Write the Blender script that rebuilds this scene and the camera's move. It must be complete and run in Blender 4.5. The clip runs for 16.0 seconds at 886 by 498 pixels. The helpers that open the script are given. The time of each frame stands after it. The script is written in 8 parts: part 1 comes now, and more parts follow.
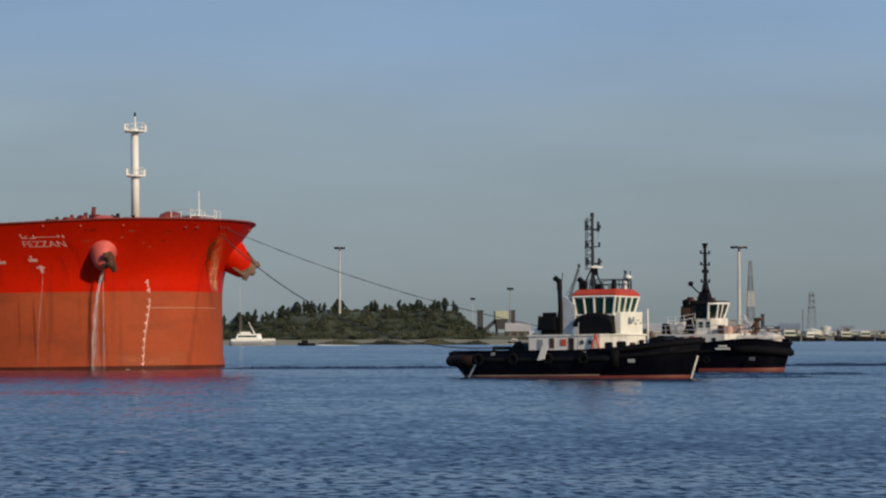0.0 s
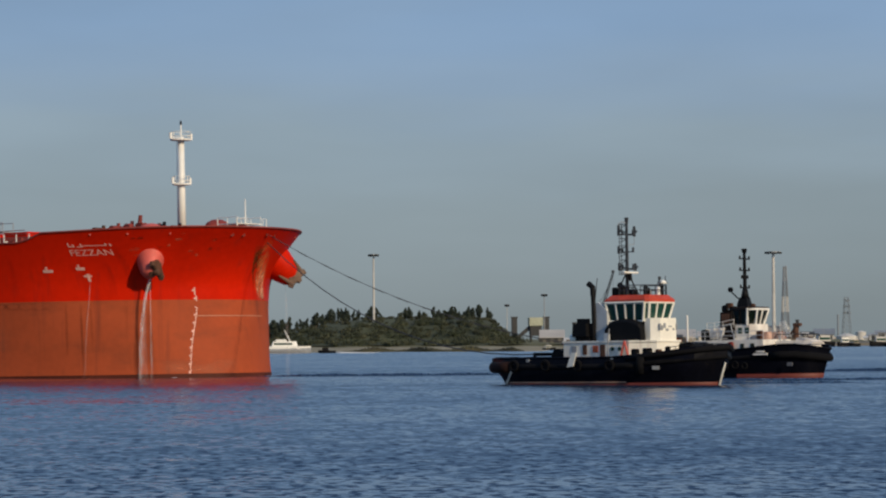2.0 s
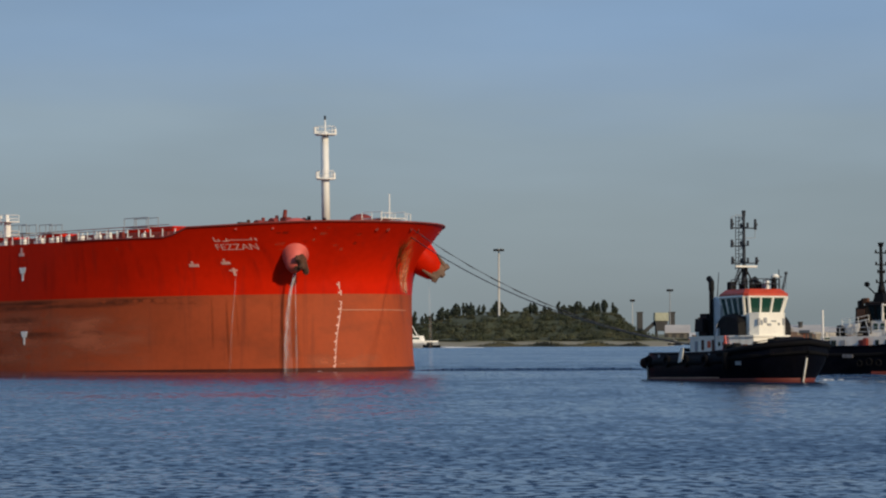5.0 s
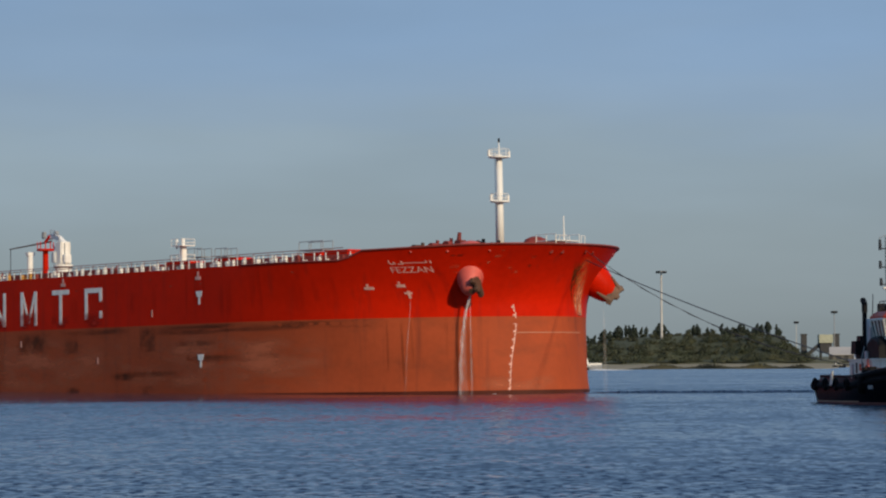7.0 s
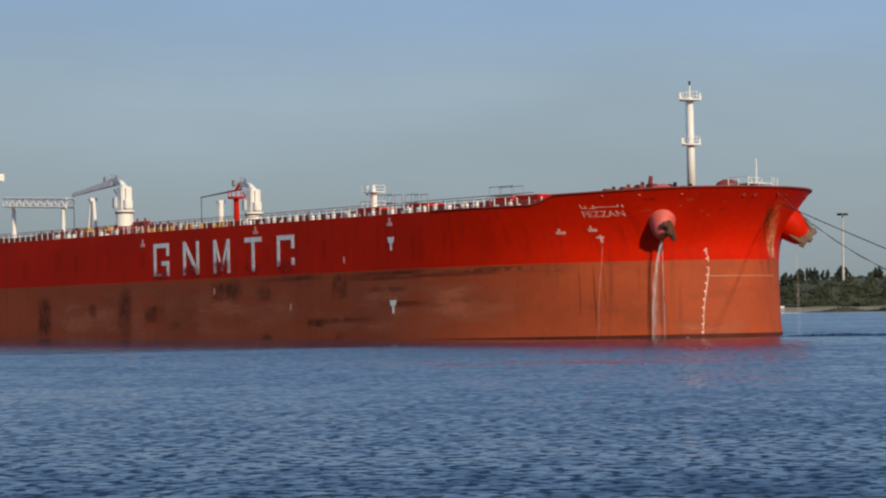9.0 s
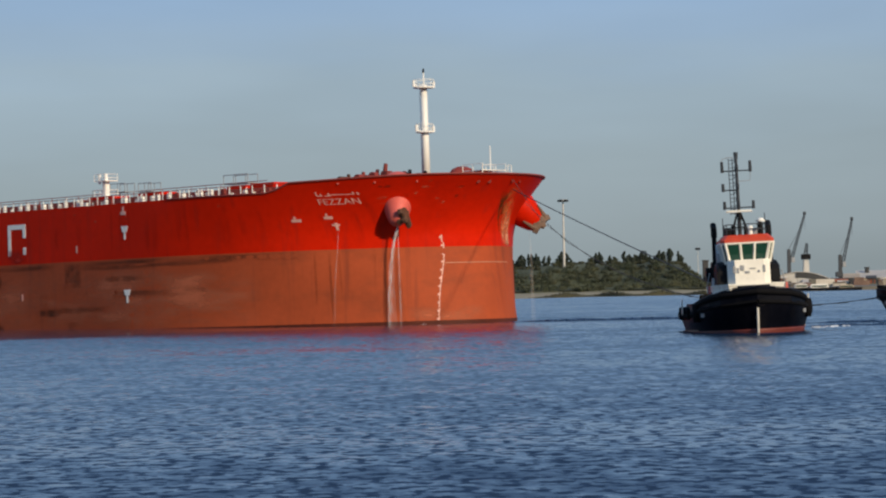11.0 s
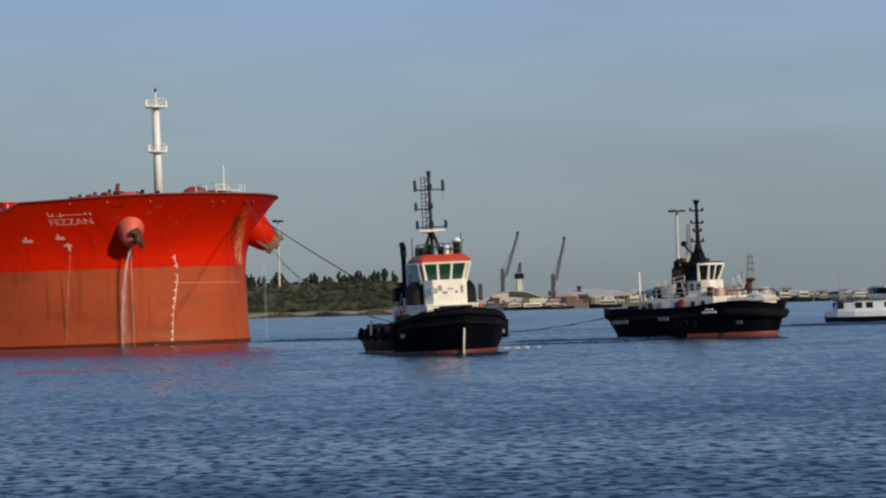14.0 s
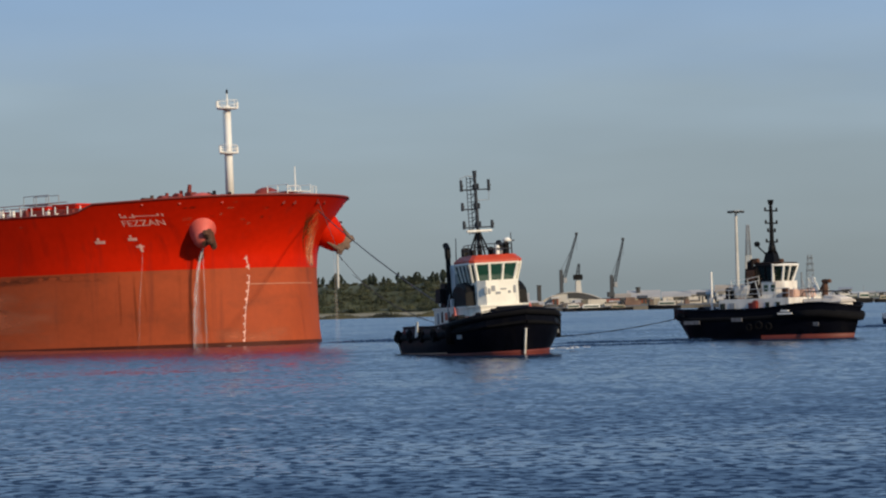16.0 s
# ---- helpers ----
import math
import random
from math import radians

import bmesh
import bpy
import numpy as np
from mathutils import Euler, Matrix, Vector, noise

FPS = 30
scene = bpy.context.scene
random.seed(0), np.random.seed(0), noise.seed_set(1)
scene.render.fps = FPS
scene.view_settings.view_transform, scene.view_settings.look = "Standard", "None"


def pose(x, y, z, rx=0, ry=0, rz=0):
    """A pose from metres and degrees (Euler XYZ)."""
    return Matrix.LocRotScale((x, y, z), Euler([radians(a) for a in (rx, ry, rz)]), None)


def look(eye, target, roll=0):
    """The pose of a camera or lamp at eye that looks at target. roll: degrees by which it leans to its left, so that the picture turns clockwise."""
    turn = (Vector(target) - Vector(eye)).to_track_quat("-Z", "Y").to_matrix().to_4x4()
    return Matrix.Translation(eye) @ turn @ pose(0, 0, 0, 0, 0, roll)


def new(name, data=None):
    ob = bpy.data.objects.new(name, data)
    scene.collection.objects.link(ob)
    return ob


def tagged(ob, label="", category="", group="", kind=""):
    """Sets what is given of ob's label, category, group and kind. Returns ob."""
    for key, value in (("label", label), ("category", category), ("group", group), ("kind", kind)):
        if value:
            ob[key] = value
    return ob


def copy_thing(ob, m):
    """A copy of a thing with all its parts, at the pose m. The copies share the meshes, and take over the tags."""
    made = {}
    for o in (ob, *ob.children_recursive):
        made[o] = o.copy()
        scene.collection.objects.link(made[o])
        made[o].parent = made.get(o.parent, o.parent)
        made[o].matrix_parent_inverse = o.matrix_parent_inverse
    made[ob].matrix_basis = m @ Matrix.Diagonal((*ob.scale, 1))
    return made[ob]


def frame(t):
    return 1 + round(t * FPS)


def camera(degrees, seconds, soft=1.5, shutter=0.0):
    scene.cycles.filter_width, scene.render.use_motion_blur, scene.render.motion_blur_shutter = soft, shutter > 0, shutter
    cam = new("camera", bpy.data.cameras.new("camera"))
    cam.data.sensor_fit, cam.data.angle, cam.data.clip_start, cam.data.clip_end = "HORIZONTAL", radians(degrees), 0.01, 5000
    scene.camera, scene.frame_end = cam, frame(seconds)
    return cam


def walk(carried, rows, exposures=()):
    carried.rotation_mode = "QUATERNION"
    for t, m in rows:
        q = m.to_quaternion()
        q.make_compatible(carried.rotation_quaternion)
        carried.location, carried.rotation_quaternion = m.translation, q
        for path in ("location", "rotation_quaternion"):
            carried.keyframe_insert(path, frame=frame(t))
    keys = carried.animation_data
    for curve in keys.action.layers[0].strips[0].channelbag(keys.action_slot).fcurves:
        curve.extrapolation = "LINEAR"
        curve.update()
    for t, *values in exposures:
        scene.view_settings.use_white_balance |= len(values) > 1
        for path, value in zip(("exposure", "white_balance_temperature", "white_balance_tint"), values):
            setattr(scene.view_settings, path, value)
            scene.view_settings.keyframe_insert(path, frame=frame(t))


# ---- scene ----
cam = camera(18.55, 16.0, soft=2.2)
EYE = Vector((0.0, 0.0, 4.2))


def bearing(az, d, z=0.0):
    """A place d metres from the camera's foot, az degrees to the right of the y axis."""
    return Vector((d * math.sin(radians(az)), d * math.cos(radians(az)), z))


# seconds, turn to the right, tilt up, lean
CAMERA_ROWS = (
    (0.0, 5.403, 1.747, 0.133),
    (0.5, 5.497, 1.753, 0.246),
    (1.0, 5.714, 1.702, 0.272),
    (1.5, 5.401, 1.715, 0.246),
    (2.0, 4.690, 1.895, 0.372),
    (2.5, 4.418, 1.893, 0.355),
    (3.0, 3.750, 1.907, 0.285),
    (3.5, 3.093, 1.965, 0.164),
    (4.3, 2.420, 1.896, 0.136),
    (5.0, 2.043, 1.797, 0.210),
    (5.8, 1.093, 1.911, 0.221),
    (6.0, 0.824, 2.030, 0.077),
    (6.5, -0.203, 2.206, 0.138),
    (7.0, -1.377, 2.287, 0.289),
    (7.5, -2.681, 2.025, 0.415),
    (8.0, -3.535, 1.687, 0.403),
    (8.2, -4.156, 1.672, 0.394),
    (8.7, -4.991, 1.364, 0.502),
    (9.25, -5.220, 0.984, 0.791),
    (9.8, -4.457, 0.705, 1.086),
    (10.3, -2.668, 0.666, 1.208),
    (10.5, -1.446, 0.715, 1.305),
    (11.0, 0.668, 0.806, 1.213),
    (11.5, 2.744, 0.891, 1.013),
    (12.0, 4.734, 0.953, 1.096),
    (12.5, 5.835, 1.204, 1.330),
    (13.0, 6.243, 1.194, 1.562),
    (13.5, 6.474, 1.086, 1.567),
    (14.0, 6.689, 1.091, 1.517),
    (14.5, 6.786, 1.100, 1.539),
    (15.0, 6.840, 1.201, 1.535),
    (15.5, 6.538, 0.837, 1.551),
    (16.0, 5.451, 1.148, 1.521),
)


def camera_pose(turn, tilt, lean):
    way = Vector((math.sin(radians(turn)) * math.cos(radians(tilt)), math.cos(radians(turn)) * math.cos(radians(tilt)), math.sin(radians(tilt))))
    return look(EYE, EYE + way * 100.0, -lean)


walk(cam, [(t, camera_pose(a, b, c)) for t, a, b, c in CAMERA_ROWS], [(0.0, -0.15), (3.5, -0.19), (7.0, -0.14), (8.2, -0.06), (10.5, 0.10), (11.5, 0.06), (12.5, -0.07), (14.5, -0.07), (16.0, 0.01)])

# ---- light ----
SUN_EL, SUN_AZ = 25.0, 144.0          # degrees above the horizon, degrees to the right of the y axis
sun_way = Vector((math.sin(radians(SUN_AZ)) * math.cos(radians(SUN_EL)), math.cos(radians(SUN_AZ)) * math.cos(radians(SUN_EL)), math.sin(radians(SUN_EL))))
sun_data = bpy.data.lights.new("sun", "SUN")
sun_data.energy, sun_data.angle, sun_data.color = 3.85, radians(2.4), (1.0, 0.82, 0.58)
sun = new("sun", sun_data)
sun.matrix_world = look(sun_way * 300.0, (0, 0, 0))


def make_world():
    w = bpy.data.worlds.new("sky")
    w.use_nodes = True
    scene.world = w
    n, l = w.node_tree.nodes, w.node_tree.links
    n.clear()
    out = n.new("ShaderNodeOutputWorld")
    bg = n.new("ShaderNodeBackground")
    sky = n.new("ShaderNodeTexSky")
    sky.sky_type, sky.sun_disc = "NISHITA", False
    sky.sun_elevation, sky.sun_rotation = radians(SUN_EL), radians(SUN_AZ)
    sky.air_density, sky.dust_density, sky.ozone_density = 1.0, 0.6, 2.0
    tint = n.new("ShaderNodeMix")
    tint.data_type, tint.blend_type = "RGBA", "MULTIPLY"
    tint.inputs["Factor"].default_value = 1.0
    tint.inputs["B"].default_value = (0.105, 0.105, 0.105, 1)
    l.new(sky.outputs[0], tint.inputs["A"])
    # a thin veil of high cloud, hazier and greyer near the horizon
    co = n.new("ShaderNodeTexCoord")
    sep = n.new("ShaderNodeSeparateXYZ")
    l.new(co.outputs["Generated"], sep.inputs[0])
    ramp = n.new("ShaderNodeValToRGB")
    e = ramp.color_ramp.elements
    e[0].position, e[0].color = 0.0, (0.208, 0.264, 0.304, 1)
    e[1].position, e[1].color = 0.60, (0.135, 0.262, 0.50, 1)
    for p, c in ((0.045, (0.247, 0.313, 0.371, 1)), (0.075, (0.284, 0.370, 0.455, 1)), (0.095, (0.262, 0.368, 0.515, 1)), (0.125, (0.240, 0.366, 0.560, 1)), (0.22, (0.212, 0.358, 0.575, 1))):
        k = e.new(p)
        k.color = c
    edge, wide, lift = n.new("ShaderNodeMapping"), n.new("ShaderNodeTexNoise"), n.new("ShaderNodeMath")
    edge.inputs["Scale"].default_value = (5.0, 5.0, 30.0)
    wide.inputs["Scale"].default_value, wide.inputs["Detail"].default_value = 1.0, 3.0
    lift.operation = "MULTIPLY_ADD"
    lift.inputs[1].default_value = 0.055
    l.new(co.outputs["Generated"], edge.inputs[0])
    l.new(edge.outputs[0], wide.inputs[0])
    l.new(wide.outputs[0], lift.inputs[0])
    shift = n.new("ShaderNodeMath")
    shift.operation = "SUBTRACT"
    shift.inputs[1].default_value = 0.0275
    l.new(sep.outputs["Z"], shift.inputs[0])
    l.new(shift.outputs[0], lift.inputs[2])
    l.new(lift.outputs[0], ramp.inputs[0])
    mp = n.new("ShaderNodeMapping")
    mp.inputs["Scale"].default_value = (3.0, 3.0, 12.0)
    l.new(co.outputs["Generated"], mp.inputs[0])
    ns = n.new("ShaderNodeTexNoise")
    ns.inputs["Scale"].default_value, ns.inputs["Detail"].default_value = 1.6, 4.0
    l.new(mp.outputs[0], ns.inputs[0])
    mr = n.new("ShaderNodeMapRange")
    mr.inputs["From Min"].default_value, mr.inputs["From Max"].default_value = 0.3, 0.75
    mr.inputs["To Min"].default_value, mr.inputs["To Max"].default_value = 0.90, 1.10
    l.new(ns.outputs[0], mr.inputs[0])
    streak = n.new("ShaderNodeVectorMath")
    streak.operation = "SCALE"
    l.new(ramp.outputs[0], streak.inputs[0])
    l.new(mr.outputs[0], streak.inputs["Scale"])
    mix = n.new("ShaderNodeMix")
    mix.data_type = "RGBA"
    mix.inputs["Factor"].default_value = 0.88
    l.new(tint.outputs["Result"], mix.inputs["A"])
    l.new(streak.outputs[0], mix.inputs["B"])
    l.new(mix.outputs["Result"], bg.inputs[0])
    bg.inputs[1].default_value = 1.0
    l.new(bg.outputs[0], out.inputs[0])


make_world()

# ---- materials ----


def mat(name, base, rough=0.5, metal=0.0, var=0.18, scale=1.0, grain=12.0, dirt=None, dirt_amount=0.0, streaks=False, bump=0.0, spec=0.5, stretch=(1, 1, 1), blotch=None, blotch_amount=0.0):
    """Paint, metal or stone: a base colour varied at two scales, with stains of another colour that may run down in streaks."""
    m = bpy.data.materials.new(name)
    m.use_nodes = True
    n, l = m.node_tree.nodes, m.node_tree.links
    b = n["Principled BSDF"]
    b.inputs["Roughness"].default_value, b.inputs["Metallic"].default_value = rough, metal
    b.inputs["Specular IOR Level"].default_value = spec
    co = n.new("ShaderNodeTexCoord")
    mp = n.new("ShaderNodeMapping")
    mp.inputs["Scale"].default_value = stretch
    l.new(co.outputs["Object"], mp.inputs[0])
    big, small = n.new("ShaderNodeTexNoise"), n.new("ShaderNodeTexNoise")
    for node, s, d in ((big, scale, 4.0), (small, grain, 3.0)):
        node.inputs["Scale"].default_value, node.inputs["Detail"].default_value = s, d
        l.new(mp.outputs[0], node.inputs[0])
    add = n.new("ShaderNodeMath")
    add.operation = "MULTIPLY_ADD"
    add.inputs[1].default_value = 0.4
    l.new(small.outputs[0], add.inputs[0])
    l.new(big.outputs[0], add.inputs[2])
    mr = n.new("ShaderNodeMapRange")
    mr.inputs["From Min"].default_value, mr.inputs["From Max"].default_value = 0.45, 0.95
    mr.inputs["To Min"].default_value, mr.inputs["To Max"].default_value = 1.0 - var, 1.0 + var
    l.new(add.outputs[0], mr.inputs[0])
    sc = n.new("ShaderNodeVectorMath")
    sc.operation = "SCALE"
    sc.inputs[0].default_value = base
    l.new(mr.outputs[0], sc.inputs["Scale"])
    colour = sc.outputs[0]
    if dirt:
        mp2 = n.new("ShaderNodeMapping")
        mp2.inputs["Scale"].default_value = (0.55, 0.55, 0.035) if streaks else (0.3, 0.3, 0.3)
        l.new(co.outputs["Object"], mp2.inputs[0])
        st = n.new("ShaderNodeTexNoise")
        st.inputs["Scale"].default_value, st.inputs["Detail"].default_value, st.inputs["Roughness"].default_value = 1.4 if streaks else scale * 2.2, 5.0, 0.6
        l.new(mp2.outputs[0], st.inputs[0])
        mr2 = n.new("ShaderNodeMapRange")
        mr2.inputs["From Min"].default_value, mr2.inputs["From Max"].default_value = 0.56, 0.74
        mr2.inputs["To Min"].default_value, mr2.inputs["To Max"].default_value = 0.0, dirt_amount
        l.new(st.outputs[0], mr2.inputs[0])
        mx = n.new("ShaderNodeMix")
        mx.data_type = "RGBA"
        l.new(mr2.outputs[0], mx.inputs["Factor"])
        l.new(colour, mx.inputs["A"])
        mx.inputs["B"].default_value = (*dirt, 1)
        colour = mx.outputs["Result"]
    if blotch:
        mp3, bl, mr3, mx3 = n.new("ShaderNodeMapping"), n.new("ShaderNodeTexNoise"), n.new("ShaderNodeMapRange"), n.new("ShaderNodeMix")
        mp3.inputs["Scale"].default_value = (0.16, 0.16, 0.42)
        bl.inputs["Scale"].default_value, bl.inputs["Detail"].default_value, bl.inputs["Roughness"].default_value = 0.9, 5.0, 0.62
        mr3.inputs["From Min"].default_value, mr3.inputs["From Max"].default_value = 0.53, 0.72
        mr3.inputs["To Min"].default_value, mr3.inputs["To Max"].default_value = 0.0, blotch_amount
        mx3.data_type = "RGBA"
        l.new(co.outputs["Object"], mp3.inputs[0])
        l.new(mp3.outputs[0], bl.inputs[0])
        l.new(bl.outputs[0], mr3.inputs[0])
        l.new(mr3.outputs[0], mx3.inputs["Factor"])
        l.new(colour, mx3.inputs["A"])
        mx3.inputs["B"].default_value = (*blotch, 1)
        colour = mx3.outputs["Result"]
    l.new(colour, b.inputs["Base Color"])
    rr = n.new("ShaderNodeMapRange")
    rr.inputs["To Min"].default_value, rr.inputs["To Max"].default_value = max(0.02, rough - 0.12), min(1.0, rough + 0.12)
    l.new(small.outputs[0], rr.inputs[0])
    l.new(rr.outputs[0], b.inputs["Roughness"])
    if bump:
        bp = n.new("ShaderNodeBump")
        bp.inputs["Strength"].default_value, bp.inputs["Distance"].default_value = 0.6, bump
        l.new(add.outputs[0], bp.inputs["Height"])
        l.new(bp.outputs[0], b.inputs["Normal"])
    return m


RED = mat("topside red paint", (0.545, 0.0135, 0.0014), 0.42, var=0.16, scale=0.09, grain=1.3, dirt=(0.26, 0.016, 0.010), dirt_amount=0.5, streaks=True, bump=0.012, spec=0.045)
BROWN = mat("faded boot top paint", (0.355, 0.066, 0.022), 0.65, var=0.16, scale=0.10, grain=1.6, dirt=(0.15, 0.036, 0.020), dirt_amount=0.6, streaks=True, bump=0.01, blotch=(0.13, 0.040, 0.020), blotch_amount=0.35, spec=0.12)
# pink of the sunlit starboard pod put into the paint; also davits and fairleads
BELL = mat("light pink red paint", (0.55, 0.10, 0.075), 0.55, var=0.2, scale=0.6, grain=5)
RUST = mat("rusty iron", (0.080, 0.034, 0.017), 0.8, var=0.45, scale=1.5, grain=9, bump=0.02)
RUSTBROWN = mat("light rust", (0.145, 0.090, 0.060), 0.8, var=0.4, scale=1.2, grain=7, bump=0.02)
WHITE = mat("white paint", (0.80, 0.78, 0.72), 0.45, var=0.07, scale=0.6, grain=6, dirt=(0.42, 0.33, 0.22), dirt_amount=0.35, streaks=True)
MARK = mat("white marking paint", (0.84, 0.79, 0.72), 0.6, var=0.14, scale=1.2, grain=7)
PINKMARK = mat("faded pinkish marking paint", (0.68, 0.36, 0.29), 0.6, var=0.25, scale=1.2, grain=7)
DECKRED = mat("dark red deck paint", (0.22, 0.030, 0.020), 0.7, var=0.25, scale=0.5, grain=4)
DARK = mat("dark grey machinery paint", (0.005, 0.005, 0.006), 0.6, spec=0.15, var=0.3, scale=1, grain=6)
BLACK = mat("black hull paint", (0.0026, 0.0031, 0.0064), 0.48, var=0.4, scale=0.5, grain=4, dirt=(0.014, 0.012, 0.012), dirt_amount=0.4, streaks=True, bump=0.03, spec=0.06)
# black rubber browned to its sunlit look, for the stern roll
STERNRUBBER = mat("brown rubber in a sunlit tone", (0.022, 0.010, 0.008), 0.85, spec=0.15, var=0.5, scale=0.9, grain=6, bump=0.03)
RUBBER = mat("black rubber", (0.004, 0.004, 0.005), 0.9, spec=0.15, var=0.3, scale=1, grain=8, bump=0.02)
TUGRED = mat("orange red paint", (0.50, 0.050, 0.014), 0.45, var=0.2, scale=0.8, grain=6)
BOOT = mat("tug boot top red", (0.125, 0.020, 0.011), 0.6, var=0.25, scale=0.8, grain=5)
CREAM = mat("cream white paint", (0.82, 0.79, 0.69), 0.42, var=0.10, scale=0.7, grain=6, dirt=(0.34, 0.22, 0.12), dirt_amount=0.6, streaks=True)
TUGWHITE = mat("grimy white paint", (0.76, 0.72, 0.65), 0.5, var=0.16, scale=0.8, grain=5, dirt=(0.30, 0.17, 0.09), dirt_amount=0.8, streaks=True)
SOOT = mat("sooty brown black paint", (0.014, 0.009, 0.007), 0.75, spec=0.2, var=0.5, scale=1.2, grain=6, dirt=(0.06, 0.025, 0.012), dirt_amount=0.6, streaks=True)
SALMON = mat("faded salmon paint on steel", (0.56, 0.36, 0.28), 0.7, var=0.25, scale=1.0, grain=5, dirt=(0.30, 0.12, 0.07), dirt_amount=0.5, streaks=True)
TARP = mat("grubby pale tarpaulin", (0.50, 0.46, 0.42), 0.85, var=0.2, scale=1.2, grain=4, dirt=(0.3, 0.19, 0.12), dirt_amount=0.6)
GREY = mat("grey paint", (0.26, 0.27, 0.28), 0.55, var=0.15, scale=1, grain=6)
MASTGREY = mat("dark mast paint", (0.034, 0.039, 0.047), 0.55, spec=0.2, var=0.2, scale=1, grain=6)
ROPE = mat("towing rope", (0.055, 0.056, 0.060), 0.8, var=0.2, scale=1, grain=20)
ORANGE = mat("orange life saving gear", (0.62, 0.11, 0.03), 0.5)
YELLOW = mat("yellow ochre paint", (0.55, 0.28, 0.05), 0.5)
STEEL = mat("pale galvanised steel", (0.52, 0.54, 0.55), 0.45, 0.2, var=0.1)
FADED = mat("faded lettering paint", (0.12, 0.12, 0.13), 0.7, var=0.5, scale=3, grain=9)
FOAM = mat("white water foam", (0.62, 0.66, 0.70), 0.8, var=0.2, scale=2, grain=9)


def window_glass(name="tinted window glass", tint=(0.012, 0.050, 0.034)):
    m = bpy.data.materials.new(name)
    m.use_nodes = True
    b = m.node_tree.nodes["Principled BSDF"]
    b.inputs["Base Color"].default_value = (*tint, 1)
    b.inputs["Roughness"].default_value = 0.06
    b.inputs["IOR"].default_value = 1.5
    return m


GLASS = window_glass()
DARKGLASS = window_glass("dark window glass", (0.006, 0.012, 0.009))


def stream_material(name, thick):
    m = bpy.data.materials.new(name)
    m.use_nodes = True
    n, l = m.node_tree.nodes, m.node_tree.links
    b = n["Principled BSDF"]
    b.inputs["Base Color"].default_value = (0.88, 0.86, 0.84, 1)
    b.inputs["Roughness"].default_value = 0.5
    co, mp, ns, mr = n.new("ShaderNodeTexCoord"), n.new("ShaderNodeMapping"), n.new("ShaderNodeTexNoise"), n.new("ShaderNodeMapRange")
    mp.inputs["Scale"].default_value = (3.0, 3.0, 0.5)
    ns.inputs["Scale"].default_value, ns.inputs["Detail"].default_value = 1.5, 4.0
    mr.inputs["From Min"].default_value, mr.inputs["From Max"].default_value = 0.35, 0.65
    mr.inputs["To Min"].default_value, mr.inputs["To Max"].default_value = thick * 0.15, thick
    l.new(co.outputs["Object"], mp.inputs[0])
    l.new(mp.outputs[0], ns.inputs[0])
    l.new(ns.outputs[0], mr.inputs[0])
    sep, low, mul = n.new("ShaderNodeSeparateXYZ"), n.new("ShaderNodeMapRange"), n.new("ShaderNodeMath")
    low.inputs["From Max"].default_value = 11.0      # it breaks up into drops on its way down
    low.inputs["To Min"].default_value = 0.30
    mul.operation = "MULTIPLY"
    l.new(co.outputs["Object"], sep.inputs[0])
    l.new(sep.outputs["Z"], low.inputs[0])
    l.new(low.outputs[0], mul.inputs[0])
    l.new(mr.outputs[0], mul.inputs[1])
    l.new(mul.outputs[0], b.inputs["Alpha"])
    return m


def stain_material(name, colour, amount, across=1.0, down=0.25, rough=0.8):
    """Dirt, wear or a painted sheen that thins out towards the edge of its patch and is broken up by noise."""
    m = bpy.data.materials.new(name)
    m.use_nodes = True
    n, l = m.node_tree.nodes, m.node_tree.links
    b = n["Principled BSDF"]
    b.inputs["Base Color"].default_value = (*colour, 1)
    b.inputs["Roughness"].default_value = rough
    b.inputs["Specular IOR Level"].default_value = 0.15
    co, sep = n.new("ShaderNodeTexCoord"), n.new("ShaderNodeSeparateXYZ")
    l.new(co.outputs["UV"], sep.inputs[0])
    humps = []
    for axis in ("X", "Y"):
        flip, hump = n.new("ShaderNodeMath"), n.new("ShaderNodeMath")
        flip.operation, hump.operation = "SUBTRACT", "MULTIPLY"
        flip.inputs[0].default_value = 1.0
        l.new(sep.outputs[axis], flip.inputs[1])
        l.new(sep.outputs[axis], hump.inputs[0])
        l.new(flip.outputs[0], hump.inputs[1])
        humps.append(hump.outputs[0])
    both = n.new("ShaderNodeMath")
    both.operation = "MULTIPLY"
    l.new(humps[0], both.inputs[0])
    l.new(humps[1], both.inputs[1])
    body = n.new("ShaderNodeMapRange")
    body.inputs["From Max"].default_value = 0.045
    l.new(both.outputs[0], body.inputs[0])
    mp, ns, mr, mul = n.new("ShaderNodeMapping"), n.new("ShaderNodeTexNoise"), n.new("ShaderNodeMapRange"), n.new("ShaderNodeMath")
    mp.inputs["Scale"].default_value = (across, across, down)
    ns.inputs["Scale"].default_value, ns.inputs["Detail"].default_value, ns.inputs["Roughness"].default_value = 1.0, 5.0, 0.62
    l.new(co.outputs["Object"], mp.inputs[0])
    l.new(mp.outputs[0], ns.inputs[0])
    mr.inputs["From Min"].default_value, mr.inputs["From Max"].default_value = 0.36, 0.62
    mr.inputs["To Max"].default_value = amount
    l.new(ns.outputs[0], mr.inputs[0])
    mul.operation = "MULTIPLY"
    l.new(mr.outputs[0], mul.inputs[0])
    l.new(body.outputs[0], mul.inputs[1])
    l.new(mul.outputs[0], b.inputs["Alpha"])
    return m


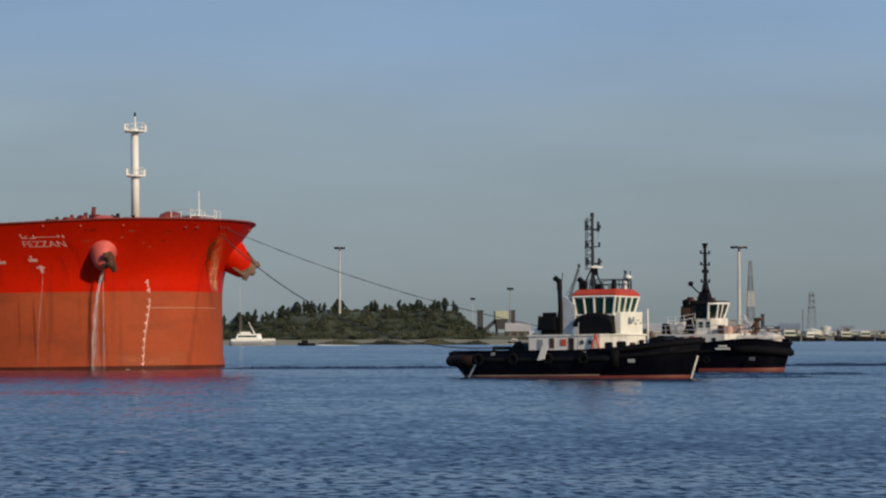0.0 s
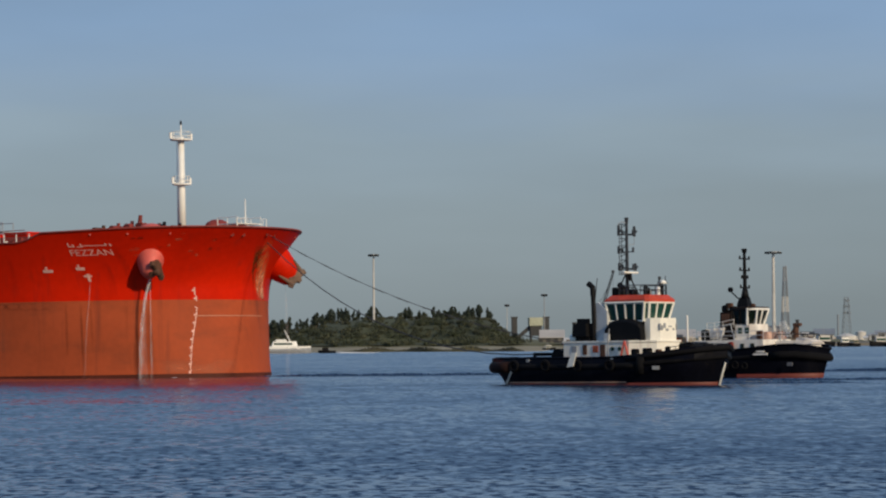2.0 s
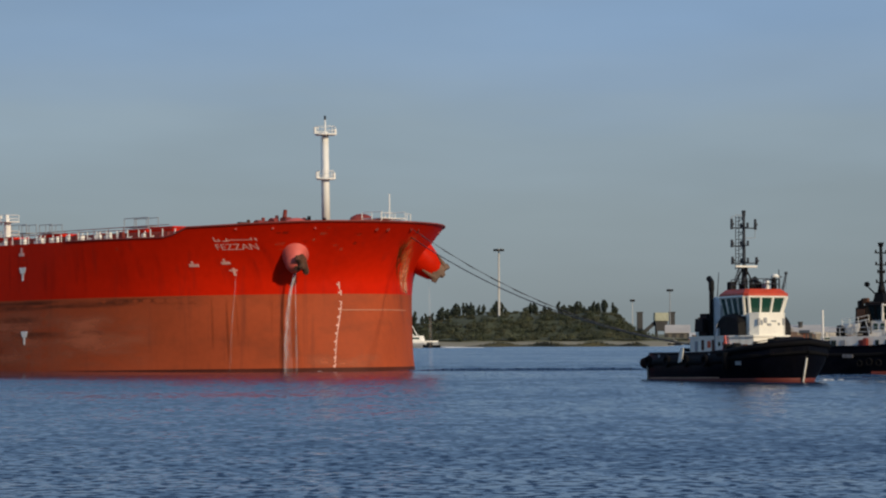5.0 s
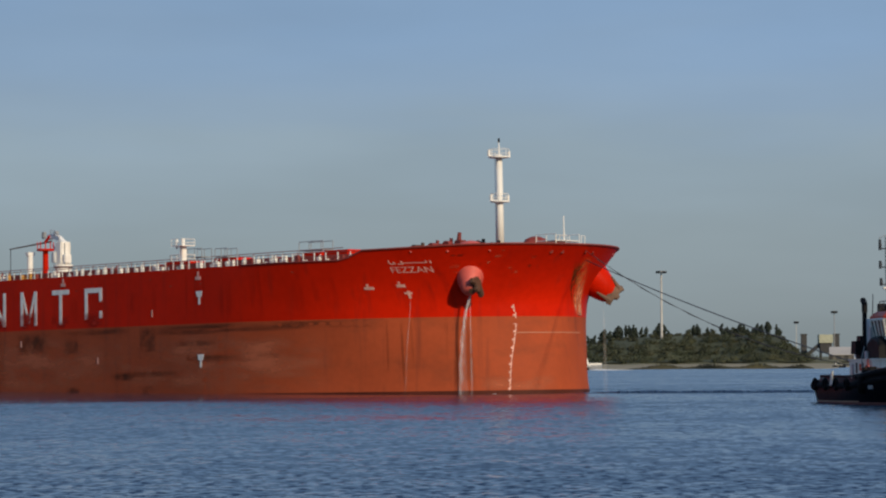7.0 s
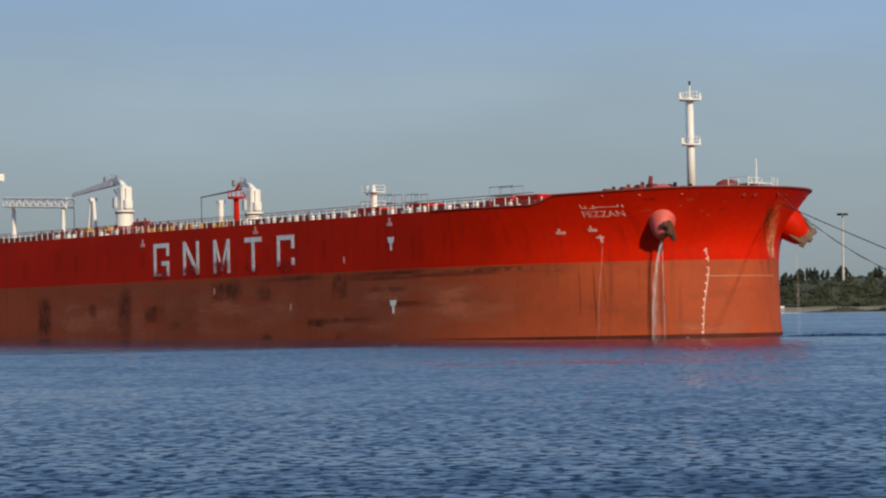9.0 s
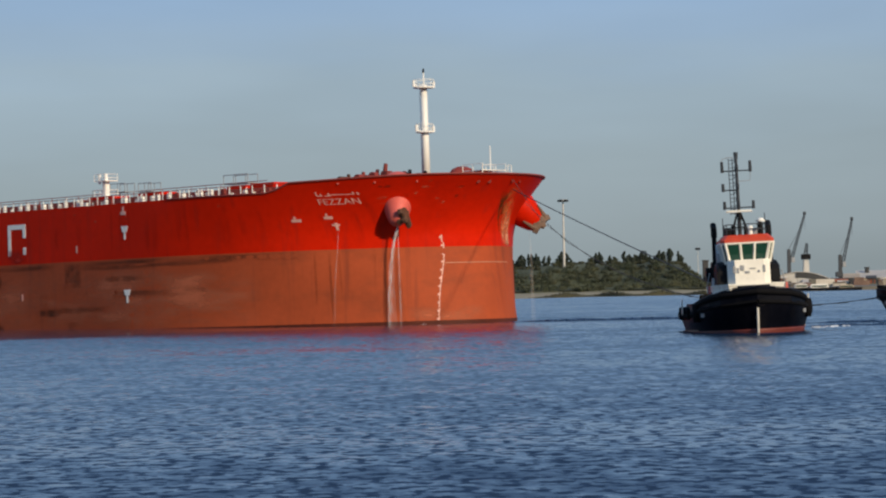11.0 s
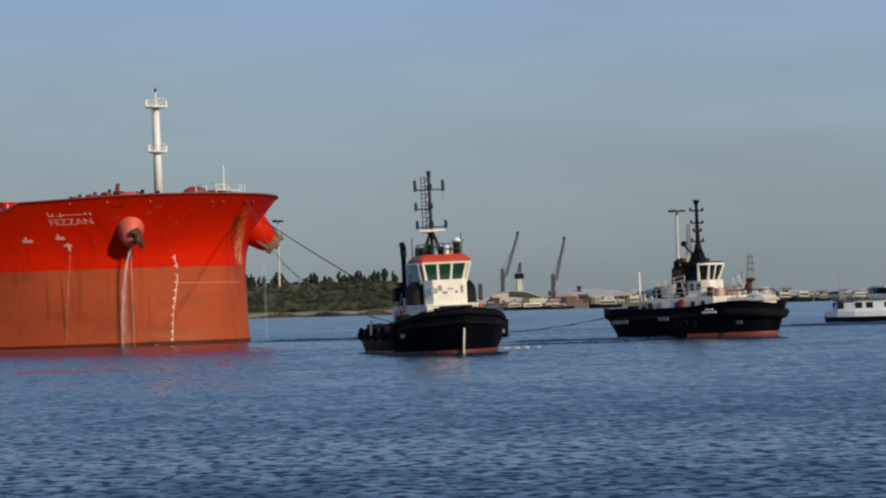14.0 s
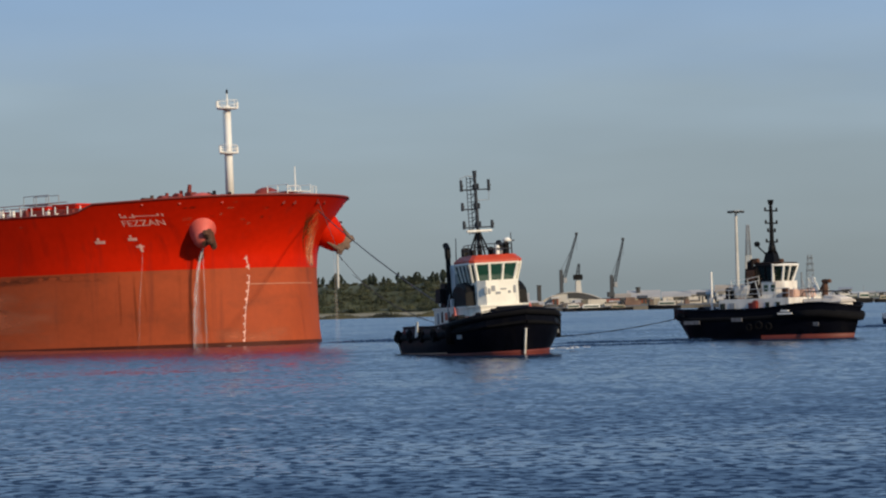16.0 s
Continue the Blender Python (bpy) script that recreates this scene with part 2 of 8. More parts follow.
STREAM = stream_material("falling water", 0.50)
MIST = stream_material("thin falling water", 0.22)
HAZE = stream_material("faint falling water", 0.11)


def water_material(name="river water", calm_by=1.0, fade=False):
    """Rippled river water; calm_by scales the ripples, fade lets the sheet thin out to its outer edge."""
    m = bpy.data.materials.new(name)
    m.use_nodes = True
    n, l = m.node_tree.nodes, m.node_tree.links
    b = n["Principled BSDF"]
    b.inputs["Base Color"].default_value = (0.013, 0.028, 0.062, 1)
    b.inputs["Roughness"].default_value = 0.14
    b.inputs["IOR"].default_value = 1.333
    co = n.new("ShaderNodeTexCoord")
    # wave slopes at three sizes, straight into the normal
    total = None
    for sx, sy, d, gx, gy in ((0.02, 0.04, 2.0, 0.06, 0.16), (0.70, 0.45, 2.0, 0.20, 0.24), (2.4, 1.5, 2.0, 0.25, 0.16)):
        mp, ns, sub, mul = n.new("ShaderNodeMapping"), n.new("ShaderNodeTexNoise"), n.new("ShaderNodeVectorMath"), n.new("ShaderNodeVectorMath")
        mp.inputs["Scale"].default_value = (sx, sy, 1.0)
        mp.inputs["Rotation"].default_value = (0, 0, 0.12)
        ns.inputs["Scale"].default_value, ns.inputs["Detail"].default_value = 1.0, d
        l.new(co.outputs["Object"], mp.inputs[0])
        l.new(mp.outputs[0], ns.inputs[0])
        sub.operation, mul.operation = "SUBTRACT", "MULTIPLY"
        sub.inputs[1].default_value = (0.5, 0.5, 0.5)
        mul.inputs[1].default_value = (gx, gy, 0.0)
        l.new(ns.outputs["Color"], sub.inputs[0])
        l.new(sub.outputs[0], mul.inputs[0])
        if total:
            add = n.new("ShaderNodeVectorMath")
            l.new(total, add.inputs[0])
            l.new(mul.outputs[0], add.inputs[1])
            total = add.outputs[0]
        else:
            total = mul.outputs[0]
    # scattered steep fronts of small wavelets
    mp, ns = n.new("ShaderNodeMapping"), n.new("ShaderNodeTexNoise")
    mp.inputs["Scale"].default_value = (2.1, 1.4, 1.0)
    ns.inputs["Scale"].default_value, ns.inputs["Detail"].default_value = 1.0, 2.5
    l.new(co.outputs["Object"], mp.inputs[0])
    l.new(mp.outputs[0], ns.inputs[0])
    front = n.new("ShaderNodeMapRange")
    front.inputs["From Min"].default_value, front.inputs["From Max"].default_value = 0.50, 0.66
    front.inputs["To Min"].default_value, front.inputs["To Max"].default_value = 0.0, -0.50
    l.new(ns.outputs[0], front.inputs[0])
    steep, both = n.new("ShaderNodeCombineXYZ"), n.new("ShaderNodeVectorMath")
    # the bank's side of the river is more ruffled than the lee of the ship
    where, ruffle, mul = n.new("ShaderNodeSeparateXYZ"), n.new("ShaderNodeMapRange"), n.new("ShaderNodeMath")
    l.new(co.outputs["Object"], where.inputs[0])
    l.new(where.outputs["Y"], ruffle.inputs[0])
    ruffle.inputs["From Min"].default_value, ruffle.inputs["From Max"].default_value = 50.0, 125.0
    ruffle.inputs["To Min"].default_value, ruffle.inputs["To Max"].default_value = 1.0, 0.30
    mul.operation = "MULTIPLY"
    l.new(front.outputs[0], mul.inputs[0])
    l.new(ruffle.outputs[0], mul.inputs[1])
    l.new(mul.outputs[0], steep.inputs["Y"])
    l.new(total, both.inputs[0])
    l.new(steep.outputs[0], both.inputs[1])
    cap = n.new("ShaderNodeVectorMath")      # far faces of the ripples are hidden behind their crests
    cap.operation = "MINIMUM"
    cap.inputs[1].default_value = (9.0, 0.042, 9.0)
    l.new(both.outputs[0], cap.inputs[0])
    total = cap.outputs[0]
    lean = n.new("ShaderNodeVectorMath")
    lean.inputs[1].default_value = (0.0, -0.068, 0.0)   # the wind drives the ripples, so their near faces are the longer ones
    l.new(total, lean.inputs[0])
    calm, lie = n.new("ShaderNodeMapRange"), n.new("ShaderNodeVectorMath")
    l.new(where.outputs["Y"], calm.inputs[0])
    calm.inputs["From Min"].default_value, calm.inputs["From Max"].default_value = 0.0, 1000.0
    reach = n.new("ShaderNodeValToRGB")
    e = reach.color_ramp.elements
    e[0].position, e[1].position = 0.06, 0.9
    for k, (p, v) in enumerate(((0.06, 1.20), (0.9, 0.76), (0.14, 1.02), (0.24, 1.13), (0.33, 1.18), (0.46, 0.95))):
        q = e[k] if k < 2 else e.new(p)
        q.position = p
        q.color = (v * calm_by * 0.5, v * calm_by * 0.5, v * calm_by * 0.5, 1)
    l.new(calm.outputs[0], reach.inputs[0])
    double = n.new("ShaderNodeMath")
    double.operation = "MULTIPLY"
    double.inputs[1].default_value = 2.0
    l.new(reach.outputs[0], double.inputs[0])
    lie.operation = "SCALE"
    l.new(lean.outputs[0], lie.inputs[0])
    l.new(double.outputs[0], lie.inputs["Scale"])
    up, shape = n.new("ShaderNodeVectorMath"), n.new("ShaderNodeNewGeometry")
    l.new(shape.outputs["Normal"], up.inputs[1])
    l.new(lie.outputs[0], up.inputs[0])
    bp = n.new("ShaderNodeVectorMath")
    bp.operation = "NORMALIZE"
    l.new(up.outputs[0], bp.inputs[0])
    l.new(bp.outputs[0], b.inputs["Normal"])
    if fade:
        sep, rough = n.new("ShaderNodeSeparateXYZ"), n.new("ShaderNodeValToRGB")
        l.new(co.outputs["UV"], sep.inputs[0])
        e = rough.color_ramp.elements
        e[0].position, e[1].position = 0.40, 0.95
        for k, (p, v) in enumerate(((0.40, 0.30), (0.95, 0.05), (0.66, 0.15))):
            q = e[k] if k < 2 else e.new(p)
            q.color = (v, v, v, 1)
        l.new(sep.outputs["Y"], rough.inputs[0])
        l.new(rough.outputs[0], b.inputs["Roughness"])
        edge = n.new("ShaderNodeMapRange")
        edge.inputs["From Max"].default_value = 0.75
        l.new(sep.outputs["Y"], edge.inputs[0])
        l.new(edge.outputs[0], b.inputs["Alpha"])
    return m


WATER = water_material()
SLICK = water_material("calm water in the lee", 0.07, True)
GRASS = mat("dry shore grass", (0.115, 0.110, 0.050), 0.95, var=0.35, scale=0.05, grain=0.5, stretch=(1, 3, 1))
HILLSIDE = mat("scrub hillside", (0.050, 0.057, 0.027), 0.95, var=0.4, scale=0.06, grain=0.7, bump=0.3)
MUD = mat("pale river foreshore", (0.25, 0.21, 0.125), 0.9, var=0.2, scale=0.03, grain=0.4)
QUAY = mat("quay concrete", (0.13, 0.12, 0.10), 0.85, var=0.25, scale=0.05, grain=0.5)


def leaf_material(name, base):
    m = mat(name, base, 0.8, var=0.45, scale=0.18, grain=1.6)
    return m


LEAF = (leaf_material("dark poplar leaves", (0.020, 0.030, 0.017)), leaf_material("green scrub leaves", (0.034, 0.043, 0.019)), leaf_material("olive scrub leaves", (0.046, 0.050, 0.023)), leaf_material("pale willow leaves", (0.070, 0.074, 0.036)))
BARK = mat("grey brown bark", (0.09, 0.075, 0.055), 0.9, var=0.3, scale=1, grain=5)
SHED_ROOF = mat("pale sheet roofing", (0.42, 0.39, 0.35), 0.7, var=0.15, scale=0.08, grain=0.8)
SHED_WALL = mat("sandy wall", (0.36, 0.30, 0.23), 0.8, var=0.2, scale=0.06, grain=0.7)
SHED_DARK = mat("dark shed wall", (0.045, 0.045, 0.045), 0.8, var=0.3, scale=0.08, grain=0.8)
FARWHITE = mat("far white wall", (0.52, 0.50, 0.46), 0.8, var=0.2, scale=0.06, grain=0.6)
FARGREY = mat("far blue grey wall", (0.20, 0.22, 0.24), 0.8, var=0.2, scale=0.03, grain=0.4)
CRANE = mat("crane blue grey paint", (0.030, 0.036, 0.044), 0.6, var=0.2)

# ---- mesh helpers ----


def part(name, bm, material, parent=None, label="", smooth=False):
    me = bpy.data.meshes.new(name)
    bmesh.ops.recalc_face_normals(bm, faces=bm.faces)
    bm.to_mesh(me)
    bm.free()
    me.materials.append(material)
    if smooth:
        me.polygons.foreach_set("use_smooth", [True] * len(me.polygons))
    ob = new(name, me)
    ob.parent = parent
    if label:
        tagged(ob, label)
    return ob


def same(name, ob, parent, place):
    """Another object on the mesh of ob."""
    o = new(name, ob.data)
    o.parent = parent
    o.matrix_basis = place
    return o


def thing(name, label, category, group=""):
    return tagged(new(name), label, category, group)


def solid(name, bm, material, label, category, kind="", group="", smooth=False):
    return tagged(part(name, bm, material, None, "", smooth), label, category, group, kind)


def box(bm, x0, x1, y0, y1, z0, z1, bevel=0.0, taper=0.0):
    """A box between two corners; taper draws its top in by that share."""
    cx, cy = (x0 + x1) / 2, (y0 + y1) / 2
    v = []
    for z, k in ((z0, 1.0), (z1, 1.0 - taper)):
        for x, y in ((x0, y0), (x1, y0), (x1, y1), (x0, y1)):
            v.append(bm.verts.new((cx + (x - cx) * k, cy + (y - cy) * k, z)))
    f = [bm.faces.new([v[i] for i in q]) for q in ((3, 2, 1, 0), (4, 5, 6, 7), (0, 1, 5, 4), (1, 2, 6, 5), (2, 3, 7, 6), (3, 0, 4, 7))]
    if bevel:
        edges = list({e for g in f for e in g.edges})
        bmesh.ops.bevel(bm, geom=edges, offset=bevel, segments=2, affect="EDGES")
    return bm


def rod(bm, a, b, r, r2=None, n=10, cap=True):
    a, b = Vector(a), Vector(b)
    r2 = r if r2 is None else r2
    q = (b - a).to_track_quat("Z", "Y").to_matrix()
    rings = []
    for p, k in ((a, r), (b, r2)):
        rings.append([bm.verts.new(p + q @ Vector((k * math.cos(2 * math.pi * i / n), k * math.sin(2 * math.pi * i / n), 0))) for i in range(n)])
    for i in range(n):
        bm.faces.new((rings[0][i], rings[0][(i + 1) % n], rings[1][(i + 1) % n], rings[1][i]))
    if cap:
        bm.faces.new(rings[0][::-1])
        bm.faces.new(rings[1])
    return bm


def path_rod(bm, points, r, n=8):
    """A bent tube through points, one closed piece."""
    pts = [Vector(p) for p in points]
    rings = []
    for i, p in enumerate(pts):
        a, b = pts[max(0, i - 1)], pts[min(len(pts) - 1, i + 1)]
        way = b - a
        if way.length < 1e-6:
            way = pts[i] - pts[i - 1]
        q = way.to_track_quat("Z", "Y").to_matrix()
        rings.append([p + q @ Vector((r * math.cos(2 * math.pi * k / n), r * math.sin(2 * math.pi * k / n), 0)) for k in range(n)])
    for k in range(1, len(rings)):
        # keep the rings from twisting against each other
        best = min(range(n), key=lambda o: sum((rings[k][(m + o) % n] - rings[k - 1][m]).length for m in range(n)))
        rings[k] = rings[k][best:] + rings[k][:best]
    return loft(bm, rings)


def loft(bm, rings, closed=True, caps=True):
    vs = [[bm.verts.new(p) for p in ring] for ring in rings]
    for a, b in zip(vs, vs[1:]):
        m = len(a)
        for i in range(m if closed else m - 1):
            j = (i + 1) % m
            bm.faces.new((a[i], a[j], b[j], b[i]))
    if caps and closed:
        bm.faces.new(vs[0][::-1])
        bm.faces.new(vs[-1])
    return bm


def prism(bm, outline, z0, z1, grow=0.0):
    """An upright prism over a plan outline; grow moves the top outline outwards by that share."""
    cx = sum(p[0] for p in outline) / len(outline)
    cy = sum(p[1] for p in outline) / len(outline)
    return loft(bm, [[(x, y, z0) for x, y in outline], [(cx + (x - cx) * (1 + grow), cy + (y - cy) * (1 + grow), z1) for x, y in outline]])


def B():
    return bmesh.new()


def railing(bm, pts, h=1.0, r=0.035):
    for p in pts:
        rod(bm, p, (p[0], p[1], p[2] + h), r, r, 5)
    for q in (0.5, 1.0):
        path_rod(bm, [(x, y, z + h * q) for x, y, z in pts], r, 5)
    return bm


# ---- water and far shore ----


def water_sheet():
    bm = B()
    rings = []
    for r in (20.0, 120.0, 400.0, 1000.0, 4400.0):
        rings.append([(r * math.cos(2 * math.pi * i / 64), r * math.sin(2 * math.pi * i / 64), 0.0) for i in range(64)])
    loft(bm, rings, caps=False)
    bm.faces.new([bm.verts.new((20.0 * math.cos(2 * math.pi * i / 64), 20.0 * math.sin(2 * math.pi * i / 64), 0.0)) for i in range(64)])
    bmesh.ops.remove_doubles(bm, verts=bm.verts, dist=0.01)
    return solid("water", bm, WATER, "wind-rippled dark blue river water", "water", "structure", smooth=True)


water = water_sheet()
SHORE = 1100.0


def near_shore():
    """The bank that the camera stands on, behind it."""
    bm = B()
    rows = []
    for y, z in ((-3.0, -1.0), (-9.0, 2.4), (-40.0, 2.7), (-1500.0, 3.0)):
        rows.append([(x, y, z) for x in (-1500, -300, -60, 0, 60, 300, 1500)])
    loft(bm, rows, closed=False)
    return solid("ground", bm, GRASS, "grass-covered river bank sloping to the water", "ground", "structure")


near_shore()


def shore_distance(az):
    return SHORE + 190.0 * max(0.0, min(1.0, (az - 11.5) / 1.5)) + 6.0 * math.sin(az * 1.9)


def beach(az):
    """How far the flat foreshore reaches out before the bank."""
    k = max(0.0, min(1.0, (az - 6.7) / 0.5))
    return 222.0 - 130.0 * k * k * (3 - 2 * k) + 5.0 * math.sin(az * 3.1)


def far_bank():
    steps = [(-34 + 0.25 * i) for i in range(240)]
    bands = ((-1.03, -0.8), (-1.0, 0.0), (-0.75, 0.22), (-0.4, 0.45), (0.04, 0.9))
    bm = B()
    loft(bm, [[bearing(a, shore_distance(a) + k * beach(a), z + (0.12 * math.sin(a * 7 + k * 5) if k > -1 else 0)) for a in steps] for k, z in bands], closed=False)
    solid("foreshore", bm, MUD, "pale sandy foreshore at the water's edge", "foreshore", "structure", smooth=True)
    bm = B()
    bands = ((8.0, 0.75), (20.0, 1.9), (60.0, 2.3), (3000.0, 2.5))
    loft(bm, [[bearing(a, shore_distance(a) + d, z + (0.25 * math.sin(a * 5) if d < 100 else 0)) for a in steps] for d, z in bands], closed=False)
    solid("far_bank", bm, GRASS, "dry grassy river bank below the scrub", "river bank", "structure", smooth=True)


far_bank()


def reed_strip():
    """Dark reeds between the pale sand and the water, with a ragged top."""
    rng = random.Random(41)
    bm = B()
    steps = [2.45 + 0.012 * i for i in range(330)]
    rows = []
    for d, h in ((2.0, -0.2), (2.2, 0.9), (3.0, 1.5), (7.0, 1.4), (9.0, 0.0)):
        rows.append([bearing(a, shore_distance(a) - beach(a) + d, h * max(0.1, min(1.0, (a - 2.44) * 3.0, (6.45 - a) * 3.0)) * (1 if h <= 0 else rng.uniform(0.6, 1.15) * (0.8 + 0.35 * math.sin(a * 6.3)))) for a in steps])
    loft(bm, rows, closed=False)
    solid("reeds", bm, mat("dark olive reeds", (0.040, 0.038, 0.018), 0.95, var=0.4, scale=0.12, grain=1.4), "dark olive reeds along the foot of the far bank", "reeds", "stuff")


reed_strip()


def hill_height(az, d):
    """Height of the wooded mound at a bearing, d metres behind the shore."""
    along = 4.0 + 7.0 / (1 + math.exp(-(az - 1.9) * 2.6))
    end = 1.0 / (1 + math.exp((az - 5.95) * 7.0))
    rise = max(0.0, min(1.0, (d - 14.0) / 48.0))
    rise = rise * rise * (3 - 2 * rise)
    return 1.7 + along * end * rise * (1 - max(0.0, (d - 150.0) / 110.0)) + 0.5 * math.sin(az * 9 + d * 0.11) * rise * end


def hill():
    bm = B()
    loft(bm, [[bearing(a, shore_distance(a) + d, hill_height(a, d)) for a in [-12 + 0.16 * i for i in range(122)]] for d in (14, 24, 34, 46, 60, 80, 110, 150, 200, 258)], closed=False)
    return solid("hill", bm, HILLSIDE, "low scrub-covered mound along the river", "hill", "structure", smooth=True)


hill()


def leaf_cloud(n, lobes, size, rng, tri=False):
    """Many small leaf clumps over and inside a few lobes (centre, radii)."""
    verts, faces = [], []
    for i in range(n):
        (cx, cy, cz), (rx, ry, rz) = lobes[rng.randrange(len(lobes))]
        u = Vector((rng.gauss(0, 1), rng.gauss(0, 1), rng.gauss(0, 1))).normalized() * (rng.random() ** 0.35)
        p = Vector((cx + u.x * rx, cy + u.y * ry, cz + u.z * rz))
        w = (u.normalized() + Vector((rng.gauss(0, 0.35), rng.gauss(0, 0.35), rng.gauss(0, 0.35)))).normalized()
        a = w.cross(Vector((rng.gauss(0, 1), rng.gauss(0, 1), rng.gauss(0, 1)))).normalized()
        b = w.cross(a).normalized()
        s = size * (0.6 + 0.8 * rng.random())
        k = len(verts)
        verts += [p + a * s, p + b * s * 0.7, p - a * s, p - b * s * 0.7]
        faces.append((k, k + 1, k + 2, k + 3))
    return verts, faces


def leaf_mesh(name, verts, faces, material):
    me = bpy.data.meshes.new(name)
    me.from_pydata([tuple(v) for v in verts], [], faces)
    me.materials.append(material)
    return me


def poplar(seed, h, w, leaf):
    rng = random.Random(seed)
    t = thing("tree", "dark green poplar on the wooded mound", "tree", "trees on the mound")
    bm = B()
    rod(bm, (0, 0, -0.8), (0.1, 0, h * 0.5), 0.22, 0.13, 7)
    rod(bm, (0.1, 0, h * 0.5), (0.0, 0.1, h * 0.92), 0.13, 0.03, 6)
    for i in range(6):
        z, a = h * (0.25 + 0.1 * i), rng.random() * 6.28
        rod(bm, (0.1, 0, z), (math.cos(a) * w * 0.5, math.sin(a) * w * 0.5, z + h * 0.16), 0.07, 0.02, 5)
    part("trunk", bm, BARK, t)
    lobes = []
    for i in range(7):
        z = h * (0.28 + 0.62 * i / 6)
        k = w * (0.55 + 0.45 * math.sin(math.pi * (0.25 + 0.62 * i / 6))) * (0.8 + 0.4 * rng.random())
        lobes.append(((rng.gauss(0, 0.12) * w, rng.gauss(0, 0.12) * w, z), (k * 0.55 * (1.0 if i < 5 else 0.6), k * 0.55 * (1.0 if i < 5 else 0.6), h * 0.13)))
    v, f = leaf_cloud(820, lobes, 0.24, rng)
    me = leaf_mesh("crown", v, f, leaf)
    crown = new("crown", me)
    crown.parent = t
    return t


def trees():
    kinds = [poplar(1, 5.6, 2.1, LEAF[0]), poplar(2, 4.9, 2.7, LEAF[0]), poplar(3, 6.3, 1.9, LEAF[0]), poplar(4, 4.4, 3.3, LEAF[1]), poplar(5, 5.4, 2.4, LEAF[0])]
    rng = random.Random(12)
    spots, az = [], -3.4
    while az < 5.72:
        gap = 3.36 < az < 3.6 or 4.30 < az < 4.42
        if not gap:
            d = rng.uniform(66, 105)
            spots.append((az, d, rng.randrange(5), rng.uniform(0.66, 1.02) * (1.12 if az < 2.15 else 1.0)))
        az += rng.choice((0.03, 0.04, 0.05, 0.07, 0.11, 0.19))
    spots += [(1.42, 40, 2, 1.5), (1.12, 38, 0, 1.5), (2.0, 58, 1, 1.35), (2.3, 62, 1, 1.25), (5.44, 70, 2, 0.86), (5.63, 66, 2, 0.90), (5.68, 74, 4, 0.85), (4.86, 70, 1, 1.05), (3.17, 70, 4, 1.22)]
    used = set()
    for az, d, k, s in spots:
        p = bearing(az, shore_distance(az) + d, hill_height(az, d) - 0.3)
        m = Matrix.Translation(p) @ Matrix.Rotation(rng.random() * 6.28, 4, "Z")
        if k in used:
            t = copy_thing(kinds[k], m)
        else:
            t = kinds[k]
            t.matrix_basis = m
            used.add(k)
        t.scale = (s, s, s)


trees()


def scrub():
    """Low rounded shrubs, denser along the foot of the mound and sparse on its grassy top."""
    rng = random.Random(5)
    for name, mat_i, count, low, high, r0, r1 in (("scrub_bushes", 1, 330, 13, 52, 1.4, 3.0), ("pale_bushes", 3, 120, 13, 48, 1.2, 2.6), ("scrub_undergrowth", 2, 620, 20, 100, 0.5, 1.5)):
        verts, faces = [], []
        for i in range(count):
            az = rng.uniform(-3.0, 6.35)
            d = rng.uniform(low, high)
            r = rng.uniform(r0, r1)
            p = bearing(az, shore_distance(az) + d, hill_height(az, d) + r * 0.2)
            lobes = [((p.x + rng.gauss(0, r * 0.5), p.y + rng.gauss(0, r * 0.4), p.z + rng.uniform(-0.2, 0.35) * r), (r * rng.uniform(0.6, 1.0), r * 0.8, r * rng.uniform(0.5, 0.8))) for j in range(3)]
            v, f = leaf_cloud(170, lobes, 0.27, rng)
            k = len(verts)
            verts += v
            faces += [tuple(a + k for a in q) for q in f]
        ob = new(name, leaf_mesh(name, verts, faces, LEAF[mat_i]))
        tagged(ob, {1: "dense green bushes along the foot of the mound", 2: "low olive shrubs on the mound", 3: "paler sunlit willow bushes on the mound"}[mat_i], "bushes", "", "stuff")


scrub()


def lattice(bm, base, top, w0, w1, n, r=0.09):
    """A four-sided lattice from base to top."""
    base, top = Vector(base), Vector(top)
    q = (top - base).to_track_quat("Z", "Y").to_matrix()
    corners = []
    for i in range(n + 1):
        k = i / n
        w = (w0 + (w1 - w0) * k) / 2
        corners.append([base.lerp(top, k) + q @ Vector((x * w, y * w, 0)) for x, y in ((-1, -1), (1, -1), (1, 1), (-1, 1))])
    for a, b in zip(corners, corners[1:]):
        for i in range(4):
            j = (i + 1) % 4
            rod(bm, a[i], b[i], r, r, 5)
            rod(bm, a[i], b[j], r * 0.7, r * 0.7, 4)
            rod(bm, b[i], b[j], r * 0.7, r * 0.7, 4)
    return bm


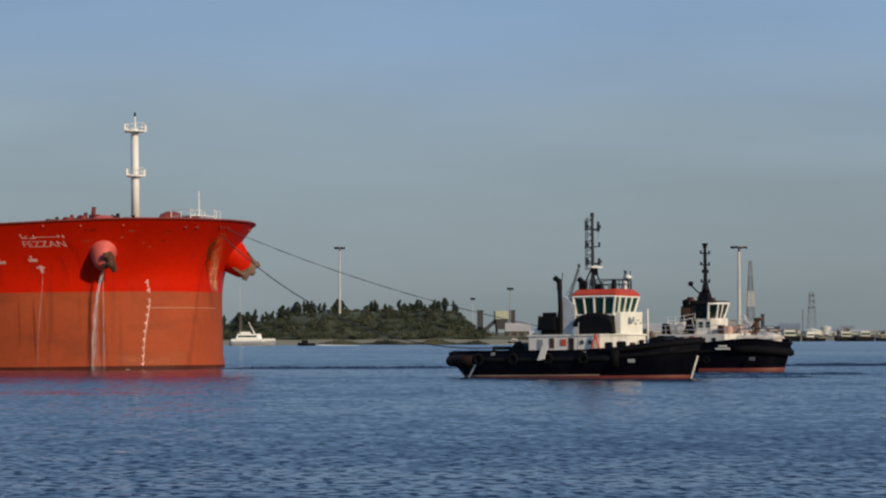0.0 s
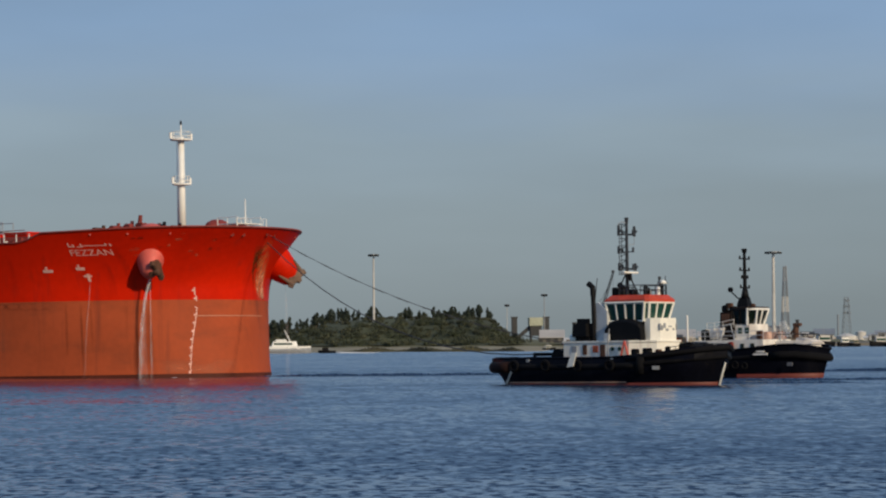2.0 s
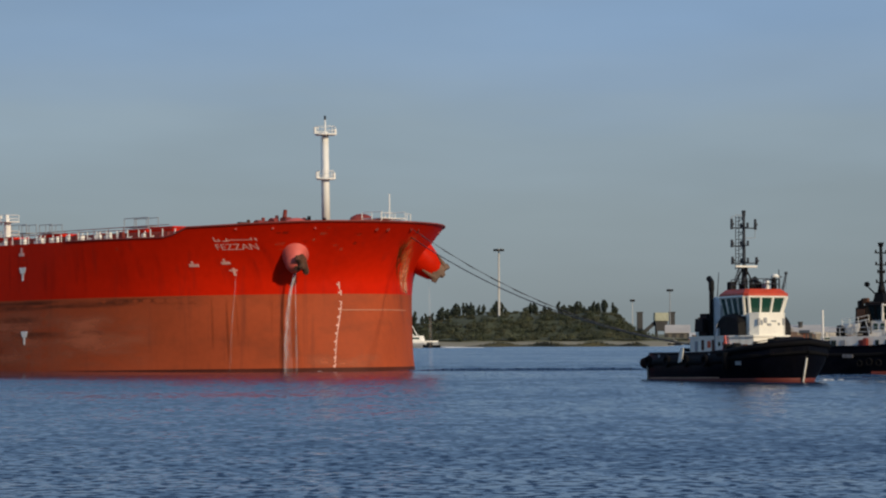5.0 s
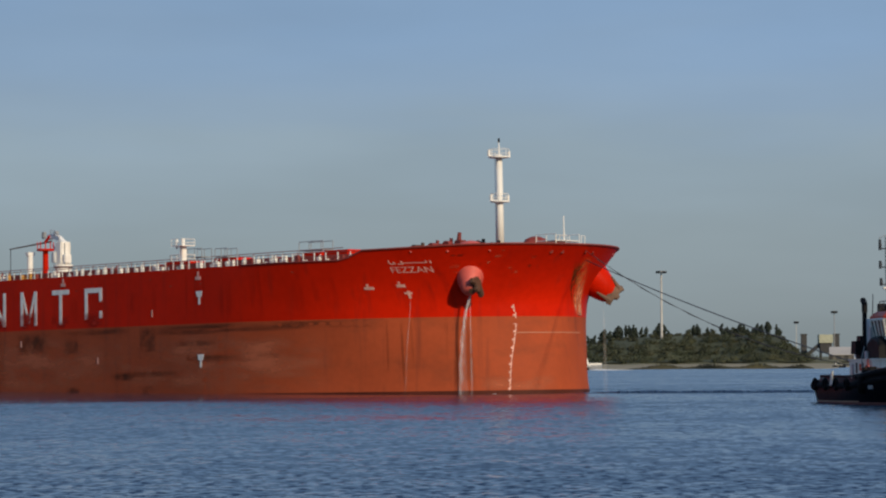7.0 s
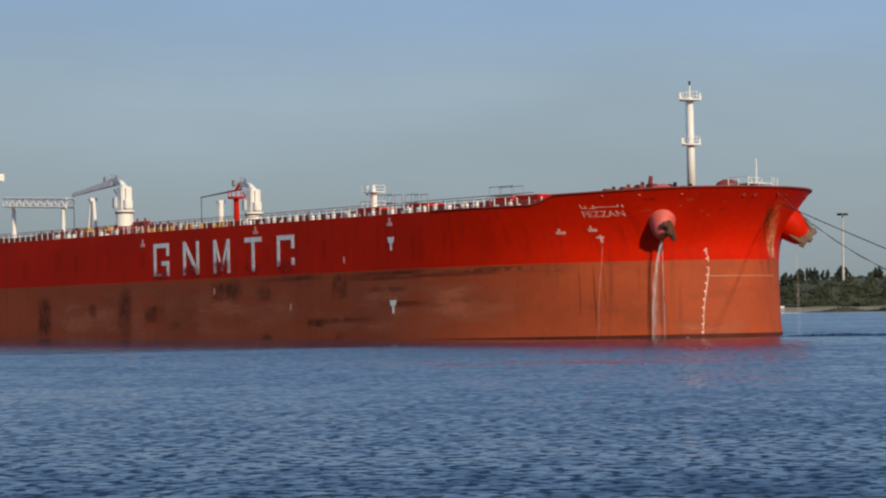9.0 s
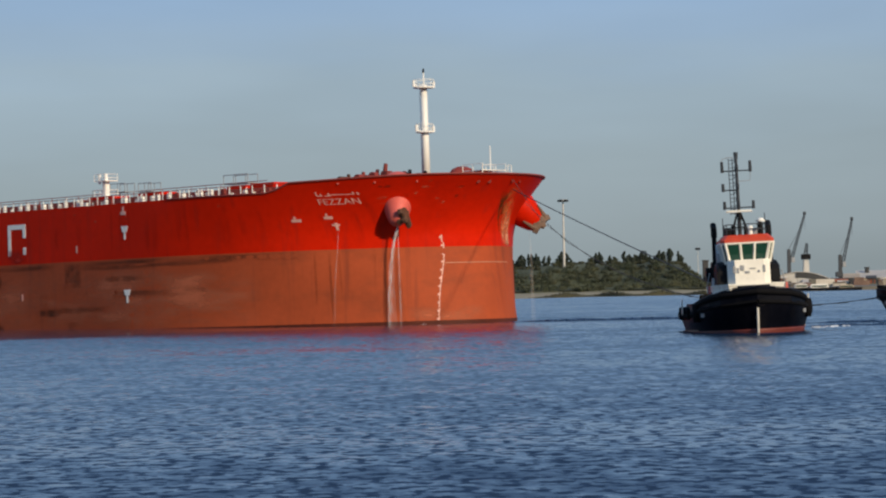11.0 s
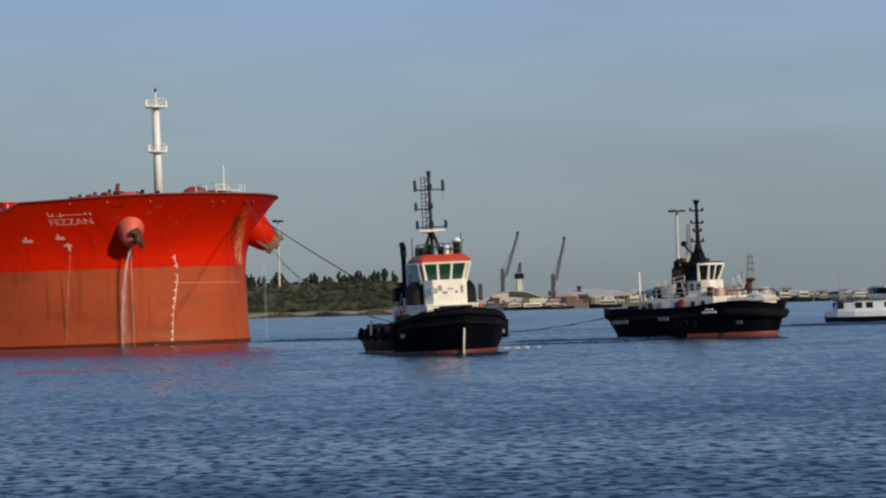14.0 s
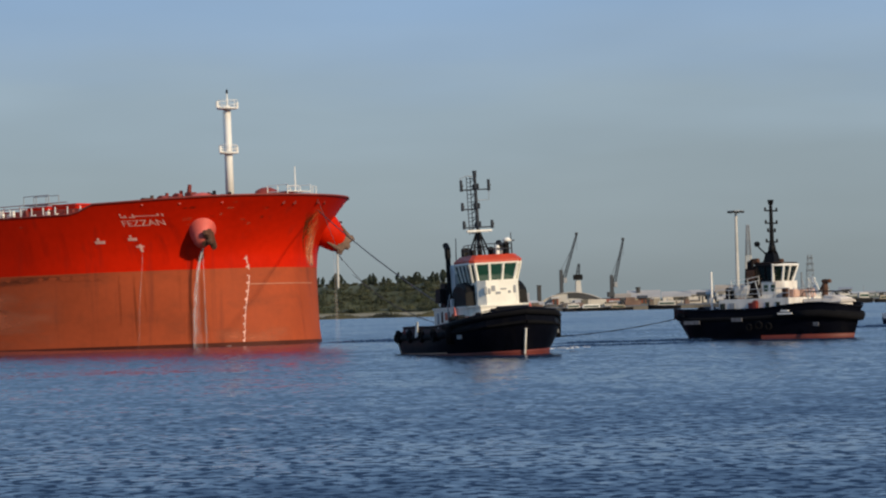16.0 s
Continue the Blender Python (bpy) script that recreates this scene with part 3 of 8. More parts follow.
def light_mast(az, d, z0, z1, r=0.35, pale=True):
    t = thing("light_mast", "tall white floodlight mast on the far shore" if pale else "slim grey floodlight mast on the far shore", "light mast", "floodlight masts")
    t.location = bearing(az, d, z0)
    h = z1 - z0
    part("pole", rod(B(), (0, 0, -1), (0, 0, h), r * 1.25, r * 0.75, 12), FARWHITE if pale else GREY, t)
    bm = B()
    rod(bm, (0, 0, h - 0.4), (0, 0, h), r * 4.4, r * 4.4, 12)
    part("head_ring", bm, GREY, t)
    for i in range(6):
        a = i * math.pi / 3
        bm = B()
        x, y = math.cos(a) * r * 4.4, math.sin(a) * r * 4.4
        box(bm, x - 0.45, x + 0.45, y - 0.45, y + 0.45, h - 1.0, h - 0.1, 0.06)
        part("floodlight", bm, DARK, t)
    return t


light_mast(3.22, 1155, 12.0, 40.4, 0.42)
light_mast(11.63, 1160, 1.5, 40.3, 0.72)
light_mast(6.82, 1190, 2.0, 23.5, 0.22, False)
light_mast(6.032, 1230, 2.0, 19.6, 0.15, True)


def shed(az0, az1, z_eave, z_ridge, depth, d, wall, roof, label, doors=3):
    """A long gabled shed whose side faces the water."""
    t = thing("warehouse", label, "warehouse", "sheds on the quay")
    a, b = bearing(az0, d), bearing(az1, d)
    t.matrix_basis = Matrix.Translation(a) @ Matrix.Rotation(math.atan2(b.y - a.y, b.x - a.x), 4, "Z")
    w = (b - a).length
    bm = B()
    box(bm, 0, w, 0, depth, 1.0, z_eave)
    part("wall", bm, wall, t)
    bm = B()
    o = 0.6
    ring = lambda x: [(x, -o, z_eave - 0.1), (x, depth / 2, z_ridge), (x, depth + o, z_eave - 0.1), (x, depth + o, z_eave - 0.35), (x, depth / 2, z_ridge - 0.3), (x, -o, z_eave - 0.35)]
    loft(bm, [ring(-o), ring(w + o)])
    part("roof", bm, roof, t)
    for i in range(doors):
        x = w * (i + 0.5) / doors
        bm = B()
        box(bm, x - w / doors * 0.22, x + w / doors * 0.22, -0.12, 0.1, 1.2, 1.2 + (z_eave - 1.2) * 0.8)
        part("door", bm, SHED_DARK if wall is not SHED_DARK else QUAY, t)
    return t


def arched_shed(az0, az1, z0, z1, depth, d):
    t = thing("storage_hall", "low storage hall with a broad pale curved roof", "warehouse", "sheds on the quay")
    a, b = bearing(az0, d), bearing(az1, d)
    t.matrix_basis = Matrix.Translation(a) @ Matrix.Rotation(math.atan2(b.y - a.y, b.x - a.x), 4, "Z")
    w = (b - a).length
    arc = [(w * i / 16, z0 + (z1 - z0) * math.sin(math.pi * i / 16) ** 0.8) for i in range(17)]
    bm = B()
    loft(bm, [[(x, y, z) for x, z in arc] + [(x, y, z - 0.3) for x, z in arc[::-1]] for y in (-0.5, depth)])
    part("roof", bm, SHED_ROOF, t, "pale curved sheet roof", True)
    bm = B()
    loft(bm, [[(x, y, z - 0.15) for x, z in arc] + [(w, y, 1.0), (0, y, 1.0)] for y in (0, depth - 0.5)])
    part("wall", bm, FARWHITE, t, "cream end wall under the curved roof")
    bm = B()      # roof's shaded slope, painted as a dark band below its far half's edge
    top, low = arc[7:16], [(x, max(z0 + 0.4, z - 2.6)) for x, z in arc[7:16]]
    loft(bm, [[(x, y, z - 0.3) for x, z in top] + [(x, y, z) for x, z in low[::-1]] for y in (-0.3, -0.05)])
    part("slope_shade", bm, SHED_DARK, t, "dark band painted for the roof's shaded slope")
    for i in range(4):
        part("door", box(B(), w * (0.12 + 0.2 * i), w * (0.17 + 0.2 * i), -0.2, 0.0, 1.2, z0 + 0.2), SHED_DARK, t)
    return t


arched_shed(7.45, 8.85, 3.4, 7.6, 60, 1150)
shed(9.03, 9.36, 4.2, 6.4, 22, 1165, SHED_DARK, SHED_WALL, "small dark shed with a sandy roof on the quay", 2)
shed(9.33, 9.98, 4.6, 7.6, 30, 1170, SHED_WALL, SHED_ROOF, "sandy warehouse with pale sheet roof on the quay", 4)
shed(10.05, 10.62, 4.6, 6.8, 26, 1170, SHED_DARK, SHED_ROOF, "dark-walled shed with a pale roof on the quay", 3)
shed(10.62, 11.15, 5.2, 7.2, 26, 1185, FARWHITE, SHED_ROOF, "whitish warehouse with a pale roof on the quay", 4)
shed(11.17, 11.80, 6.2, 9.0, 24, 1175, FARWHITE, SHED_WALL, "cream house-like building on the quay", 3)
shed(11.82, 12.45, 4.2, 6.4, 24, 1240, SHED_WALL, SHED_DARK, "sandy shed with a dark roof on the quay", 3)
shed(8.80, 9.10, 3.2, 4.6, 14, 1148, SHED_WALL, SHED_DARK, "low sandy hut at the quay edge", 2)
shed(6.74, 7.22, 4.6, 7.8, 20, 1160, SHED_DARK, SHED_ROOF, "open-sided dark shed with a pale sloping roof", 3)
shed(12.46, 12.88, 5.4, 8.6, 30, 1560, FARWHITE, FARGREY, "white depot building on the far shore", 3)
shed(12.90, 13.55, 2.6, 4.0, 20, 1570, FARGREY, SHED_WALL, "low grey shed on the far shore", 4)


def skyline():
    """Small harbour buildings along the far right shore."""
    rng = random.Random(31)
    # haze of the distance is mixed into these pale tints
    tints = [mat("hazy wall", c, 0.85, var=0.15, scale=0.05, grain=0.5) for c in ((0.42, 0.43, 0.44), (0.54, 0.54, 0.53), (0.25, 0.27, 0.30), (0.34, 0.33, 0.32))]
    az = 13.5
    while az < 19.5:
        w = rng.uniform(0.06, 0.30)
        d = shore_distance(az) + rng.uniform(40, 160)
        z = rng.choice((rng.uniform(3.0, 4.2), rng.uniform(3.4, 5.2), rng.uniform(4.0, 6.6)))
        shed(az, az + w, z, z + rng.uniform(0.2, 1.0), rng.uniform(10, 24), d, tints[rng.randrange(4)], tints[rng.randrange(4)], "small hazy harbour building on the far shore", 0 if rng.randrange(1, 4) > 1 else 1)
        az += w * rng.uniform(0.7, 1.25)


skyline()


def quay_clutter():
    """Huts, containers and stacked goods along the quay."""
    rng = random.Random(77)
    tints = [FARWHITE, SHED_WALL, SHED_DARK, SHED_ROOF, QUAY, mat("rust red container", (0.20, 0.06, 0.035), 0.8), mat("pale tarpaulin", (0.50, 0.46, 0.40), 0.8)]
    az = 7.25
    while az < 12.45:
        w = rng.uniform(0.04, 0.17)
        d = rng.uniform(1118, 1150)
        h = rng.choice((2.6, 3.0, 3.6, 4.4, 5.2))
        wall = tints[rng.randrange(7)]
        roof = tints[rng.choice((0, 1, 3, 3, 6, 2))]
        if rng.random() < 0.55:
            shed(az, az + w, h, h + rng.uniform(0.4, 1.4), rng.uniform(6, 14), d, wall, roof, "small hut with a pitched roof on the quay", rng.randrange(1, 3))
        else:
            t = thing("storage_container", "weathered storage container on the quay", "container", "containers on the quay")
            t.location = bearing(az, d - 6, 0)
            part("body", box(B(), 0, rng.uniform(2.4, 8), 0, 2.5, 1.7, 1.7 + rng.choice((1.2, 2.5)), 0.05), wall, t)
        az += w + rng.choice((0.0, 0.02, 0.05, 0.12))


quay_clutter()


def quay_goods():
    """Low stacks, covered heaps and small huts crowded along the outer quay."""
    rng = random.Random(53)
    browns = [mat("stacked goods", c, 0.85, var=0.35, scale=0.3, grain=2.0) for c in ((0.13, 0.105, 0.08), (0.32, 0.28, 0.22), (0.06, 0.055, 0.05), (0.44, 0.40, 0.34), (0.16, 0.10, 0.075))]
    az = 7.36
    while az < 12.4:
        d, w, h = rng.uniform(1040, 1105), rng.uniform(1.6, 6.5), rng.uniform(1.0, 3.4)
        if rng.random() < 0.4:
            t = thing("covered_heap", "low brown covered heap of goods on the quay", "heap", "goods on the quay")
            bm = B()
            h *= 0.7
            lumps = [rng.uniform(0.7, 1.15) for q in range(12)]
            loft(bm, [[(w / 2 * k * lumps[q] * math.cos(q * math.pi / 6), 2.2 * k * math.sin(q * math.pi / 6), z + (h * 0.3 * (lumps[q] - 0.9) if z > 1.3 else 0)) for q in range(12)] for z, k in ((1.2, 1.0), (1.4 + h * 0.45, 0.88), (1.4 + h * 0.8, 0.6), (1.4 + h, 0.25))])
            part("cover", bm, browns[rng.randrange(5)], t)
        else:
            t = thing("goods_stack", "weathered stack of crates on the quay", "stack", "goods on the quay")
            top = 1.4 + h
            part("lower_tier", box(B(), -w / 2, w / 2, -1.5, 1.5, 1.2, 1.4 + h * 0.6, 0.05), browns[rng.randrange(5)], t)
            part("upper_tier", box(B(), -w * rng.uniform(0.1, 0.45), w * rng.uniform(0.1, 0.45), -1.3, 1.3, 1.4 + h * 0.6, top, 0.05), browns[rng.randrange(5)], t)
        t.location = bearing(az, d, 0)
        az += w * 0.05 + rng.choice((0.01, 0.03, 0.08))


quay_goods()


def quay_edge():
    bm = B()
    steps = [7.3 + 0.2 * i for i in range(66)]
    loft(bm, [[bearing(a, shore_distance(a) + d, z) for a in steps] for d, z in ((-96.0, -1.0), (-96.0, 1.3), (14.0, 1.6), (14.0, -1.0))], closed=False)
    return solid("quay", bm, QUAY, "stained concrete quay wall on the far shore", "quay", "structure")


quay_edge()


def slab_tower(az, d, w, z0, z1, label, material):
    t = thing("conveyor_tower", label, "tower", "conveyor towers")
    t.location = bearing(az, d, 0)
    part("shaft", box(B(), -w / 2, w / 2, -w / 2, w / 2, z0, z1, 0.1), material, t)
    part("cap", box(B(), -w * 0.6, w * 0.6, -w * 0.6, w * 0.6, z1, z1 + 0.5, 0.05), material, t)
    return t


for az, z1, w in ((6.185, 13.2, 2.4), (6.86, 13.2, 2.4), (7.455, 10.6, 1.7)):
    slab_tower(az, 1200, w, 1.5, z1, "slim dark conveyor tower on the shore", SHED_DARK)


def loading_hopper():
    t = thing("loading_hopper", "grey loading hopper on dark legs with a sloping conveyor", "hopper")
    t.location = bearing(6.63, 1185, 0)
    part("bunker", box(B(), -3.0, 3.0, -3, 3, 9.6, 13.2, 0.1), mat("pale yellow sheeting", (0.36, 0.37, 0.27), 0.7), t, "pale sheet-clad bunker")
    part("lower_bunker", box(B(), -2.4, 2.4, -2.4, 2.4, 5.2, 9.6, 0.1, -0.1), SHED_DARK, t)
    for x in (-2, 2):
        for y in (-2, 2):
            part("leg", box(B(), x - 0.3, x + 0.3, y - 0.3, y + 0.3, 1.5, 5.3), SHED_DARK, t)
    bm = B()
    loft(bm, [[(x, y, z) for y, z in ((-1, z0), (1, z0), (1, z0 + 2.0), (-1, z0 + 2.0))] for x, z0 in ((-2.4, 8.0), (-9.5, 2.0))])
    part("conveyor", bm, SHED_DARK, t, "covered sloping conveyor")
    return t


loading_hopper()


def harbour_crane(az, d, tip_az, z_tip, z_foot, z_tower, z_base):
    t = thing("harbour_crane", "dark mobile harbour crane with raised lattice jib", "crane", "harbour cranes")
    base = bearing(az, d)
    t.location = base
    part("tower", box(B(), -0.8, 0.8, -0.8, 0.8, 3.0, z_tower, 0.1, 0.15), CRANE, t)
    part("carrier", box(B(), -5, 5, -3, 3, 1.9, 4.6, 0.2), CRANE, t)
    part("machine_house", box(B(), -2.0, 0.9, -1.5, 1.5, 5.0, 7.2, 0.15), CRANE, t)
    part("cabin", box(B(), 0.9, 2.3, -1.2, 0.4, z_foot - 1.0, z_foot + 1.2, 0.08), GREY, t)
    tip = bearing(tip_az, d, z_tip) - base
    foot = Vector((1.0, 0, z_foot))
    part("jib", lattice(B(), foot, tip, 1.25, 0.6, 14, 0.14), CRANE, t)
    part("jib_head", box(B(), tip.x - 0.6, tip.x + 0.6, -0.5, 0.5, tip.z - 0.5, tip.z + 0.7, 0.1), CRANE, t)
    bm = B()
    rod(bm, (0, 0, z_tower), tip * 0.75 + foot * 0.25, 0.09, 0.09, 5)
    part("luffing_cable", bm, CRANE, t)
    bm = B()
    rod(bm, tip, (tip.x, 0, tip.z - 7), 0.06, 0.06, 5)
    part("hoist_cable", bm, CRANE, t)
    return t


harbour_crane(7.93, 1165, 8.28, 32.4, 12.6, 17.2, 7.7)
harbour_crane(8.99, 1165, 9.255, 29.6, 10.2, 14.4, 5.0)


def deck_crane_ship():
    """A pale pedestal crane that stands behind the hall."""
    t = thing("pedestal_crane", "white pedestal crane with a dark cab and short jib", "crane")
    t.location = bearing(8.28, 1230, 0)
    part("pedestal", box(B(), -1.7, 1.7, -1.7, 1.7, 1.5, 13.0, 0.2, 0.35), FARWHITE, t)
    part("cab", box(B(), -2.0, 2.0, -1.6, 1.6, 13.2, 15.6, 0.2), DARK, t, "dark slewing cab")
    part("jib", lattice(B(), (0, 0, 15.6), (0.6, 0, 20.4), 1.5, 0.8, 4, 0.15), CRANE, t)
    return t


deck_crane_ship()


def banded_tower(az, d, z1):
    t = thing("lattice_tower", "grey and white banded lattice tower", "lattice tower")
    t.location = bearing(az, d, 0)
    n = 5
    for i in range(n):
        za, zb = 1.5 + (z1 - 1.5) * i / n, 1.5 + (z1 - 1.5) * (i + 1) / n
        wa, wb = 3.6 - 2.6 * i / n, 3.6 - 2.6 * (i + 1) / n
        part("section", lattice(B(), (0, 0, za), (0, 0, zb), wa, wb, 4, 0.20), (FARWHITE, FARGREY)[i % 2] if i < n - 1 else GREY, t)
    return t


banded_tower(11.87, 1180, 34.5)


def pylon(az, d, z1):
    t = thing("power_pylon", "grey lattice power pylon in the haze", "pylon")
    t.location = bearing(az, d, 0)
    part("tower", lattice(B(), (0, 0, 1), (0, 0, z1), 6.0, 2.2, 9, 0.13), FARGREY, t)
    for z, w in ((z1 * 0.66, 2.6), (z1 * 0.80, 2.3), (z1 * 0.93, 1.9)):
        part("cross_arm", lattice(B(), (-w, 0, z), (w, 0, z), 0.9, 0.9, 5, 0.11), FARGREY, t)
    return t


pylon(13.14, 1750, 29.0)


def slim_chimney(az, d, z1, r, material, label):
    t = thing("chimney", label, "chimney")
    t.location = bearing(az, d, 0)
    part("stack", rod(B(), (0, 0, 1), (0, 0, z1), r * 1.2, r, 12), material, t)
    part("rim", rod(B(), (0, 0, z1 - 0.4), (0, 0, z1 + 0.2), r * 1.25, r * 1.25, 12), material, t)
    return t


slim_chimney(12.96, 1600, 16.5, 0.45, FARGREY, "slim grey chimney on the far shore")
slim_chimney(9.54, 1180, 8.8, 0.9, SHED_DARK, "stubby dark chimney beside the warehouses")
slim_chimney(12.12, 1300, 12.0, 0.8, CRANE, "dark crane stump on the quay")


def tank(az, d, r, z1, material, label):
    t = thing("storage_tank", label, "tank", "storage tanks")
    t.location = bearing(az, d, 0)
    part("shell", rod(B(), (0, 0, 1), (0, 0, z1), r, r, 24), material, t)
    part("roof", rod(B(), (0, 0, z1), (0, 0, z1 + r * 0.25), r, r * 0.2, 24), material, t)
    return t


tank(13.43, 1560, 3.0, 6.5, FARWHITE, "white storage tank on the far shore")
tank(13.14, 1545, 6.0, 4.2, FARWHITE, "low white storage tank on the far shore")
tank(12.27, 1300, 5.0, 5.2, FARWHITE, "white storage tank behind the quay")
# ---- tanker ----
# ship space: x forward from the deck at the stem, y to port, z up from the waterline at the bow
BEAM, SHIP_LEN, BOOT_Z, KEEL_Z, TRIM = 22.0, 249.0, 8.93, -7.6, 0.74


def clamp01(k):
    return max(0.0, min(1.0, k))


def smooth01(k):
    k = clamp01(k)
    return k * k * (3 - 2 * k)


def setback(z):
    """How far the stem lies behind the foremost deck point at a height."""
    if z < 10.4:
        return 3.15 + (4.55 - 3.15) * clamp01((z + 1.0) / 9.5)
    k = clamp01((z - 10.4) / 6.7)
    return 4.55 * (1 - k ** 1.6)


def deck_z(x):
    return 15.62 + (1.02 + 0.42 * smooth01((x + 17.0) / 15.0)) * smooth01((x + 17.6) / 1.6)


def hull_point(s, z):
    """Half breadth and x on the hull at a height: s from 0 at the stem to 1 where the bow ends."""
    k = clamp01((z - 2.0) / 15.0)
    length = 40.0 - 8.0 * k
    m = 1.12 - 0.12 * k
    th = s * math.pi / 2
    return -setback(z) - length * (1 - math.cos(th)), BEAM * math.sin(th) ** m


def hull_half(x, z):
    """Half breadth at x and a height, forward part."""
    k = clamp01((z - 2.0) / 15.0)
    length = 40.0 - 8.0 * k
    d = clamp01((-x - setback(z)) / length)
    return BEAM * math.sin(math.acos(1 - d)) ** (1.12 - 0.12 * k)


def stern_half(x, z):
    """Half breadth towards the stern."""
    k = clamp01((-x - 195.0) / 54.0)
    low = 1 - 0.85 * k ** 1.6 * clamp01((7.0 - z) / 8.0 + 0.2)
    return BEAM * max(0.05, low * (1 - 0.25 * k ** 3))


def hull_rings(z0, z1, deckline, nz):
    """Rings from the stern on starboard round the stem to the stern on port, at nz heights."""
    rings = []
    bow = [i / 88.0 for i in range(89)]
    for j in range(nz + 1):
        ring = []
        side = []
        for s in bow:
            x0, _ = hull_point(s, (z0 + z1) / 2)
            top = deck_z(hull_point(s, 16.8)[0]) if deckline else z1
            z = z0 + (top - z0) * j / nz
            x, y = hull_point(s, z)
            side.append((x, y, z))
        for x in (-55, -75, -95, -115, -135, -155, -175, -195, -205, -215, -225, -233, -240, -245, -249):
            top = deck_z(x) if deckline else z1
            z = z0 + (top - z0) * j / nz
            side.append((x, stern_half(x, z), z))
        ring = [(x, -y, z) for x, y, z in side[::-1]] + [(x, y, z) for x, y, z in side[1:]]
        rings.append(ring)
    return rings


def skin(name, rings, material, parent, label, thick=0.0):
    bm = B()
    loft(bm, rings, closed=False)
    # transom
    bm.verts.ensure_lookup_table()
    n = len(rings[0])
    for j in range(len(rings) - 1):
        bm.faces.new((bm.verts[j * n], bm.verts[j * n + n - 1], bm.verts[(j + 1) * n + n - 1], bm.verts[(j + 1) * n]))
    return part(name, bm, material, parent, label, True)


tanker = thing("oil_tanker", "large red oil tanker with faded brown boot top riding high", "tanker ship")
topside = skin("topside", hull_rings(BOOT_Z, 17.0, True, 14), RED, tanker, "bright red painted topside with rust stains")
boot_top = skin("boot_top", hull_rings(KEEL_Z, BOOT_Z, False, 14), BROWN, tanker, "faded brownish red boot top with dark scuffs")


def tanker_deck():
    bm = B()
    edge = []
    for i in range(45):
        x, y = hull_point(i / 44.0, 16.0)
        edge.append((x - 0.25, max(0.0, y - 0.25)))
    for x in (-55, -115, -175, -215, -240, -248.5):
        edge.append((x, stern_half(x, 15.5) - 0.25))
    zz = lambda x: deck_z(x) - (1.25 if x > -16.8 else 0.22)
    loft(bm, [[(x, -y, zz(x)) for x, y in edge], [(x, 0, zz(x) + 0.4) for x, y in edge], [(x, y, zz(x)) for x, y in edge]], closed=False)
    part("main_deck", bm, DECKRED, tanker, "dark red main deck")
    # rounded steel lip along the bulwark top
    bm = B()
    pts = []
    for i in range(-44, 45):
        s = abs(i) / 44.0
        x0 = hull_point(s, 16.8)[0]
        z = deck_z(x0)
        x, y = hull_point(s, z)
        pts.append((x, math.copysign(y, i) if i else 0.0, z))
    path_rod(bm, pts, 0.11, 6)
    part("bulwark_rail", bm, DECKRED, tanker)
    # boot top line, a thin paler stripe at the old waterline forward
    bm = B()
    ring = lambda z: [(hull_point(abs(s), z)[0] + 0.03, math.copysign(hull_point(abs(s), z)[1] + 0.02, s), z) for s in [-0.17 + 0.36 * i / 40 for i in range(41)]]
    loft(bm, [ring(7.02), ring(7.14)], closed=False)
    part("waterline_stripe", bm, mat("worn pale stripe", (0.42, 0.16, 0.09), 0.7), tanker)
    # dark weed and wet band at the water
    bm = B()
    loft(bm, [[(x + (0.03 if i > 0 else 0), y * 1.0012, z) for i, (x, y, z) in enumerate(r)] for r in hull_rings(-1.2, 0.50, False, 3)], closed=False)
    part("wet_band", bm, mat("wet dark hull paint", (0.075, 0.018, 0.010), 0.6, spec=0.1, var=0.3, scale=0.2, grain=2), tanker, "dark wet band at the waterline")


tanker_deck()


def on_side(x, z, out=0.03):
    """A place on the starboard side."""
    y = hull_half(x, z) if x > -48 else stern_half(x, z)
    return Vector((x, -y - out, z))


def plate(bm, outline, t=0.03):
    """A painted shape on the starboard side: outline of (x, z)."""
    lo = [on_side(x, z, 0.012) for x, z in outline]
    hi = [on_side(x, z, 0.012 + t) for x, z in outline]
    loft(bm, [lo, hi])
    return bm


def bar(bm, x0, x1, z0, z1):
    return plate(bm, [(x0, z0), (x1, z0), (x1, z1), (x0, z1)])


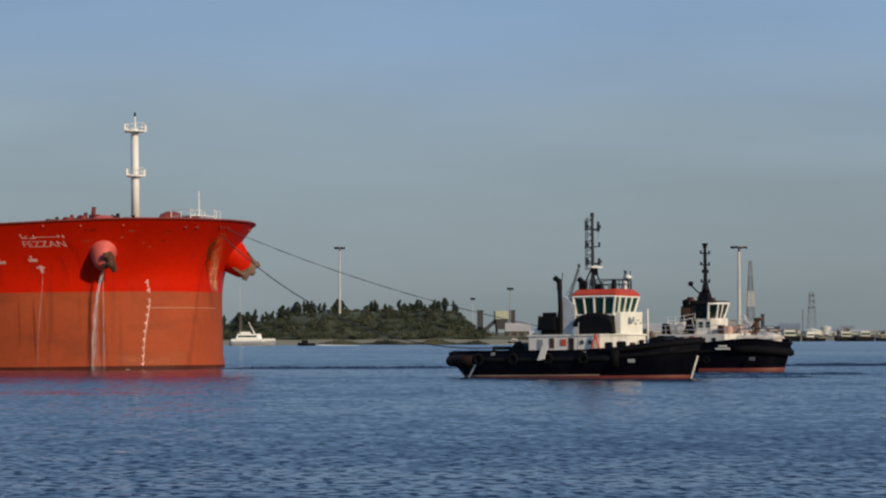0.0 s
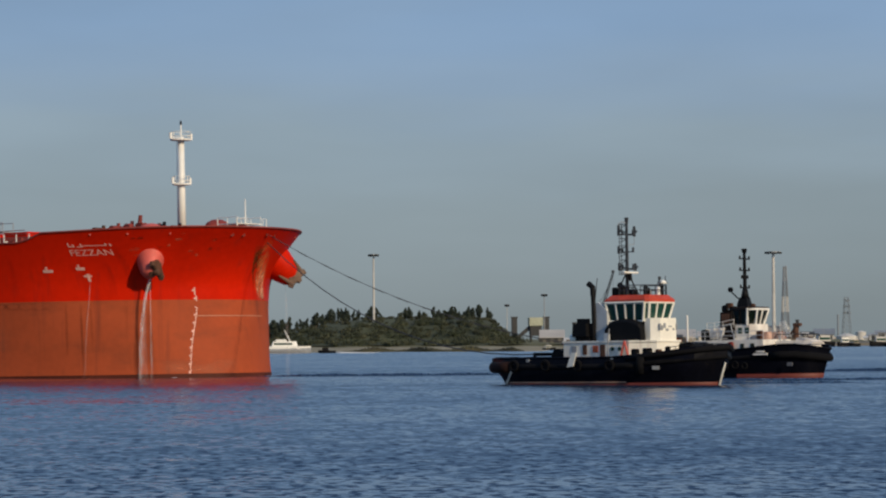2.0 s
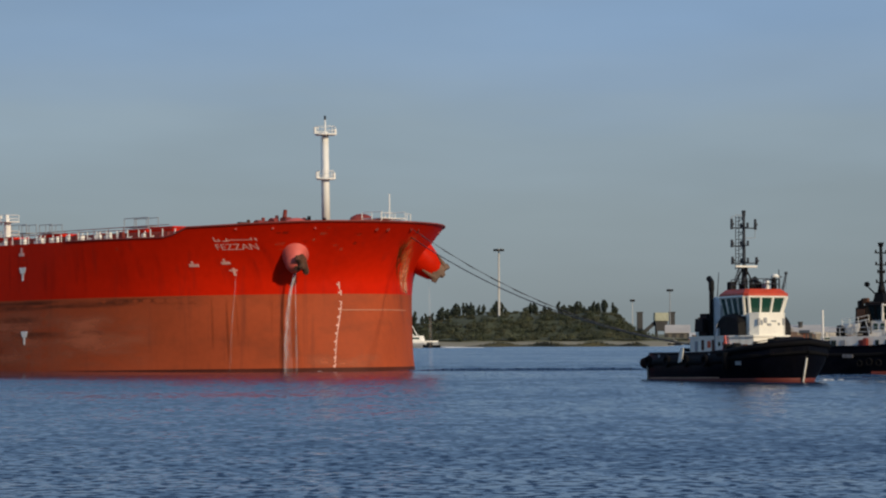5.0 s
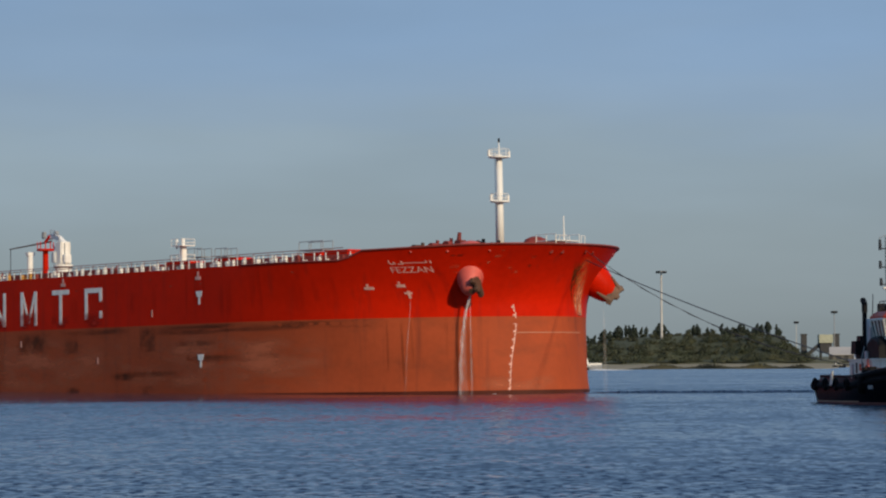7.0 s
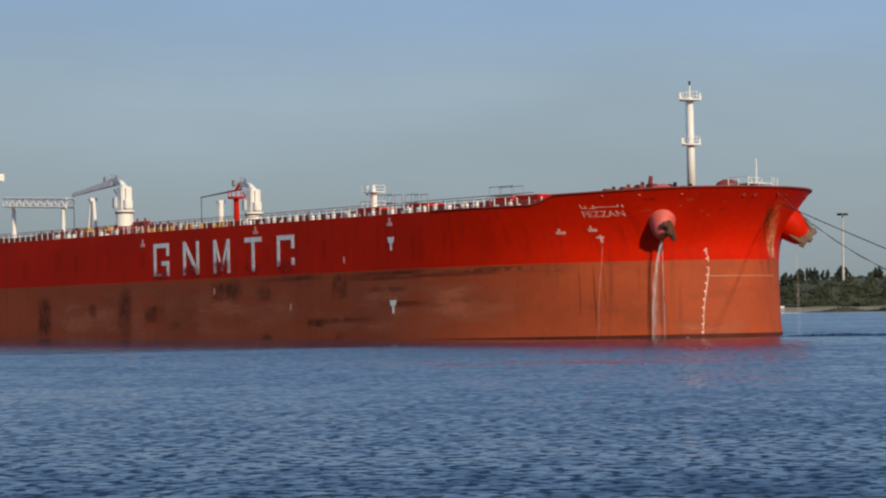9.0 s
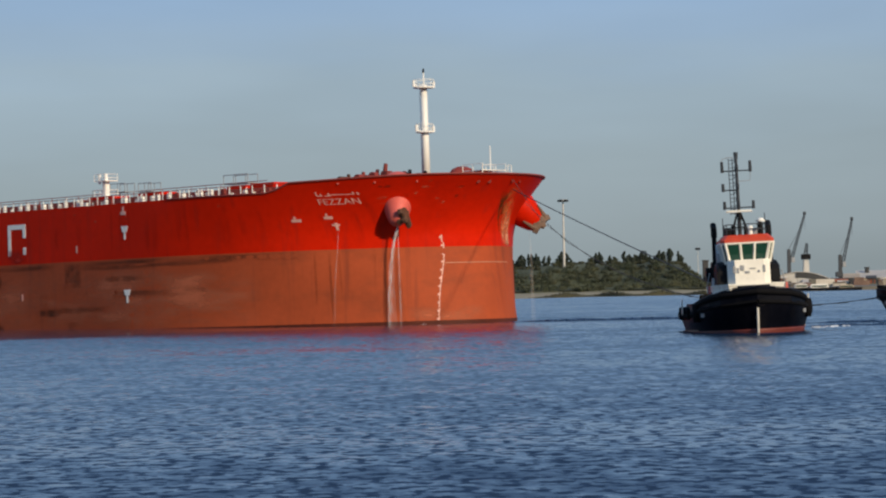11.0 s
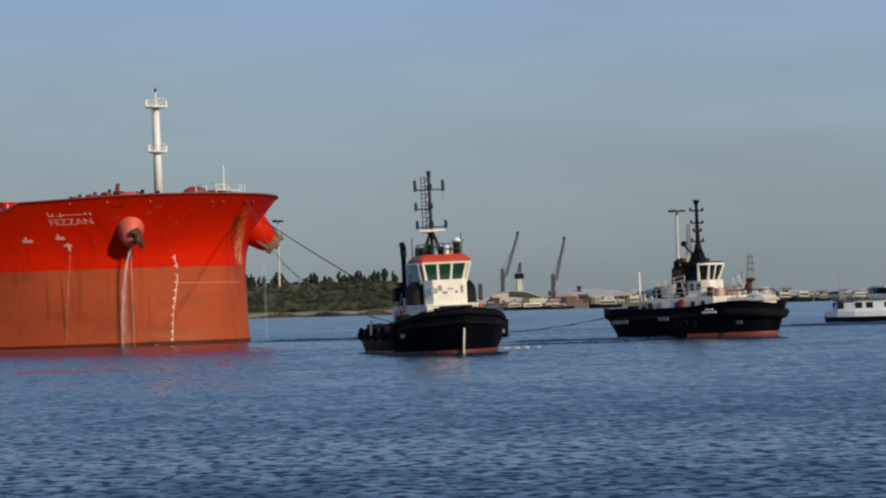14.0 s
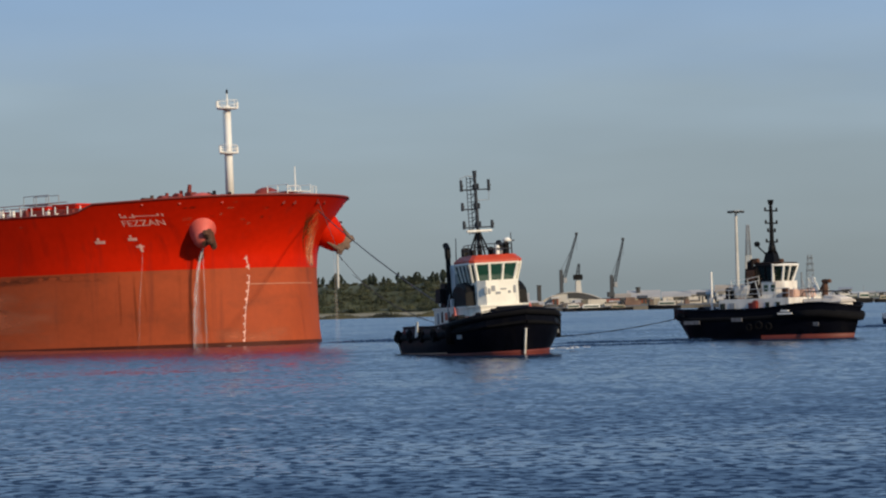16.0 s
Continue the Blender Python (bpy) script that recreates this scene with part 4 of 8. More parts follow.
def side_marks():
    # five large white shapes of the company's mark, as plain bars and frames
    zb, zt, st = 9.55, 13.95, 0.60
    w = 3.7
    x = -94.3
    step = 7.12
    shapes = []
    for i in range(5):
        a, b = x + i * step, x + i * step + w
        bm = B()
        if i in (0, 4):
            bar(bm, a, a + st, zb + (0.0 if i == 0 else 0.5), zt)
            bar(bm, a + st, b, zt - st, zt)
            bar(bm, b - st, b, zb + (0.0 if i == 0 else 0.6), zb + (2.0 if i == 0 else 1.5))
            bar(bm, b - st, b, zt - 1.7, zt - st)
            if i == 0:
                bar(bm, a + st, b - st, zb, zb + 0.3)
                bar(bm, a + 1.9, b - st, zb + 1.4, zb + 2.0)
        elif i in (1, 2):
            bar(bm, a, a + st, zb, zt)
            bar(bm, b - st, b, zb, zt)
            if i == 1:
                plate(bm, [(a + st, zt - 1.0), (b - st, zb), (b - st, zb + 1.0), (a + st, zt)])
            else:
                m = (a + b) / 2
                plate(bm, [(a + st, zt - 1.2), (m - 0.2, zb + 0.3), (m, zb + 0.9), (a + st, zt)])
                plate(bm, [(m - 0.2, zb + 0.3), (m + 0.2, zb + 0.3), (b - st, zt - 1.2), (b - st, zt), (m, zb + 0.9)])
        else:
            bar(bm, a, b, zt - st, zt)
            bar(bm, (a + b) / 2 - st / 2, (a + b) / 2 + st / 2, zb, zt - st)
        bmesh.ops.remove_doubles(bm, verts=bm.verts, dist=0.02)
        part("painted_mark", bm, MARK, tanker, "large worn white painted mark")
    # load line and tug push marks
    for x, z, s in ((-42.4, 12.15, 0.75), (-42.2, 4.55, 0.75)):
        bm = B()
        plate(bm, [(x - 0.85 * s, z + 0.7), (x - 0.55 * s, z), (x + 0.55 * s, z), (x + 0.85 * s, z + 0.7)])
        bar(bm, x - 0.22 * s, x + 0.22 * s, z - 0.9, z)
        part("push_mark", bm, MARK, tanker, "white painted tug push mark")
    for x, z in ((-42.6, 14.75), (-97.0, 14.2), (-70.5, 14.9)):
        bm = B()
        bar(bm, x - 0.5, x + 0.5, z - 0.55, z - 0.15)
        bar(bm, x - 0.15, x + 0.15, z - 0.15, z + 0.45)
        part("side_mark", bm, PINKMARK, tanker)
    for x, z in ((-51.8, 10.4), (-63.1, 4.8), (-80.0, 7.2)):
        bm = B()
        bar(bm, x - 0.11, x + 0.11, z - 0.42, z + 0.42)
        part("frame_mark", bm, PINKMARK, tanker)
    for x, z, w in ((-17.1, 12.4, 0.75), (-13.75, 12.6, 0.6)):
        bm = B()
        bar(bm, x - w * 0.7, x + w * 0.7, z - 0.22, z + 0.10)
        bar(bm, x - w * 0.3, x, z + 0.10, z + 0.42)
        part("anchor_mark", bm, PINKMARK, tanker)
    # draught marks that follow the bow's curve
    for i in range(11):
        z = 9.9 - i * 0.93
        x = -5.72 + 0.022 * i + 0.06 * math.sin(i * 0.62)
        bm = B()
        bar(bm, x - 0.03, x + 0.03, z - 0.46, z + 0.40)
        bar(bm, x - 0.12, x - 0.03, z - 0.02, z + 0.20)
        part("draught_mark", bm, PINKMARK, tanker)
    # bow thruster mark
    bm = B()
    bar(bm, -13.35, -13.1, 11.1, 11.95)
    bar(bm, -13.65, -12.9, 11.6, 11.8)
    part("thruster_mark", bm, PINKMARK, tanker)


side_marks()


def ship_name():
    """The name on the bow, laid on the curved plating."""
    cu = bpy.data.curves.new("name", "FONT")
    cu.body, cu.size, cu.align_x, cu.extrude = "FEZZAN", 1.0, "CENTER", 0.0
    ob = new("name", cu)
    me = bpy.data.meshes.new_from_object(ob)
    bpy.data.objects.remove(ob)
    bm = B()
    bm.from_mesh(me)
    bmesh.ops.subdivide_edges(bm, edges=[e for e in bm.edges if e.calc_length() > 0.5], cuts=1)
    for v in bm.verts:
        v.co = on_side(-12.05 + v.co.x * 1.12, 14.0 + v.co.y * 0.95, 0.03)
    part("name_lettering", bm, PINKMARK, tanker, "worn white lettering of the ship's name")
    bm = B()
    bar(bm, -12.5, -10.2, 15.04, 15.12)
    bar(bm, -10.35, -10.2, 15.04, 15.3)
    bar(bm, -9.95, -9.8, 15.0, 15.26)
    bar(bm, -13.1, -12.5, 14.92, 15.02)
    bar(bm, -12.7, -12.58, 15.0, 15.3)
    bar(bm, -13.9, -13.3, 14.95, 15.06)
    bar(bm, -13.95, -13.85, 15.0, 15.42)
    bar(bm, -13.5, -13.4, 15.0, 15.25)
    part("name_bars", bm, PINKMARK, tanker)


ship_name()


def anchor_gear(side):
    """A swollen hawse pod that tapers outwards and down, with the anchor housed on it; side -1 is starboard."""
    a = Vector((-9.2, side * 8.5, 15.5))
    e = Vector((-6.7, side * 11.3, 11.9) if side < 0 else (-6.0, side * 11.3, 11.6))
    way = (e - a).normalized()
    q = way.to_track_quat("Z", "Y").to_matrix()
    bm = B()
    rings = []
    blunt = 1.0 if side < 0 else 1.28
    for k, r in ((-0.26, 1.60), (-0.16, 2.0), (-0.02, 2.2), (0.14, 2.15), (0.34, 1.92), (0.56, 1.62), (0.78, 1.28), (0.94, 1.0), (1.05, 0.66)):
        o = a.lerp(e, k)
        r *= 1 + (blunt - 1) * clamp01(k)
        rings.append([o + q @ Vector((r * math.cos(t * math.pi / 12), r * 1.08 * math.sin(t * math.pi / 12), 0)) for t in range(24)])
    loft(bm, rings)
    # starboard pod gets its lit pink as paint, port pod stays red
    part("hawse_pod", bm, BELL if side < 0 else RED, tanker, "bulging painted hawse pod" if side < 0 else "bulging red hawse pod", True)
    fore = Vector((1, 0.45, 0.3) if side < 0 else (1, -0.25, -0.15))
    fore = (fore - way * fore.dot(way)).normalized()
    n = way.cross(fore).normalized()
    bm = B()
    crown = e - way * (0.25 if side < 0 else -0.10) + fore * (1.05 if side < 0 else 0.80)
    rod(bm, e - way * 1.6 + fore * 0.2, e + way * 0.5 + fore * 0.45, 0.30, 0.34, 10)
    # flukes and crown: a notched wedge that narrows towards the shank
    outline = ((0.0, -2.2), (0.42, -1.3), (0.85, -0.45), (1.45, 0.20), (1.25, 0.72), (0.45, 0.50), (0.22, 0.90), (-0.22, 0.90), (-0.45, 0.50), (-1.25, 0.72), (-1.45, 0.20), (-0.85, -0.45), (-0.42, -1.3))
    loft(bm, [[crown + n * u * k + way * v * k + fore * h for u, v in outline] for h, k in ((-0.34, 0.86), (-0.22, 1.0), (0.10, 1.0), (0.26, 0.78))])
    for w in (-1, 1) if side > 0 else ():      # palms that stand out from the crown, and the chain's shackle between them
        rod(bm, crown + n * 0.9 * w + way * 0.35, crown + n * 1.35 * w - way * 1.5 + fore * 0.35, 0.34, 0.10, 8)
    rod(bm, crown + way * 0.3 - n * 1.15, crown + way * 0.3 + n * 1.15, 0.30, 0.30, 10)
    part("anchor", bm, RUST if side < 0 else RUSTBROWN, tanker, "rusty stockless anchor housed on the pod")


anchor_gear(-1)
anchor_gear(1)


def water_stream(points, r0, r1, material=STREAM):
    """Wash water that falls from a hawse pipe in a bent ribbon."""
    bm = B()
    rings = []
    n = len(points)
    for i, p in enumerate(points):
        r = r0 + (r1 - r0) * i / (n - 1)
        rings.append([Vector(p) + Vector((r * math.cos(t * math.pi / 4), r * math.sin(t * math.pi / 4), 0)) for t in range(8)])
    loft(bm, rings)
    return part("wash_water", bm, material, tanker, "white stream of anchor wash water running down", True)


def streams():
    # the main jet, and thinner veils that part from it on the way down
    for dx, r0, r1, m in ((0.0, 0.15, 0.20, STREAM), (0.42, 0.06, 0.16, MIST), (0.95, 0.05, 0.30, HAZE)):
        water_stream([(-7.2 + dx * (k / 12) - 1.5 * (1 - (1 - k / 12) ** 3) + 0.05 * math.sin(k * 2.1 + dx * 9), -10.6 - 0.35 * (k / 12) ** 0.5, 11.3 * (1 - k / 12) + 0.1) for k in range(13)], r0, r1, m)
    water_stream([(-7.1 + 0.35 * (k / 12), -10.8 - 0.2 * (k / 12), 11.3 * (1 - k / 12) + 0.1) for k in range(13)], 0.035, 0.16, MIST)
    water_stream([(-7.0, 10.9 + 0.3 * (k / 12) ** 0.5, 11.0 * (1 - k / 12) + 0.1) for k in range(13)], 0.06, 0.30, HAZE)
    water_stream([tuple(on_side(-13.2 - 1.0 * (1 - (1 - k / 10) ** 2), 11.1 * (1 - k / 10) + 0.1, 0.05)) for k in range(11)], 0.05, 0.13, MIST)
    # foam where they meet the water
    for x, y, w in ((-8.6, -11.4, 2.6), (-7.2, -11.2, 1.2), (-14.2, -14.8, 1.5)):
        bm = B()
        loft(bm, [[(x + w * math.cos(a * 0.5236) * (0.6 + 0.4 * math.sin(a * 2.1) ** 2), y + 0.35 * math.sin(a * 0.5236), z) for a in range(12)] for z in (0.0, 0.05)])
        part("foam_patch", bm, FOAM, tanker, "white foam where wash water meets the river")


streams()


def stain_sheet(name, material, x0, x1, z0, z1, side=-1, by_s=False, lean=0.0, out=0.016):
    """A thin coat of dirt or painted sheen that follows the plating; x0 to x1 along the hull (or s along the bow), z0
    to z1 up.
    """
    bm = B()
    uv = bm.loops.layers.uv.new("UVMap")
    nu, nv = 10, 8
    grid = []
    for j in range(nv + 1):
        row = []
        for i in range(nu + 1):
            z = z0 + (z1 - z0) * j / nv
            u = x0 + (x1 - x0) * i / nu + lean * (z - z0)
            if by_s:
                x, y = hull_point(max(0.0005, u), z)
                p = (x + 0.014, side * (y + 0.014), z)
            else:
                q = on_side(u, z, out)
                p = (q.x, -side * q.y, z)
            row.append((bm.verts.new(p), i / nu, j / nv))
        grid.append(row)
    for j in range(nv):
        for i in range(nu):
            ring = (grid[j][i], grid[j][i + 1], grid[j + 1][i + 1], grid[j + 1][i])
            face = bm.faces.new([r[0] for r in ring])
            for loop, r in zip(face.loops, ring):
                loop[uv].uv = (r[1], r[2])
    return part(name, bm, material, tanker, "", True)


def stains():
    """Fading, scuffs, rust, wet runs and painted sheen on the plating."""
    faded = stain_material("faded salmon paint", (0.52, 0.145, 0.070), 0.8, 0.10, 0.35)
    scuff = stain_material("dark scuff", (0.085, 0.032, 0.018), 0.75, 0.5, 0.45)
    smear = stain_material("dark fender smear", (0.115, 0.036, 0.018), 0.45, 0.12, 1.6)
    rust = stain_material("rust stain", (0.20, 0.040, 0.008), 0.7, 1.5, 0.5)
    wet = stain_material("wet run", (0.16, 0.040, 0.016), 0.36, 1.6, 0.06, 0.4)
    worn = stain_material("worn pale paint with sheen", (0.84, 0.42, 0.27), 0.9, 2.2, 0.35, 0.4)
    grime = stain_material("red grime run", (0.33, 0.012, 0.003), 0.22, 1.1, 0.07)
    # broad faded stretches of the boot top
    for x0, x1, z0, z1 in ((-128, -84, 0.2, 9.0), (-96, -58, 0.3, 8.7), (-64, -34, 0.2, 8.2), (-40, -22, 0.2, 8.0)):
        stain_sheet("faded_paint", faded, x0, x1, z0, z1)
    stain_sheet("faded_paint", faded, 0.30, 0.02, 0.2, 2.2, -1, True)
    # fender scuffs and smears
    for x0, x1, z0, z1 in ((-103.6, -99.9, 0.6, 8.6), (-97, -92, 3.0, 5.8), (-81, -73.5, 5.8, 8.6), (-70.5, -67.2, 5.6, 8.4), (-70, -67, 0.4, 1.6), (-54.5, -51, 5.6, 8.8), (-54, -51.5, 0.5, 1.6), (-91, -88, 2.4, 3.6), (-60, -55, 2.2, 3.2), (-112, -109, 4.2, 6.4), (-125, -121, 1.5, 7.5)):
        stain_sheet("scuff", scuff, x0, x1, z0, z1)
    for x0, x1, z0, z1 in ((-52, -36, 7.6, 8.9), (-44, -24, 7.7, 8.9), (-30, -15, 7.9, 8.85), (-47, -39, 6.2, 7.0), (-45, -34, 4.3, 5.2), (-33, -29, 4.6, 5.2), (-72, -56, 8.0, 8.9), (-60, -46, 2.6, 3.4)):
        stain_sheet("smear", smear, x0, x1, z0, z1)
    # wet runs below the outlets
    for s0, s1, z0, z1 in ((0.512, 0.520, 2.6, 8.9), (0.452, 0.459, 3.0, 8.8), (0.335, 0.375, 0.4, 9.6), (0.30, 0.33, 0.4, 8.8), (0.476, 0.484, 0.5, 8.8)):
        stain_sheet("wet_run", wet, s0, s1, z0, z1, -1, True)
    # rust round the stem; the worn paint there also carries the painted glint
    for s0, s1, z0, z1 in ((0.095, 0.150, 12.4, 15.2), (0.105, 0.140, 11.8, 14.4)):
        stain_sheet("rust_stain", rust, s0, s1, z0, z1, 1, True, -0.025)
    for s0, s1, z0, z1 in ((0.120, 0.134, 10.2, 14.2), (0.10, 0.112, 11.2, 13.8), (0.145, 0.157, 9.8, 13.0)):
        stain_sheet("rust_stain", rust, s0, s1, z0, z1, 1, True, -0.018)
    for s0, s1, z0, z1 in ((0.198, 0.214, 8.98, 12.2), (0.188, 0.206, 8.98, 11.0), (0.176, 0.190, 8.98, 12.6), (0.160, 0.178, 9.0, 10.6), (0.166, 0.176, 10.2, 13.4), (0.150, 0.160, 9.6, 12.0), (0.205, 0.220, 9.0, 13.2), (0.172, 0.222, 9.0, 12.8)):
        stain_sheet("worn_sheen", worn, s0, s1, z0, z1, 1, True, -0.014)
    # the bow's orange sheen in the sun, laid on as colour
    stem_sheen = stain_material("orange sheen paint", (0.86, 0.20, 0.06), 0.6, 1.2, 0.25, 0.35)
    for s0, s1, z0, z1 in ((0.145, 0.225, 9.0, 14.4), (0.165, 0.235, 9.0, 12.4), (0.10, 0.16, 12.6, 15.8)):
        stain_sheet("worn_sheen", stem_sheen, s0, s1, z0, z1, 1, True, -0.012)
    chips = random.Random(19)
    chipped = stain_material("chipped pale paint", (0.56, 0.13, 0.07), 0.6, 1.6, 1.4)
    scraped = stain_material("dark scraped paint", (0.14, 0.02, 0.008), 0.55, 1.1, 0.5)
    for k in range(15):
        u, z = chips.uniform(0.10, 0.50), chips.uniform(13.6, 16.2)
        stain_sheet("paint_chip", chipped if k % 3 else scraped, u, u + chips.uniform(0.008, 0.03), z, z + chips.uniform(0.15, 0.5), -1, True)
    for k in range(14):
        x, z = chips.uniform(-110.0, -20.0), chips.uniform(13.4, 15.0)
        stain_sheet("paint_chip", chipped, x, x + chips.uniform(0.3, 0.9), z, z + chips.uniform(0.1, 0.3))
    rng = random.Random(8)
    for k in range(16):
        x = rng.uniform(-46, -8)
        stain_sheet("grime_run", grime, x, x + rng.uniform(0.4, 1.2), rng.uniform(9.0, 11.0), rng.uniform(13.5, 15.4))
    for k in range(14):
        x = -50 - 6.0 * k + rng.uniform(-2, 2)
        stain_sheet("grime_run", grime, x, x + rng.uniform(0.6, 2.4), rng.uniform(9.0, 10.5), rng.uniform(13.0, 15.2))
    # the large marks have flaked off towards the boot top
    flaked = stain_material("flaked mark with red showing", (0.40, 0.014, 0.003), 1.0, 0.55, 0.5, 0.5)
    for i, z1 in enumerate((10.3, 10.9, 11.3, 10.8, 10.9)):
        x = -94.6 + 7.12 * i
        stain_sheet("flaked_paint", flaked, x, x + 4.3, 8.98, z1, out=0.05)
    # thin run of foam along the hull
    bm = B()
    rows = []
    for i in range(61):
        s = 0.24 + 0.36 * i / 60
        x, y = hull_point(s, 0.2)
        w = 0.04 + 0.12 * max(0.0, math.sin(i * 0.61) * math.sin(i * 0.23 + 1.0))
        rows.append([(x + 0.03, -y - 0.03, 0.0), (x + 0.03, -y - 0.05, 0.04 + w * 0.5), (x + 0.1, -y - 0.1 - w, 0.05), (x + 0.1, -y - 0.14 - w, -0.02)])
    loft(bm, rows, closed=False)
    part("foam_line", bm, FOAM, tanker, "thin broken foam along the waterline")


stains()


def foremast():
    m = part("foremast", rod(B(), (-13.1, 0, 16.0), (-13.1, 0, 28.2), 0.50, 0.38, 16), WHITE, tanker, "white tubular foremast", True)
    for z, w in ((22.6, 1.4), (27.85, 1.65)):
        bm = B()
        rod(bm, (-13.1, 0, z), (-13.1, 0, z + 0.16), w * 0.75, w * 0.75, 16)
        for k in range(8):
            a = k * math.pi / 4
            x, y = -13.1 + math.cos(a) * w * 0.72, math.sin(a) * w * 0.72
            rod(bm, (x, y, z), (x, y, z + 1.0), 0.035, 0.035, 5)
        for zz in (0.5, 1.0):
            path_rod(bm, [(-13.1 + math.cos(k * math.pi / 8) * w * 0.72, math.sin(k * math.pi / 8) * w * 0.72, z + zz) for k in range(17)], 0.035, 5)
        rod(bm, (-13.1, -w, z + 0.2), (-13.1, w, z + 0.2), 0.07, 0.07, 6)
        for s in (-1, 1):
            rod(bm, (-13.1, s * w, z + 0.1), (-13.1, s * w, z + 0.85), 0.17, 0.17, 8)
        part("mast_platform", bm, WHITE, m)
    part("mast_light", rod(B(), (-13.1, 0, 28.2), (-13.1, 0, 29.8), 0.11, 0.07, 8), WHITE, m)
    part("mast_lamp", rod(B(), (-13.1, 0, 29.7), (-13.1, 0, 30.15), 0.13, 0.11, 8), DARK, m)
    bm = B()
    for i in range(36):
        rod(bm, (-13.62, -0.2, 16.6 + i * 0.33), (-13.62, 0.2, 16.6 + i * 0.33), 0.025, 0.025, 4)
    for s in (-0.2, 0.2):
        rod(bm, (-13.62, s, 16), (-13.62, s, 28.4), 0.03, 0.03, 5)
    part("mast_ladder", bm, WHITE, m)


foremast()


def forecastle_gear():
    # jackstaff, bow platform, windlasses, bollards
    part("jackstaff", rod(B(), (-2.6, 0, 16.2), (-2.6, 0, 20.4), 0.10, 0.06, 8), WHITE, tanker, "white jackstaff")
    bm = B()
    box(bm, -5.2, -2.0, -1.9, 1.9, 17.5, 17.6)
    for x in (-5.2, -3.6, -2.0):
        for y in (-1.9, 1.9):
            rod(bm, (x, y, 16.0), (x, y, 18.3), 0.05, 0.05, 5)
    for y in (-1.9, 1.9):
        rod(bm, (-5.2, y, 18.3), (-2.0, y, 18.3), 0.05, 0.05, 5)
    part("bow_platform", bm, WHITE, tanker, "white bow lookout platform")
    bm = B()
    path_rod(bm, [(-1.6, -2.4, 17.0), (-1.6, -2.4, 18.1), (-1.0, -1.2, 18.1), (-1.0, -1.2, 17.0)], 0.05, 5)
    part("bow_rail", bm, WHITE, tanker)
    bm = B()
    path_rod(bm, [(-1.6, 2.4, 17.0), (-1.6, 2.4, 18.1), (-1.0, 1.2, 18.1), (-1.0, 1.2, 17.0)], 0.05, 5)
    part("bow_rail", bm, WHITE, tanker)
    for x, y in ((-11.8, -4.6), (-11.8, 4.6)):
        bm = B()
        h = 15.9
        rod(bm, (x, y - 1.3, h), (x, y + 1.3, h), 0.9, 0.9, 18)
        rod(bm, (x, y - 1.4, h), (x, y - 1.2, h), 1.05, 1.05, 18)
        rod(bm, (x, y + 1.2, h), (x, y + 1.4, h), 1.05, 1.05, 18)
        box(bm, x - 1.0, x + 1.0, y - 2.0, y + 2.0, 15.2, 15.7)
        part("windlass", bm, DECKRED, tanker, "red anchor windlass")
    bm = B()
    loft(bm, [[(-7.2 + r * math.cos(t * math.pi / 8), 1.2 * r * math.sin(t * math.pi / 8), z) for t in range(16)] for z, r in ((15.9, 1.5), (17.3, 1.45), (17.95, 1.1), (18.25, 0.5))])
    part("chain_locker_hood", bm, DECKRED, tanker, "dark red steel hood", True)
    for x, y, w, h in ((-19.9, -7.0, 0.7, 0.8), (-18.2, -6.0, 0.5, 1.0), (-16.4, -6.0, 0.7, 0.8), (-15.2, -6.5, 0.4, 1.1), (-12.2, -5.5, 0.9, 0.75), (-10.2, -6.2, 0.5, 0.8), (-9.0, -5.0, 0.6, 0.6), (-16.8, 4.0, 1.0, 0.9)):
        bm = B()
        rod(bm, (x, y - w, 17.0 + h * 0.3), (x, y + w, 17.0 + h * 0.3), h * 0.6, h * 0.6, 12)
        box(bm, x - 0.9, x + 0.9, y - w - 0.3, y + w + 0.3, 15.4, 17.0)
        box(bm, x - 0.14, x + 0.14, y + w, y + w + 0.3, 15.6, 17.2 + h)
        part("mooring_winch", bm, (DARK, RUST, DECKRED)[int(-x * 10) % 3], tanker, "worn mooring winch on the forecastle")
    bm = B()
    rod(bm, (-14.2, -6.0, 15.8), (-13.7, -6.0, 18.9), 0.40, 0.22, 10)
    box(bm, -14.2, -13.0, -6.5, -5.5, 16.6, 18.0, 0.1)
    part("vent_post", bm, DECKRED, tanker)
    # chocks and small dents in the bulwark
    for s in (-1, 1):
        for i, sx in enumerate((0.055, 0.10, 0.30, 0.42, 0.52)):
            p = on_side(hull_point(sx, 16.2)[0], 16.2 + (0 if i < 2 else 0.1), -0.03)
            bm = B()
            rod(bm, (p.x, -s * p.y * 1.0, p.z), (p.x + 0.05, -s * p.y + s * 0.07, p.z), 0.22 if i < 2 else 0.12, 0.22 if i < 2 else 0.12, 12)
            part("fairlead", bm, DECKRED if i < 2 else BELL, tanker)


forecastle_gear()


